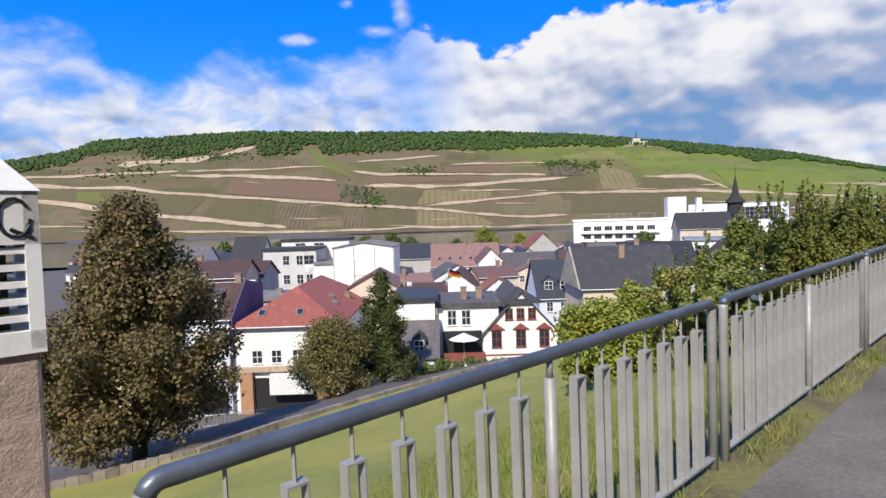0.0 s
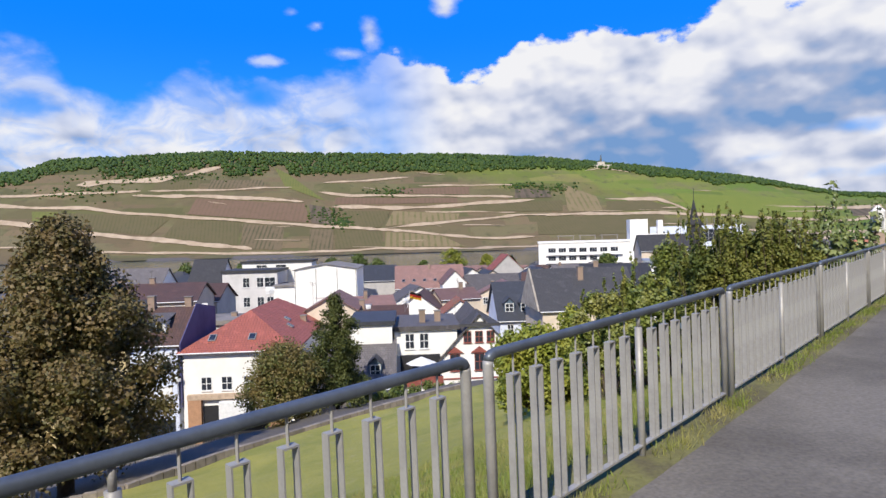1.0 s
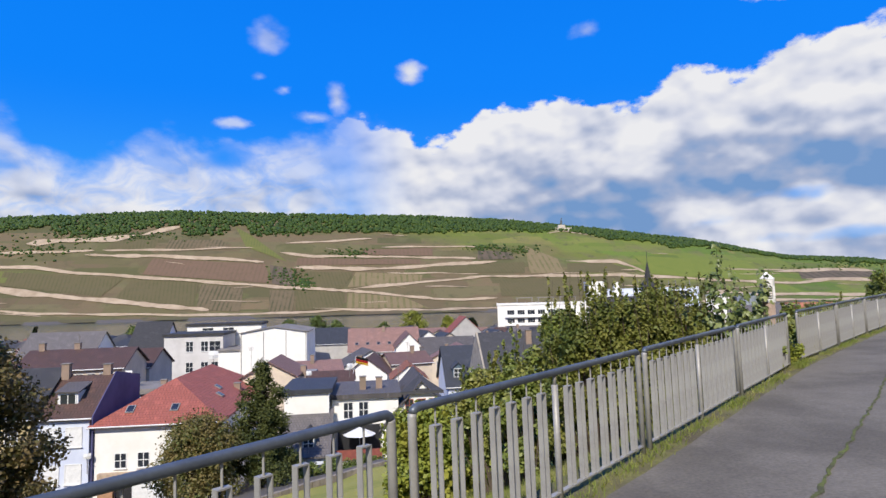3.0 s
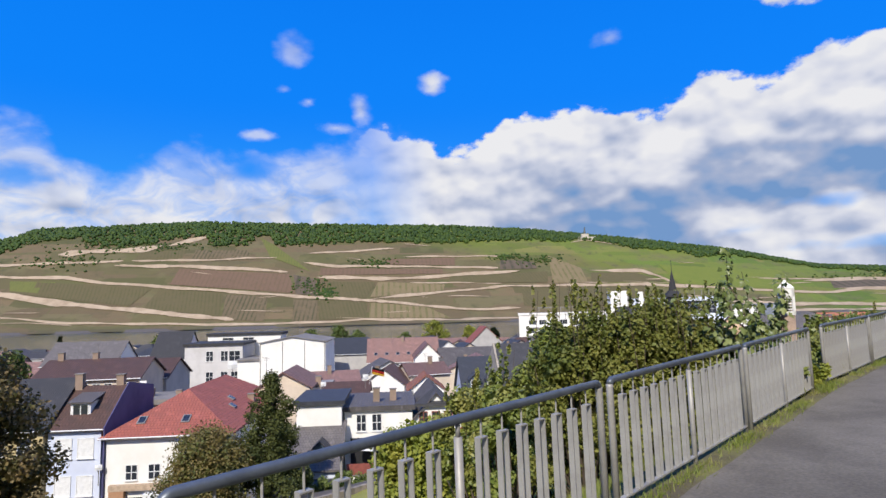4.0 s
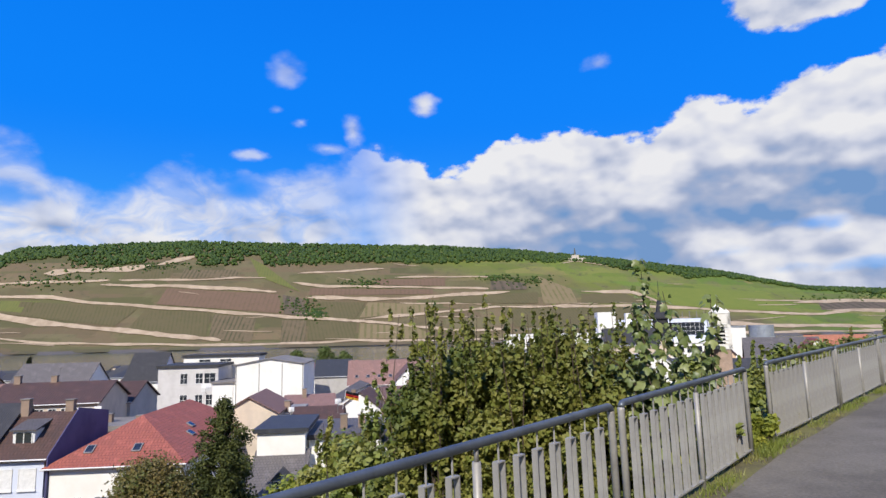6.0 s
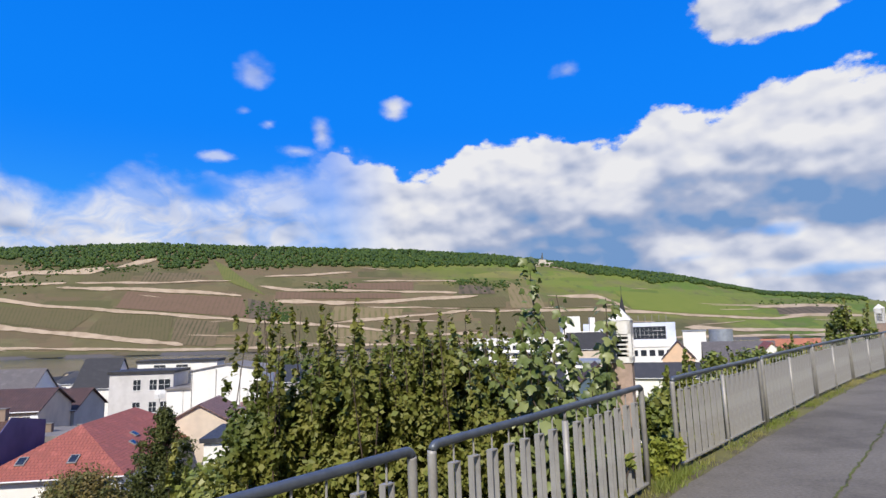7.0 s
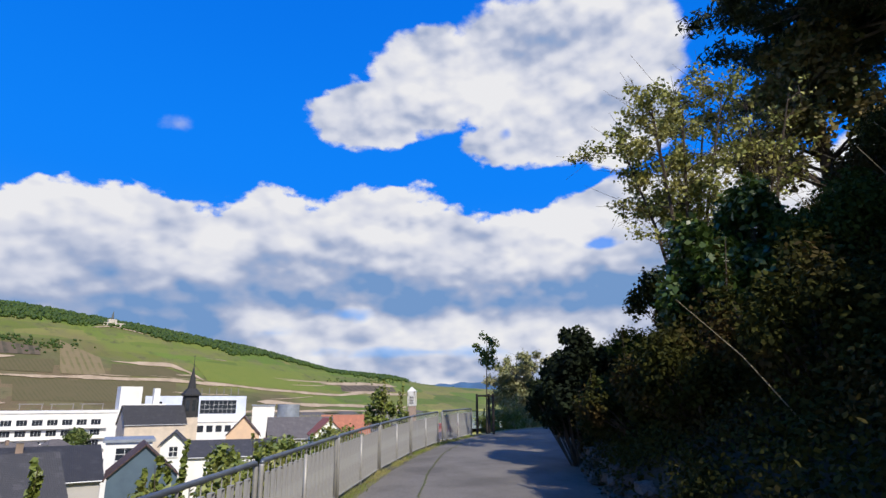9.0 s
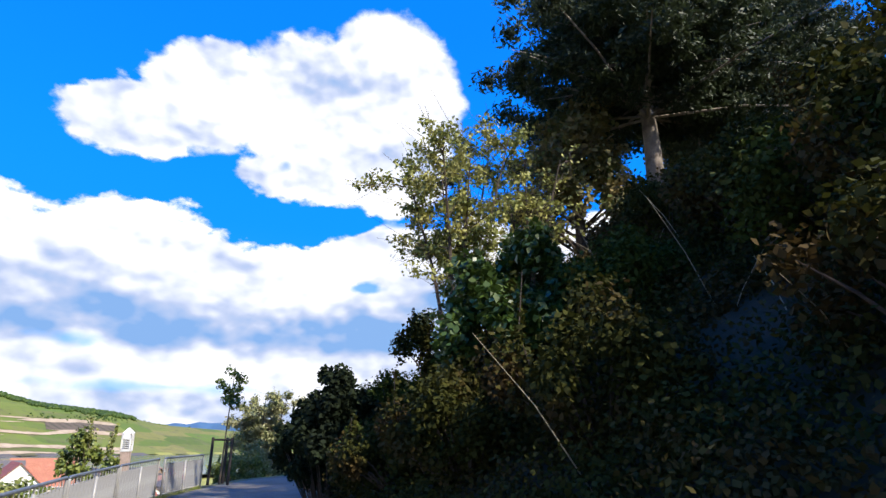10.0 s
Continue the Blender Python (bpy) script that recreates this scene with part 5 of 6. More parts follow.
def pine(x, y, z, height, seed):
    """A tall pine: bare scaly trunk, level boughs with tufts of needles."""
    rng = np.random.default_rng(seed)
    e = thing("pine_tree", (x, y, z), "tall dark pine with a bare grey trunk on the bank", "tree")
    bm = bmesh.new()
    tube(bm, [(0, 0, -0.8), (-0.1, 0, height * 0.25), (-0.35, 0.1, height * 0.6), (-0.3, 0.1, height)], 0.33, 12, 0.06)
    part("trunk", bm, M_pine, e, "grey scaly trunk lit by the sun", True)
    rows = []
    for i in range(130):
        t = rng.uniform(0, 1)
        h = height * (0.3 + 0.69 * t ** 1.2)
        a = i * 2.399
        L = (0.62 * height * (1 - t * 0.72)) * rng.uniform(0.55, 1.05)
        rise = L * rng.uniform(-0.12, 0.22)
        p0 = Vector((-0.25, 0.05, h))
        p2 = p0 + Vector((math.cos(a) * L, math.sin(a) * L, rise))
        p1 = p0.lerp(p2, 0.5) + Vector((0, 0, 0.25))
        part("bough", tube(bmesh.new(), [p0, p1, p2], 0.055, 5, 0.012), M_pine, e)
        for k in range(7):
            f = 0.3 + 0.7 * k / 6
            c = p0.lerp(p2, f) + Vector(rng.normal(size=3)) * 0.35
            c.z += 0.12
            rows.append((*c, 0.55, 0.55, 0.26))
    leaves("needles", rows, 200000, 0.22, L_needle, e, rng, shape=0.4, jitter=1.1)
    return e


M_pine = mat("pine_bark", (0.3, 0.25, 0.2), (0.17, 0.135, 0.11), 0.95, scale=4, fine_scale=22, bump=1.0, fine_amount=0.4)
pine(27.9, 8.4, gz(27.9, 8.4), 10.3, 70)
pine(33.5, 3.6, gz(33.5, 3.6), 7.5, 75)


def airy(x, y, z, height, width, material, label, seed, count, size=0.11):
    """A thin tree whose twigs show between few leaves."""
    rng = np.random.default_rng(seed)
    e = thing("tree", (x, y, z), label, "tree")
    bm = bmesh.new()
    rows = []
    for i in range(9):
        a = i * 2.4
        top = Vector((math.cos(a) * width * 0.35 * rng.uniform(0.2, 1), math.sin(a) * width * 0.35 * rng.uniform(0.2, 1), height * rng.uniform(0.6, 1)))
        mid = top * 0.5 + Vector((0, 0, height * 0.05))
        tube(bm, [(0, 0, -0.3), mid, top], 0.06, 5, 0.012)
        for k in range(13):
            f = rng.uniform(0.3, 1.0)
            p = mid.lerp(top, f * 2 - 1) if f > 0.5 else Vector((0, 0, 0)).lerp(mid, f * 2)
            d = Vector(rng.normal(size=3)).normalized() * width * rng.uniform(0.15, 0.32)
            d.z = abs(d.z) * 0.5
            q = p + d
            tube(bm, [p, p.lerp(q, 0.5) + Vector((0, 0, 0.1)), q], 0.016, 4, 0.004)
            for m in range(3):
                c = p.lerp(q, 0.5 + 0.25 * m)
                rows.append((*c, 0.24, 0.24, 0.2))
            for m in range(3):
                r = q + Vector(rng.normal(size=3)) * 0.4
                tube(bm, [p.lerp(q, 0.6), r], 0.007, 3, 0.003)
    part("branch", bm, M_bark, e, "bare grey-brown branches and twigs")
    leaves("foliage", rows, count, size, material, e, rng, jitter=1.2)
    return e


L_light = leaf_mat("thin_yellow_leaves", (0.32, 0.32, 0.08), (0.18, 0.2, 0.05), (0.36, 0.33, 0.1))
airy(22.4, 13.0, gz(22.4, 13.0), 9.4 - gz(22.4, 13.0), 4.9, L_light, "thin half-bare tree with yellowing leaves on the bank", 71, 16000, 0.09)
airy(24.2, 11.7, gz(24.2, 11.7), 4.6, 3.2, L_light, "thin bare-branched tree beside the pine", 76, 2200)
tree("tree", 27.2, 10.7, 5.2, 4.8, 0.5, L_brownish, "leafy olive-green tree behind the pine", 12000, 0.17, 72, 36)
tree("tree", 33.5, 6.5, 5.0, 5.0, 0.5, L_brownish, "leafy olive-green tree high on the bank", 10000, 0.17, 73, 36)
bush(18.4, 10.7, 5.0, 2.3, L_laurel := leaf_mat("laurel_leaves", (0.045, 0.08, 0.014), (0.07, 0.11, 0.02), (0.03, 0.055, 0.01), 0.4), "large dark green laurel bush on the bank", 16000, 0.12, 80, 0, 60)
bush(24.6, 14.0, gz(24.6, 14.0) + 1.9, 2.8, L_ivy, "shrub on the bank with shade put into its leaf colour", 8000, 0.1, 81, 2, 30)
# its deep shade is in the leaf colour
bush(20.9, 15.1, 3.75, 2.0, L_dark, "dense evergreen bush at the path's edge, shade put into its near-black leaves", 22000, 0.11, 83, 0, 90, base=0.7)
# green leaves again, darkened to hold the shade on the bank
L_shade_green = leaf_mat("shade_toned_green_leaves", (0.055, 0.075, 0.01), (0.035, 0.05, 0.007), (0.06, 0.065, 0.012), 0.85)
for i, (s_, w_, t_, wd, m_) in enumerate(((26.5, 1.6, 1.3, 2.2, L_shade_green), (29, 1.6, 1.2, 2.2, L_ivy), (22.6, 0.6, 0.9, 1.8, L_shade_green), (31, 1.8, 1.2, 2.4, L_ivy), (20.6, 0.7, 1.0, 2.0, L_ivy), (18.8, 1.0, 1.2, 2.2, L_ivy), (16.8, 1.6, 1.4, 2.4, L_ivy), (14, 3.4, 1.6, 3.0, L_ivy),
                                       (15.5, 7.5, 1.3, 3.4, L_ivy), (12.5, 6.5, 1.6, 3.4, L_ivy), (18, 8.5, 1.1, 3.2, L_ivy), (13.5, 10.5, 1.4, 3.6, L_ivy), (17, 12, 1.2, 3.4, L_ivy), (20, 5.2, 1.2, 2.4, L_ivy), (12, 1.8, 1.2, 2.2, L_shade_green), (13.5, 2.2, 1.1, 2.4, L_ivy), (15, 3.6, 1.1, 2.6, L_shade_green), (12.4, 4.6, 1.1, 2.6, L_ivy), (16.8, 4.4, 1.2, 2.6, L_ivy), (14.2, 5.6, 1.2, 2.6, L_shade_green), (18.4, 3.2, 1.2, 2.4, L_shade_green))):
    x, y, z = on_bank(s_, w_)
    bush(x, y, z + t_, wd, m_, "shaded bramble and elder bush on the bank, shade also in the leaf colour", 12000, 0.066, 90 + i, 3, 44)


def stalks():
    rng = np.random.default_rng(55)
    M = mat("dry_stalk", (0.3, 0.25, 0.16), (0.2, 0.17, 0.11), 0.9, bump=0)
    for i in range(34):
        s, w = rng.uniform(14, 26), rng.uniform(0.8, 7)
        x, y, z = on_bank(s, w)
        e = thing("dry_stalk", (x, y, z), "long dry plant stalk leaning on the bank", "stalk", "dry stalks")
        L = rng.uniform(0.9, 1.9)
        d = Vector((rng.normal() * 0.5 - 0.4, rng.normal() * 0.5 + 0.4, 0.9)).normalized()
        part("stem", tube(bmesh.new(), [(0, 0, -0.05), d * L * 0.5 + Vector((0, 0, 0.06)), d * L], 0.008, 5, 0.003), M, e)


stalks()
# unseen trees added behind, up the bank, to keep it in shade
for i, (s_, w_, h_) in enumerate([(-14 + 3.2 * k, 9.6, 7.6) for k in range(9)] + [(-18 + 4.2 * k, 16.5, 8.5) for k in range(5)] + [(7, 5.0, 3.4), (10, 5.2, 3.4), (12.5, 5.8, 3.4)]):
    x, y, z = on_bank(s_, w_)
    tree("tree", x, y, h_, min(6.4, h_ * 0.86), 0.4, L_dark, "dense dark broadleaf tree added up the bank to shade it", 14000, 0.36, 110 + i, 60, z=z, trunk_r=0.2)

# ---- sapling, its guard, and the far trees ----
def sapling(x, y):
    z = gz(x, y)
    rng = np.random.default_rng(5)
    e = thing("sapling", (x, y, z), "young street tree with a thin trunk", "tree")
    part("trunk", tube(bmesh.new(), [(0, 0, -0.2), (0.04, 0, 1.6), (0.12, 0, 3.6)], 0.035, 7, 0.01), M_bark, e)
    rows = [(0.1 + rng.normal() * 0.2, rng.normal() * 0.2, 2.55 + 0.11 * k, 0.3 - 0.015 * k, 0.3 - 0.015 * k, 0.18) for k in range(11)]
    leaves("crown", rows, 650, 0.12, L_green, e, rng, jitter=0.9)
    g = thing("tree_guard", (x, y, z), "dark stained timber posts around the sapling", "tree guard")
    M = mat("dark_timber", (0.04, 0.03, 0.024), None, 0.85, bump=0.2)
    for k in range(3):
        a = k * 2.094 + 0.4
        part("post", tube(bmesh.new(), [(0.36 * math.cos(a), 0.36 * math.sin(a), -0.2), (0.36 * math.cos(a), 0.36 * math.sin(a), 1.45)], 0.045, 8), M, g)
    for k in range(3):
        a, b = k * 2.094 + 0.4, (k + 1) * 2.094 + 0.4
        part("crossbar", tube(bmesh.new(), [(0.36 * math.cos(a), 0.36 * math.sin(a), 1.38), (0.36 * math.cos(b), 0.36 * math.sin(b), 1.38)], 0.035, 6), M, g)


sapling(27.0, 22.6)
airy(35.6, 27.4, -0.8, 5.2, 3.8, L_pale, "pale willow-like tree beyond the bend", 77, 24000, 0.13)
for i, (x, y, t_, wd) in enumerate(((32.5, 26, 1.9, 2.4), (34.5, 25.8, 2.0, 2.6), (36.5, 25.6, 2.4, 2.6), (38.5, 26.5, 2.9, 2.6), (31, 25.6, 1.5, 1.8))):
    bush(x, y, t_, wd, L_pale if i % 2 else L_vine, "sunlit pale green bush at the bend of the path", 5000, 0.1, 130 + i, 2, base=min(gz(x, y), 0.3))


# ---- creeper on the vent pillar ----
def creeper(x, y, z, top, seed):
    """Shoots with large lobed leaves that climb past the pillar's head."""
    rng = np.random.default_rng(seed)
    e = thing("creeper", (x, y, z), "climbing vine with large pale green leaves on the pillar", "climber")
    vs, fs = [], []
    lobes = [(0, -0.5), (0.32, -0.32), (0.52, 0.02), (0.26, 0.12), (0.2, 0.42), (0, 0.6), (-0.2, 0.42), (-0.26, 0.12), (-0.52, 0.02), (-0.32, -0.32)]
    shoots = [(-0.62, 0.1, top), (-0.3, 0.2, top - 0.35), (0.02, -0.2, top - 0.42), (-0.9, -0.1, top - 0.6), (-0.45, -0.22, top - 0.75), (0.1, 0.1, top - 0.6), (-1.2, 0.1, top - 0.75), (-0.1, -0.28, top - 1.1), (-0.75, 0.35, top - 0.5), (-0.2, -0.3, top - 1.3)]
    for dx, dy, zt in shoots:
        H = zt - z
        wig = rng.normal(size=(6, 2)) * 0.05
        pts_ = [Vector((dx * (0.5 + 0.1 * k) + wig[k][0], dy + wig[k][1], H * k / 5)) for k in range(6)]
        part("stem", tube(bmesh.new(), pts_, 0.012, 5, 0.004), M_bark, e)
        for k in range(int(H / 0.022)):
            f = rng.uniform(0.15, 1.0)
            i = min(int(f * 5), 4)
            p = pts_[i].lerp(pts_[i + 1], f * 5 - i)
            L = rng.uniform(0.07, 0.18) * (1.15 - 0.5 * f)
            d = Vector((rng.normal(), rng.normal(), rng.normal() * 0.4)).normalized()
            c = p + d * rng.uniform(0.03, 0.14)
            nrm = (d + Vector((0.1, -0.6, 0.7)) + Vector(rng.normal(size=3)) * 0.5).normalized()
            t = (Vector((d.x, d.y, -0.5)) - nrm * nrm.dot(Vector((d.x, d.y, -0.5)))).normalized()
            s = nrm.cross(t)
            b0 = len(vs)
            vs.append(c + nrm * L * 0.12)
            vs += [c + (s * u + t * v) * L for u, v in lobes]
            fs += [(b0, b0 + 1 + j, b0 + 1 + (j + 1) % 10) for j in range(10)]
    mesh_from("foliage", [tuple(v) for v in vs], fs, L_big, e)
    return e


L_big = leaf_mat("large_vine_leaves", (0.26, 0.29, 0.11), (0.07, 0.11, 0.025), (0.13, 0.17, 0.045), 0.4)
creeper(9.05, 11.75, -0.1, 2.45, 61)
creeper(8.35, 12.1, -0.1, 1.7, 62)
bush(9.75, 11.8, 0.55, 0.8, L_yellow, "bright green weeds in the gap of the railing", 2500, 0.06, 63, 0, 14, base=0.2)
bush(8.75, 11.05, 0.75, 0.6, L_vine, "vine leaves growing through the railing", 500, 0.09, 64, 2, 10, base=0.2)


# ---- grass tufts along the railing ----
def tufts():
    rng = np.random.default_rng(9)
    v, f = [], []
    def blade(x, y, z, h):
        a = rng.uniform(0, 6.283)
        w = 0.004 + 0.004 * rng.random()
        ln = rng.normal(size=2) * h * 0.35
        i = len(v)
        v.extend([(x - w * math.cos(a), y - w * math.sin(a), z), (x + w * math.cos(a), y + w * math.sin(a), z), (x + ln[0], y + ln[1], z + h)])
        f.append((i, i + 1, i + 2))
    for s in np.arange(-4, 33, 0.012):
        dens = 1.3 + 3.6 * noise.noise((s * 1.3, 0, 0)) + (1.5 if 12.4 < s < 13.3 else 0)
        for _ in range(max(0, int(rng.poisson(max(0.05, dens) * 2.2)))):
            q = rng.normal() * 0.055 - 0.09
            x, y = spot(s, q)
            blade(x, y, float(path_z(s)) - 0.01, rng.uniform(0.03, 0.1) * (1.6 if 12.4 < s < 13.3 else 1))
    m = 60000   # longer grass on the slope close to the railing
    s_, q_ = rng.uniform(-3, 14, m), 0.2 + rng.random(m) ** 1.6 * 9
    gx, gy = -0.137 + (s_ + 0.23) * 0.738 - q_ * 0.675, 2.736 + (s_ + 0.23) * 0.675 + q_ * 0.738
    for x, y, z in zip(gx, gy, ground_z(gx, gy)):
        blade(x, y, z - 0.04, rng.uniform(0.05, 0.2))
    return tagged(mesh_from("grass_tufts", v, f, L_grass), "tufts of grass and weeds along the railing", "grass", kind="stuff")


L_grass = leaf_mat("grass_blades", (0.22, 0.25, 0.05), (0.14, 0.19, 0.035), (0.3, 0.27, 0.1))
tufts()


def path_crack():
    rng = np.random.default_rng(12)
    v, f = [], []
    ss = np.arange(2, 34, 0.08)
    for i, s in enumerate(ss):
        q = float(np.interp(s, [0, 10, 16, 20, 27, 34], [-1.42, -1.44, -1.33, -1.2, -0.75, -0.6])) + 0.012 * rng.normal()
        w = 0.01 + (0.03 if s < 11 else 0.008) * abs(noise.noise((s * 1.8, 3, 0)))
        for k in (-1, 1):
            x, y = spot(s, q + k * w)
            v.append((x, y, float(path_z(s)) + 0.024))
    f = [(2 * i, 2 * i + 2, 2 * i + 3, 2 * i + 1) for i in range(len(ss) - 1)]
    return tagged(mesh_from("path_joint", v, f, M_moss), "mossy seam running along the asphalt", "seam", kind="structure")


M_moss = mat("moss", (0.11, 0.13, 0.025), (0.06, 0.06, 0.03), 0.95, scale=4, fine_scale=40, bump=0.6, fine_amount=0.4)
path_crack()

# ---- town, further things ----
R_flat = mat("metal_roofing", (0.3, 0.33, 0.36), (0.22, 0.24, 0.27), 0.5, metal=0.3, scale=0.5, fine_scale=6, bump=0.05)
M_peach = mat("peach_render", (0.68, 0.47, 0.3), (0.6, 0.42, 0.28), 0.9, scale=0.4, fine_scale=20, bump=0.1, fine_amount=0.08)
M_slateblue = mat("slate_blue_cladding", (0.07, 0.11, 0.15), (0.055, 0.085, 0.12), 0.7, scale=0.5, fine_scale=10, bump=0.1)
M_teal = mat("teal_metal", (0.08, 0.25, 0.3), (0.06, 0.2, 0.24), 0.5, bump=0.05)


def dormer(parent, cx, y, z, w, h, d, wall, roof_material, kind="gable", bars=(1, 1)):
    """A dormer standing on a front slope."""
    bm = boxed(cx - w / 2, y, z, cx + w / 2, y + d, z + h)
    dm = part("dormer", bm, M_slateblue if "sl" in wall.name or "tiles" in wall.name else wall, parent)
    if kind == "gable":
        r = w * 0.5
        q = [[(cx - w / 2 - 0.15, y - 0.2, z + h - 0.1), (cx, y - 0.2, z + h + r), (cx, y + d, z + h + r), (cx - w / 2 - 0.15, y + d, z + h - 0.1)],
             [(cx, y - 0.2, z + h + r), (cx + w / 2 + 0.15, y - 0.2, z + h - 0.1), (cx + w / 2 + 0.15, y + d, z + h - 0.1), (cx, y + d, z + h + r)]]
        bm = bmesh.new()
        a = [bm.verts.new(p) for p in ((cx - w / 2, y, z + h), (cx + w / 2, y, z + h), (cx, y, z + h + r - 0.15))]
        bm.faces.new(a)
        part("dormer_gable", bm, M_slateblue if "sl" in wall.name or "tiles" in wall.name else wall, dm)
    else:
        q = [[(cx - w / 2 - 0.2, y - 0.25, z + h + 0.05), (cx + w / 2 + 0.2, y - 0.25, z + h + 0.05), (cx + w / 2 + 0.2, y + d, z + h + 0.7), (cx - w / 2 - 0.2, y + d, z + h + 0.7)]]
    roof_slab("dormer_roof", q, roof_material, dm, 0.12)
    window(dm, cx, y - 0.01, z + h * 0.5, w * 0.72, h * 0.72, bars=bars, sill=False)
    return dm


def skylight(parent, x, y, z, slope, w=0.75, h=1.0):
    o = part("skylight", boxed(-w / 2, -h / 2, 0.02, w / 2, h / 2, 0.12), M_frame2, parent, "roof window")
    o.matrix_basis = pose(x, y, z, slope, 0, 0)
    p = part("pane", boxed(-w / 2 + 0.09, -h / 2 + 0.09, 0.121, w / 2 - 0.09, h / 2 - 0.09, 0.13), M_pane, o)
    return o


M_frame2 = mat("grey_window_frame", (0.25, 0.24, 0.23), None, 0.6, bump=0)
# red house: roof windows, shop front, canopy
for x, yy in ((2.6, 1.35), (6.6, 1.35)):
    skylight(red, x, yy, 9.4 + 3.5 * (yy + 0.5) / 5.7, 31.5)
for yy, xx in ((7.5, 9.2), (10, 8.4)):
    o = skylight(red, xx, yy, 9.42 + 3.5 * (11.4 - xx) / 5.95, 0)
    o.matrix_basis = pose(xx, yy, 9.42 + 3.5 * (11.4 - xx) / 5.95, 0, 30.5, 0)
# no hollow here: a black slab gives the entrance its shade
part("shop_opening", boxed(1.9, -0.03, 0, 8.4, 0.3, 4.0), M_black, red, "black slab for the shade of the recessed shop entrance")
for x in (0.55, 8.4):
    part("pier", boxed(x, -0.5, -1.5, x + 1.3, 0.0, 4.7), mat("ochre_stone", (0.4, 0.22, 0.12), (0.32, 0.18, 0.1), 0.9), red, "ochre stone pier")
part("lintel", boxed(0.5, -0.52, 4.7, 9.8, -0.01, 5.2), mat("tan_stone", (0.45, 0.34, 0.24), None, 0.9), red, "tan stone band over the shop")
part("awning", boxed(3.8, -1.3, 2.5, 8.2, -0.6, 4.6, 0.05), M_frame, red, "white lowered shop blind")
# pale blue house: blue gable wall, dormer, shutters
def prism(outline, x0, x1):
    """A wall slab across x from an outline in y and z."""
    bm = bmesh.new()
    a, b = [[bm.verts.new((x, y, z)) for y, z in outline] for x in (x0, x1)]
    bm.faces.new(a[::-1])
    bm.faces.new(b)
    for i in range(len(a)):
        j = (i + 1) % len(a)
        bm.faces.new((a[i], a[j], b[j], b[i]))
    bmesh.ops.recalc_face_normals(bm, faces=list(bm.faces))
    return bm


part("gable_wall", prism([(-0.4, 4), (10.6, 4), (10.6, 12.9), (4.5, 13.85), (-0.4, 10.35)], 4.98, 5.06), M_blue, blue, "deep blue painted gable wall")
part("rear_block", boxed(0.05, 4.7, 6, 4.55, 10.4, 12.5), M_grey, blue, "grey flat-roofed rear block")
dormer(blue, 2.1, 1.3, 10.9, 1.8, 1.5, 2.6, M_frame, R_grey, "shed", bars=(1, 0))
for z in (8.5, 5.2):
    for x in (1.4, 3.3):
        window(blue, x, -0.03, z, 1.3, 1.65, shutter=True, bars=(0, 0))
part("shop_window", boxed(0.6, -0.06, 0.3, 4.2, 0.1, 2.7), M_pane, blue, "dark shop window")
# white gabled house: surrounds with pediments, terrace
for i, x in enumerate((1.5, 4.25, 6.9)):
    wdw = window(gable, x, -0.02, 5.2, 1.0, 1.8, surround=M_redtrim, bars=(1, 1))
    bm = bmesh.new()
    a = [bm.verts.new(p) for p in ((-0.95, -0.18, 1.05), (0.95, -0.18, 1.05), (0, -0.18, 1.75), (-0.95, 0.02, 1.05), (0.95, 0.02, 1.05), (0, 0.02, 1.75))]
    for q in ((0, 1, 2), (5, 4, 3), (0, 3, 4, 1), (1, 4, 5, 2), (2, 5, 3, 0)):
        bm.faces.new([a[k] for k in q])
    part("pediment", bm, M_redtrim, wdw, "red sandstone pediment")
for x in (2.95, 4.25, 5.55):
    window(gable, x, -0.02, 8.0, 0.75, 1.15, surround=M_redtrim)
part("string_course", boxed(-0.02, -0.08, 3.3, 8.62, 0.02, 3.45), M_redtrim, gable)
roof_slab("hip", [[(2.0, -0.45, 9.5), (6.6, -0.45, 9.5), (4.3, 2.6, 10.85)]], R_slate, gable, 0.3)

terr = thing("terrace", (-1.9, 62.6, -18.5), "roof terrace with a red railing and a black slab for shade behind", "terrace")
part("base", boxed(0, 0, -1, 4.8, 3.7, 4.3), M_white, terr)
part("floor", boxed(-0.05, -0.05, 4.3, 4.85, 3.7, 4.45), M_concrete, terr)
for k in range(2):
    part("railing_panel", boxed(0.05 + 2.4 * k, 0.02, 4.5, 2.35 + 2.4 * k, 0.08, 5.5), M_redtrim, terr, "red solid railing panel")
# black slab before the wall paints the shade under the overhang
part("recess", boxed(0.2, 3.3, 4.45, 4.6, 3.69, 7.2), M_black, terr, "black slab for the shade under the upper storey")
um = thing("parasol", (0.6, 64.2, -14.0), "open white parasol on the terrace", "parasol")
part("pole", tube(bmesh.new(), [(0, 0, -0.05), (0, 0, 2.6)], 0.03, 6), M_frame, um)
bm = bmesh.new()
bmesh.ops.create_cone(bm, segments=8, radius1=1.7, radius2=0.05, depth=0.7, cap_ends=True, matrix=Matrix.Translation((0, 0, 2.5)))
part("canopy", bm, M_frame, um)

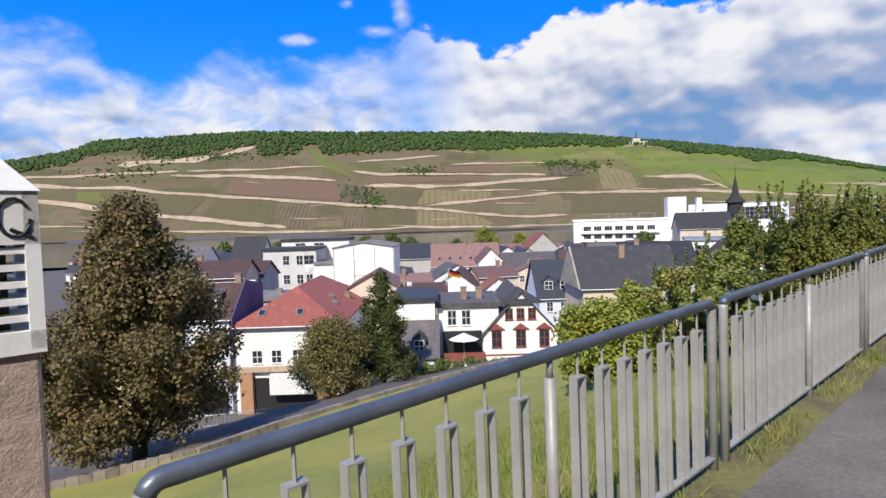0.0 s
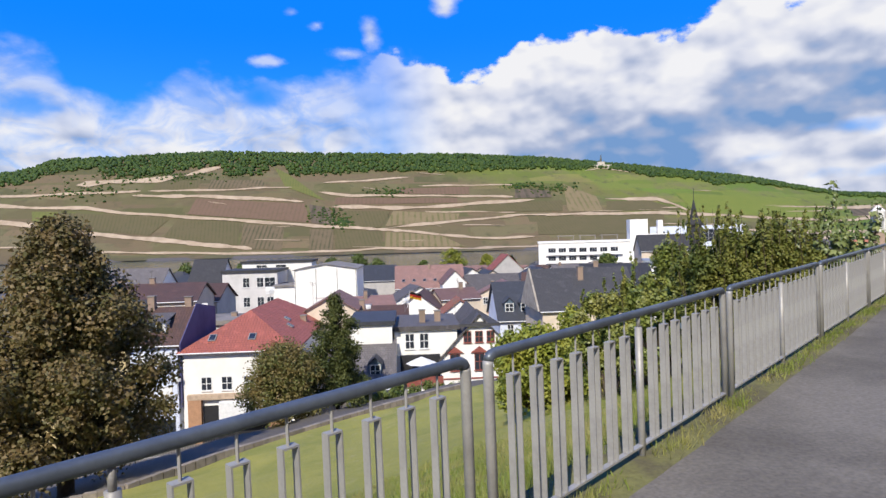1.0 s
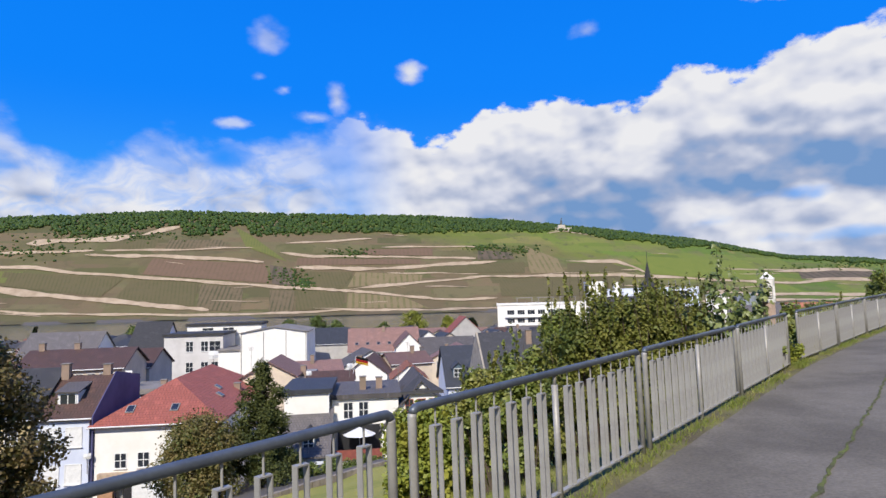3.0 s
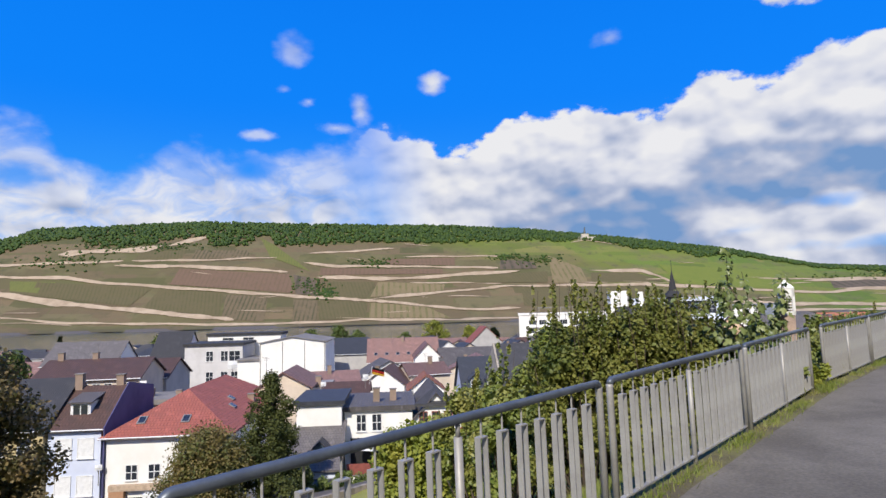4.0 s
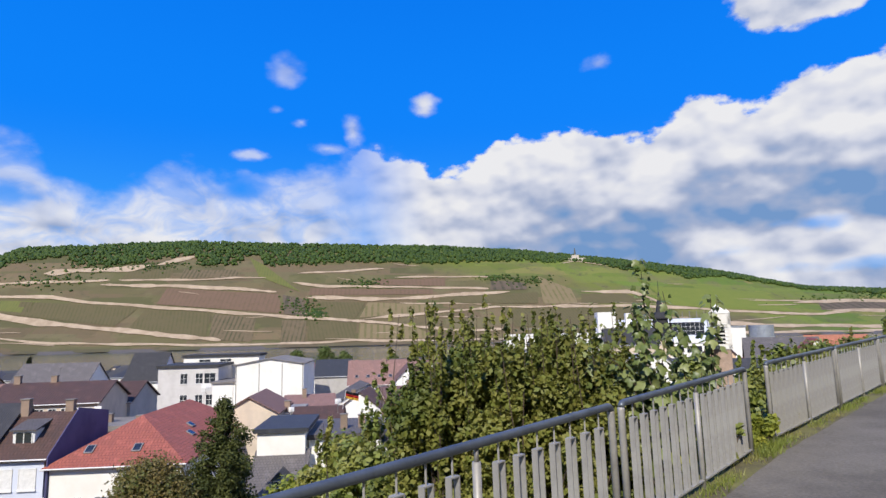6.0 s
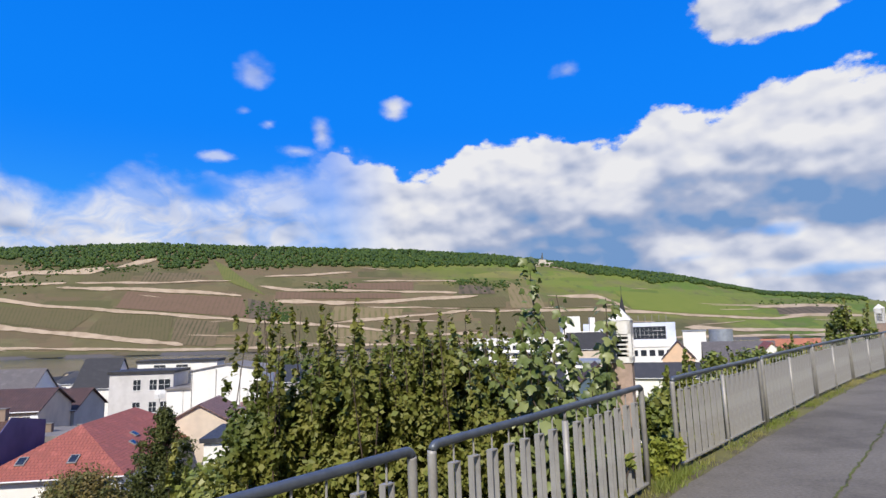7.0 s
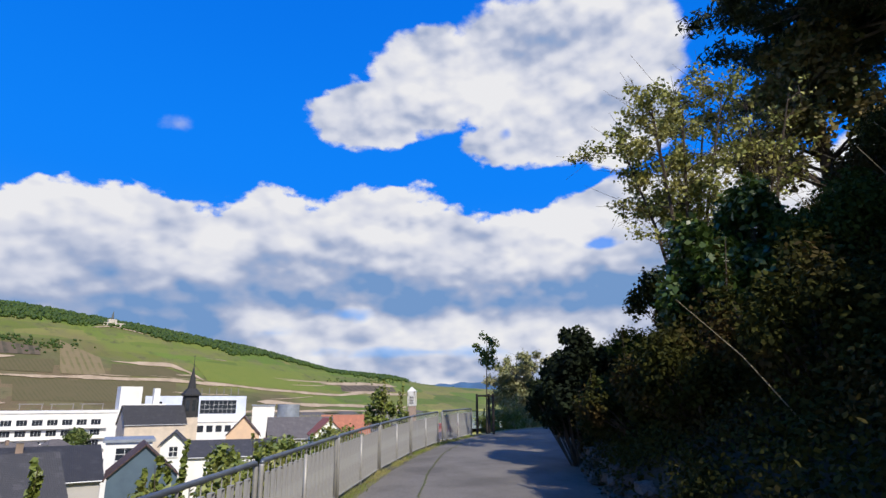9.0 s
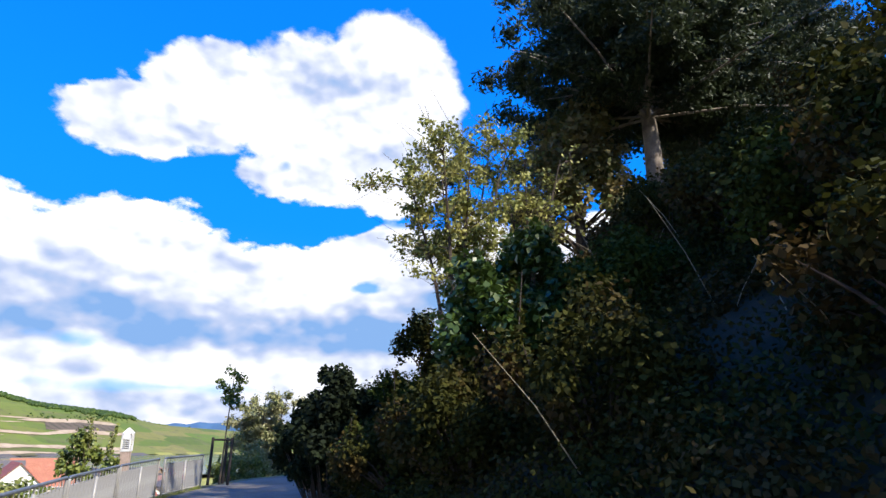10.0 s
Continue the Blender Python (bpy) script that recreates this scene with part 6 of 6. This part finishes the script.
# slate house with dormers, bare gable house
for ob_ in [o for o in bpy.data.objects if o.get("label") == "house with a blue-grey slate roof and pointed dormers"]:
    for x in (1.6, 3.9, 6.6):
        dormer(ob_, x, 1.2, 9.6, 1.5, 1.5, 3, R_blue, R_blue)
    for x in (1.5, 3.5, 5.5, 7.5):
        window(ob_, x, -0.02, 7.4, 0.8, 1.3)
for ob_ in [o for o in bpy.data.objects if o.get("label") == "old house with a patched slate roof and bare gable"]:
    bm = prism([(-0.2, 10.2), (11.2, 10.2), (5.5, 15.3)], -0.6, -0.37)
    part("gable_wall", bm, mat("bare_plaster", (0.4, 0.35, 0.28), (0.25, 0.22, 0.18), 0.95, scale=0.8, fine_scale=8, bump=0.4, fine_amount=0.3), ob_, "bare patched plaster gable")

# low house with dormer
lowh = house("house", -6.4, 58.4, 4.0, 3.4, -18.5, -14.0, -13.6, "flat", M_paleblue, R_grey, "small pale blue shop front under a tiled roof", wins=((-16, 1.6, 1.2, (1.0, 2.8)),))
dormer(lowh, 2.2, 2.6, 5.9, 1.3, 1.6, 2.0, R_grey, R_slate)

# white modern block by the river
wb = thing("hotel_building", (54, 246, -19), "large white modern block with bands of windows", "building", turn=-12)
part("wall", boxed(0, 0, -2, 40, 16, 17.6), M_white, wb)
part("parapet", boxed(-0.3, -0.3, 17.6, 40.3, 16.3, 18.4), M_white, wb)
for r, z in enumerate((14.6, 11.2, 7.8)):
    part("balcony", boxed(3, -1.3, z - 2.0, 34, -0.02, z - 1.75), M_white, wb)
    for k in range(7):
        window(wb, 5.5 + 4.2 * k, -0.02, z, 2.9, 1.8, bars=(2, 0), sill=False)
for k in range(3):
    part("roof_canopy", boxed(8 + 9 * k, 4, 20.4, 15 + 9 * k, 9, 20.7), M_concrete, wb)
    for x in (8.3, 14.5):
        part("canopy_post", boxed(x + 9 * k, 4.2, 18.4, x + 0.3 + 9 * k, 4.5, 20.4), M_concrete, wb)
part("tower", boxed(37, -1, -2, 44, 8, 26.5), M_white, wb)
part("wing", boxed(44, -2, -2, 52, 12, 20.5), M_white, wb)
part("chimney_shaft", boxed(48.5, 2, 20.5, 50.5, 5, 26), M_white, wb)
for z in (15.5, 11):
    window(wb, 41.5, -1.02, z, 2.6, 2.2, bars=(1, 1), sill=False)
part("terrace_rail", boxed(38, -6, 10.5, 48, -5.8, 12.2), M_teal, wb, "teal glass terrace rail")
part("terrace_block", boxed(38, -6, -2, 50, -1.01, 10.4), M_white, wb)
wc = thing("office_building", (104, 251, -19), "white and pale blue block with a large glazed grid", "building", turn=-25)
part("wall", boxed(0, 0, -2, 37, 14, 23.4), M_paleblue, wc)
part("lower_wing", boxed(8, -8, -2, 37, -0.01, 13.6), M_white, wc)
part("lower_parapet", boxed(7.7, -8.3, 13.6, 37.3, 0, 14.2), M_white, wc)
for k in range(8):
    window(wc, 10.5 + 3.3 * k, -8.02, 11.2, 2.2, 2.4, bars=(0, 0), sill=False)
window(wc, 26.5, -0.02, 19.2, 13.5, 5.2, bars=(7, 2), sill=False)
window(wc, 4.2, -0.02, 19.0, 3.6, 4.6, bars=(2, 2), sill=False)
window(wc, 16.2, -0.02, 19.4, 2.2, 2.2, bars=(1, 1), sill=False)
for k in range(6):
    part("roof_mast", tube(bmesh.new(), [(20 + 2.8 * k, 5, 23.4), (20 + 2.8 * k, 5, 26.5)], 0.12, 5), M_concrete, wc)

# church
ch = thing("church", (90.4, 188.4, -19), "small church with a dark slate spire and lantern", "church", turn=-20)
part("tower", boxed(0, 0, -1, 4.6, 4.6, 16.6), M_cream, ch)
bm = bmesh.new()
bmesh.ops.create_cone(bm, segments=8, radius1=2.5, radius2=2.3, depth=6.4, cap_ends=True, matrix=Matrix.Translation((2.3, 2.3, 19.8)))
part("lantern", bm, R_slate, ch, "dark slate-clad lantern")
for k in range(8):
    a = math.pi / 8 + k * math.pi / 4
    o = part("louvre_opening", boxed(-0.5, -0.05, -1.6, 0.5, 0.05, 1.6), M_pane, ch)
    o.matrix_basis = pose(2.3 + 2.26 * math.cos(a), 2.3 + 2.26 * math.sin(a), 20, 0, 0, math.degrees(a) + 90)
bm = bmesh.new()
tube(bm, [(2.3, 2.3, 22.9), (2.3, 2.3, 23.4)], 3.0, 8, 2.9)
tube(bm, [(2.3, 2.3, 23.3), (2.3, 2.3, 25.0)], 2.9, 8, 1.5)
tube(bm, [(2.3, 2.3, 24.9), (2.3, 2.3, 31.8)], 1.3, 8, 0.06)
part("spire", bm, R_slate, ch, "pointed slate spire")
part("finial", tube(bmesh.new(), [(2.3, 2.3, 31), (2.3, 2.3, 35)], 0.08, 5), M_black, ch)
house("church_nave", 74, 186, 16, 10, -19, -3.8, 1.2, "gable_x", M_cream, R_slate, "church nave with a dark slate roof", turn=-8, cat="church")

# houses toward the bend
house("house", 78.9, 139.5, 7.2, 16, -19, -5.2, -1.2, "gable_y", M_peach, R_brown, "peach gabled house with brown roof", turn=-30)
house("house", 87, 135, 15, 12, -19, -6.2, -1.6, "gable_x", M_grey, R_grey, "house with a grey-brown roof", turn=-30)
house("house", 109.8, 146, 13, 14, -19, -7.4, -1.6, "gable_x", M_cream, R_orange, "house with a bright red tile roof", turn=-38)
house("house", 84.5, 114, 6.5, 12, -19, -4.6, -1.4, "gable_y", M_white, R_red, "white gabled house with reddish roof", turn=-30)
house("house", 56, 109, 15, 9, -19, -6.8, -4.4, "gable_x", M_white, R_slate, "long low house with a dark roof", turn=-28)
house("house", 24.5, 83, 9.5, 12, -19, -6.0, -2.8, "gable_x", M_grey, R_slate, "house with a dark patched roof and ridge", turn=-12, chim=((2, 5, 1.0),))
house("house", 34.2, 80.5, 7, 10, -19, -5.8, -2.6, "gable_y", M_slateblue, R_brown, "house with a slate-blue gable and brown roof", turn=-20)
house("house", 41.2, 102.5, 6.0, 9, -19, -3.6, -3.2, "flat", M_white, R_flat, "white house with a flat roof and teal balcony", turn=-20, wins=((-5.2, 1.6, 2.2, (2.5,)),))
house("house", 44, 91, 3.2, 9, -19, -3.4, -1.9, "gable_y", M_white, R_slate, "small white gabled house", turn=-25, wins=((-4.4, 1.2, 1.0, (1.6,)),))
house("hall", 145, 243, 9, 12, -19, 0.4, 0.9, "flat", M_white, R_flat, "white flat-roofed industrial hall by the river", turn=-32, cat="building")
sl = thing("silo", (158, 236, -19), "round steel tank near the river", "tank")
bm = bmesh.new()
bmesh.ops.create_cone(bm, segments=28, radius1=4.6, radius2=4.6, depth=20, cap_ends=True, matrix=Matrix.Translation((0, 0, 10)))
part("shell", bm, R_flat, sl, smooth=False)

# dense roofs of the old town
rngt = np.random.default_rng(44)
walls_ = [M_white, M_cream, M_grey, M_white, M_brick]
roofs_ = [(R_brown, "brown"), (R_grey, "grey"), (R_pale, "faded red"), (R_slate, "slate"), (R_red, "red"), (R_blue, "blue-grey")]
taken = [(o.location.x, o.location.y) for o in bpy.data.objects if o.get("group") == "town houses"]
for yy in (112, 128, 150, 178, 190, 212, 236, 262, 290, 325, 360):
    for xx in np.arange(-0.62 * yy, 1.1 * yy, 15.0):
        x, y = xx + rngt.normal() * 2, yy + rngt.normal() * 2
        s_, q_ = along(np.array([x]), np.array([y]))
        if q_[0] < 52 or any(abs(x - a) < 13 and abs(y - b) < 13 for a, b in taken) or (50 < x < 160 and 180 < y < 270) or (-60 < x < -6 and 100 < y < 141):
            continue
        g = gz(x, y)
        w, d = rngt.uniform(9, 14), rngt.uniform(8, 11)
        hgt = rngt.uniform(6.5, 9.5)
        eave = min(g + hgt, 1.5 - y * 0.052 - rngt.uniform(0.5, 2.5))
        rm, rn = roofs_[rngt.integers(0, 6)]
        kind = ("gable_x", "gable_y", "gable_x", "hip_x")[rngt.integers(0, 4)]
        house("house", x, y, w, d, g, eave, eave + rngt.uniform(2.2, 4.0), kind, walls_[rngt.integers(0, 5)], rm, "old town house with a %s tiled roof" % rn, turn=rngt.normal() * 14,
              wins=((eave - 1.4, 1.3, 0.9, tuple(np.linspace(1.8, w - 1.8, 3))),), chim=((w * 0.3, d * 0.45, 1.0),) if rngt.random() < 0.6 else ())

# trees along the river and in yards
for i, (x, y, h, w, m_) in enumerate(((31, 418, 17, 22, L_yellow), (54, 416, 13, 14, L_yellow), (-36, 418, 15, 20, L_green), (-52, 400, 13, 18, L_green), (-22, 410, 11, 18, L_green), (10, 425, 9, 14, L_green), (72, 420, 11, 11, L_dark), (-110, 400, 12, 16, L_green),
                                      (-140, 380, 12, 18, L_green), (100, 415, 11, 16, L_green), (150, 400, 11, 16, L_green), (210, 380, 12, 16, L_green))):
    tree("tree", x, y, h, w, 1, m_, "broad riverside tree at the edge of town", 3000, 1.1, 200 + i, 30, z=-22.4)
tree("tree", 62.5, 186, 15.5, 12, 2, L_green, "round green tree before the white block", 6000, 0.7, 220, 30)
tree("tree", 52, 170, 12, 9, 2, L_green, "green yard tree before the white block", 4000, 0.6, 222, 26)
tree("tree", -77, 153.5, 19, 5, 1, L_dark, "dark columnar cypress in the town", 3500, 0.6, 221, 30, "cone")
tree("tree", -47.5, 86, 17, 9, 3, L_green, "leafy green tree among the old roofs", 9000, 0.4, 224, 40)
tree("tree", -40, 74, 9, 8, 1, L_green, "green yard tree among the houses", 5000, 0.4, 223, 26)

# ---- edge of the lawn ----
for i, (x, y, t_, wd) in enumerate(((1.4, 59.5, -12.7, 3.4), (4.2, 59.2, -12.9, 3.2), (7.2, 58.6, -12.8, 3.2), (-2, 58.5, -12.4, 3.6), (-4.5, 56, -11.6, 3.8), (10, 57.5, -12.4, 3.4), (13, 56, -12, 3.6))):
    bush(x, y, t_, wd, L_green, "clipped garden hedge below the lawn", 3000, 0.2, 240 + i, 0, 20, "hedge", "hedge", base=-14.6)


def low_wall():
    """The stone edging that bounds the lawn toward the lower street."""
    pts_ = [(-40, 22.6), (-20.9, 28.3), (-14.5, 30.2), (-11.6, 34.4), (-7.3, 38.7), (-1.1, 44.9), (4, 50)]
    bm = bmesh.new()
    for (xa, ya), (xb, yb) in zip(pts_, pts_[1:]):
        n = int(math.dist((xa, ya), (xb, yb)) / 0.6)
        for k in range(n):
            f0 = k / n
            x, y = xa + (xb - xa) * f0, ya + (yb - ya) * f0
            z = gz(x, y)
            m = Matrix.Translation((x, y, z + 0.1)) @ Matrix.Rotation(math.atan2(yb - ya, xb - xa), 4, "Z") @ Matrix.Diagonal((0.58, 0.3, 0.5, 1))
            bmesh.ops.create_cube(bm, size=1, matrix=m)
    return tagged(part("garden_wall", bm, mat("wall_stone", (0.24, 0.2, 0.16), (0.16, 0.14, 0.11), 0.95, scale=2, fine_scale=20, bump=0.5, each=0.25)), "low stone edging along the lawn", "wall", kind="structure")


low_wall()

# ---- small things of the town ----
def dish(x, y, z, r, turn):
    e = thing("satellite_dish", (x, y, z), "pale round satellite dish on a roof bracket", "satellite dish", "satellite dishes", turn)
    bm = bmesh.new()
    bmesh.ops.create_uvsphere(bm, u_segments=16, v_segments=10, radius=r * 1.6)
    bmesh.ops.delete(bm, geom=[v for v in bm.verts if v.co.y > -r * 1.25], context="VERTS")
    for v in bm.verts:
        v.co.y += r * 1.4
    bmesh.ops.solidify(bm, geom=list(bm.faces), thickness=0.04)
    part("bowl", bm, M_frame, e)
    part("mast", tube(bmesh.new(), [(0, 0.1, -1.6), (0, 0.05, 0)], 0.04, 6), M_concrete, e)
    part("arm", tube(bmesh.new(), [(0, 0, -r), (0, -r * 1.1, -0.05)], 0.02, 5), M_concrete, e)


for a in ((-1.2, 88, -7.4, 0.7, 20), (-6.0, 79.2, -7.2, 0.55, 10), (-24.8, 72, -5.6, 0.6, 0), (-31, 132, -8.6, 1.6, 10), (-23.6, 59.9, -11.6, 0.5, 15), (30, 100, -6.4, 0.6, 10)):
    dish(*a)


def flag(x, y, z):
    e = thing("flag", (x, y, z), "black, red and gold flag hanging from a slanting pole", "flag")
    part("pole", tube(bmesh.new(), [(0, 0, -1.5), (0.6, -0.4, 1.6)], 0.04, 6), M_frame, e)
    for k, c in enumerate(((0.01, 0.01, 0.01), (0.45, 0.02, 0.015), (0.7, 0.42, 0.03))):
        bm = bmesh.new()
        cols = []
        for i in range(7):
            cols.append([bm.verts.new((0.55 + 0.3 * i, -0.4 + 0.06 * math.sin(i * 1.4), 1.5 - 0.08 * i - 0.34 * (k + d))) for d in (0, 1)])
        for p, q in zip(cols, cols[1:]):
            bm.faces.new((p[0], q[0], q[1], p[1]))
        bmesh.ops.solidify(bm, geom=list(bm.faces), thickness=0.015)
        part("stripe", bm, mat("flag_cloth_" + "abc"[k], c, None, 0.8, bump=0), e)


flag(-1.0, 93, -8.0)


def street_railing():
    e = thing("street_railing", (-27, 46.2, gz(-22, 47.6)), "low grey metal railing along the lower street", "railing", turn=18)
    M = M_steel
    part("rail", tube(bmesh.new(), [(0, 0, 1.0), (11, 0, 1.0)], 0.04, 6), M, e)
    part("rail", tube(bmesh.new(), [(0, 0, 0.15), (11, 0, 0.15)], 0.03, 6), M, e)
    bm = tube(bmesh.new(), [(0, 0, -1.5), (0, 0, 1.0)], 0.02, 5)
    first = part("picket", bm, M, e)
    for k in range(1, 56):
        o = new("picket", first.data)
        o.parent = e
        o.location.x = 0.2 * k


street_railing()


def aerial(x, y, z, h):
    e = thing("roof_aerial", (x, y, z), "thin metal television aerial on a roof", "aerial", "roof aerials")
    part("mast", tube(bmesh.new(), [(0, 0, -1), (0, 0, h)], 0.03, 5), M_concrete, e)
    for k in range(4):
        part("rod", tube(bmesh.new(), [(-0.5 + 0.08 * k, 0, h - 0.15 * k), (0.5 - 0.08 * k, 0, h - 0.15 * k)], 0.015, 4), M_concrete, e)


# roof windows and rows of small openings on the long roofs
pale = [o for o in bpy.data.objects if o.get("label") == "long house with a pale red tile roof"][0]
for k in range(6):
    skylight(pale, 2 + 2.8 * k, 2.2, 10.0 + 5.6 * 2.2 / 7, 38, 0.9, 1.0)
for k in range(5):
    window(pale, 2 + 3.4 * k, -0.02, 8.4, 1.0, 1.3, bars=(1, 0))

for a in ((-20, 150, -4, 3), (-14, 84, -6, 2), (5, 72, -8, 2.2), (-41, 96, -4.5, 2.4), (8, 104, -8, 2.5), (2, 161, -5.8, 3), (20, 90, -6, 2)):
    aerial(*a)
hallw = [o for o in bpy.data.objects if o.get("label") == "white blank-walled hall with a low gable"][0]
for x in (0.15, 5.0, 9.9, 14.3):
    part("downpipe", tube(bmesh.new(), [(x, -0.06, 0), (x, -0.06, 16.5)], 0.07, 6), M_concrete, hallw, "grey downpipe")
part("faded_lettering", boxed(4.6, -0.02, 9.4, 8.6, 0.01, 9.75), mat("faded_paint", (0.62, 0.55, 0.5), None, 0.9, bump=0), hallw, "faded unreadable line of lettering")
part("faded_lettering", boxed(11.0, -0.02, 9.4, 13.0, 0.01, 9.75), mat("faded_paint", (0.62, 0.55, 0.5)), hallw)

# ---- graffiti on the first pillar ----
def graffiti():
    bm = bmesh.new()
    for cx, sweep in ((-0.05, 5.2), (0.06, 5.6)):
        pts_ = [(cx + 0.035 * math.cos(t), -0.1165, 0.05 * math.sin(t)) for t in np.linspace(0.6, 0.6 + sweep, 14)]
        tube(bm, pts_, 0.005, 5)
    tube(bm, [(-0.085, -0.1165, 0.06), (-0.09, -0.1165, -0.06)], 0.005, 5)
    tube(bm, [(0.05, -0.1165, -0.03), (0.1, -0.1165, -0.055)], 0.005, 5)
    o = part("graffiti", bm, M_black, p1, "black sprayed scrawl")
    o.location.z = top1 - 0.07


graffiti()
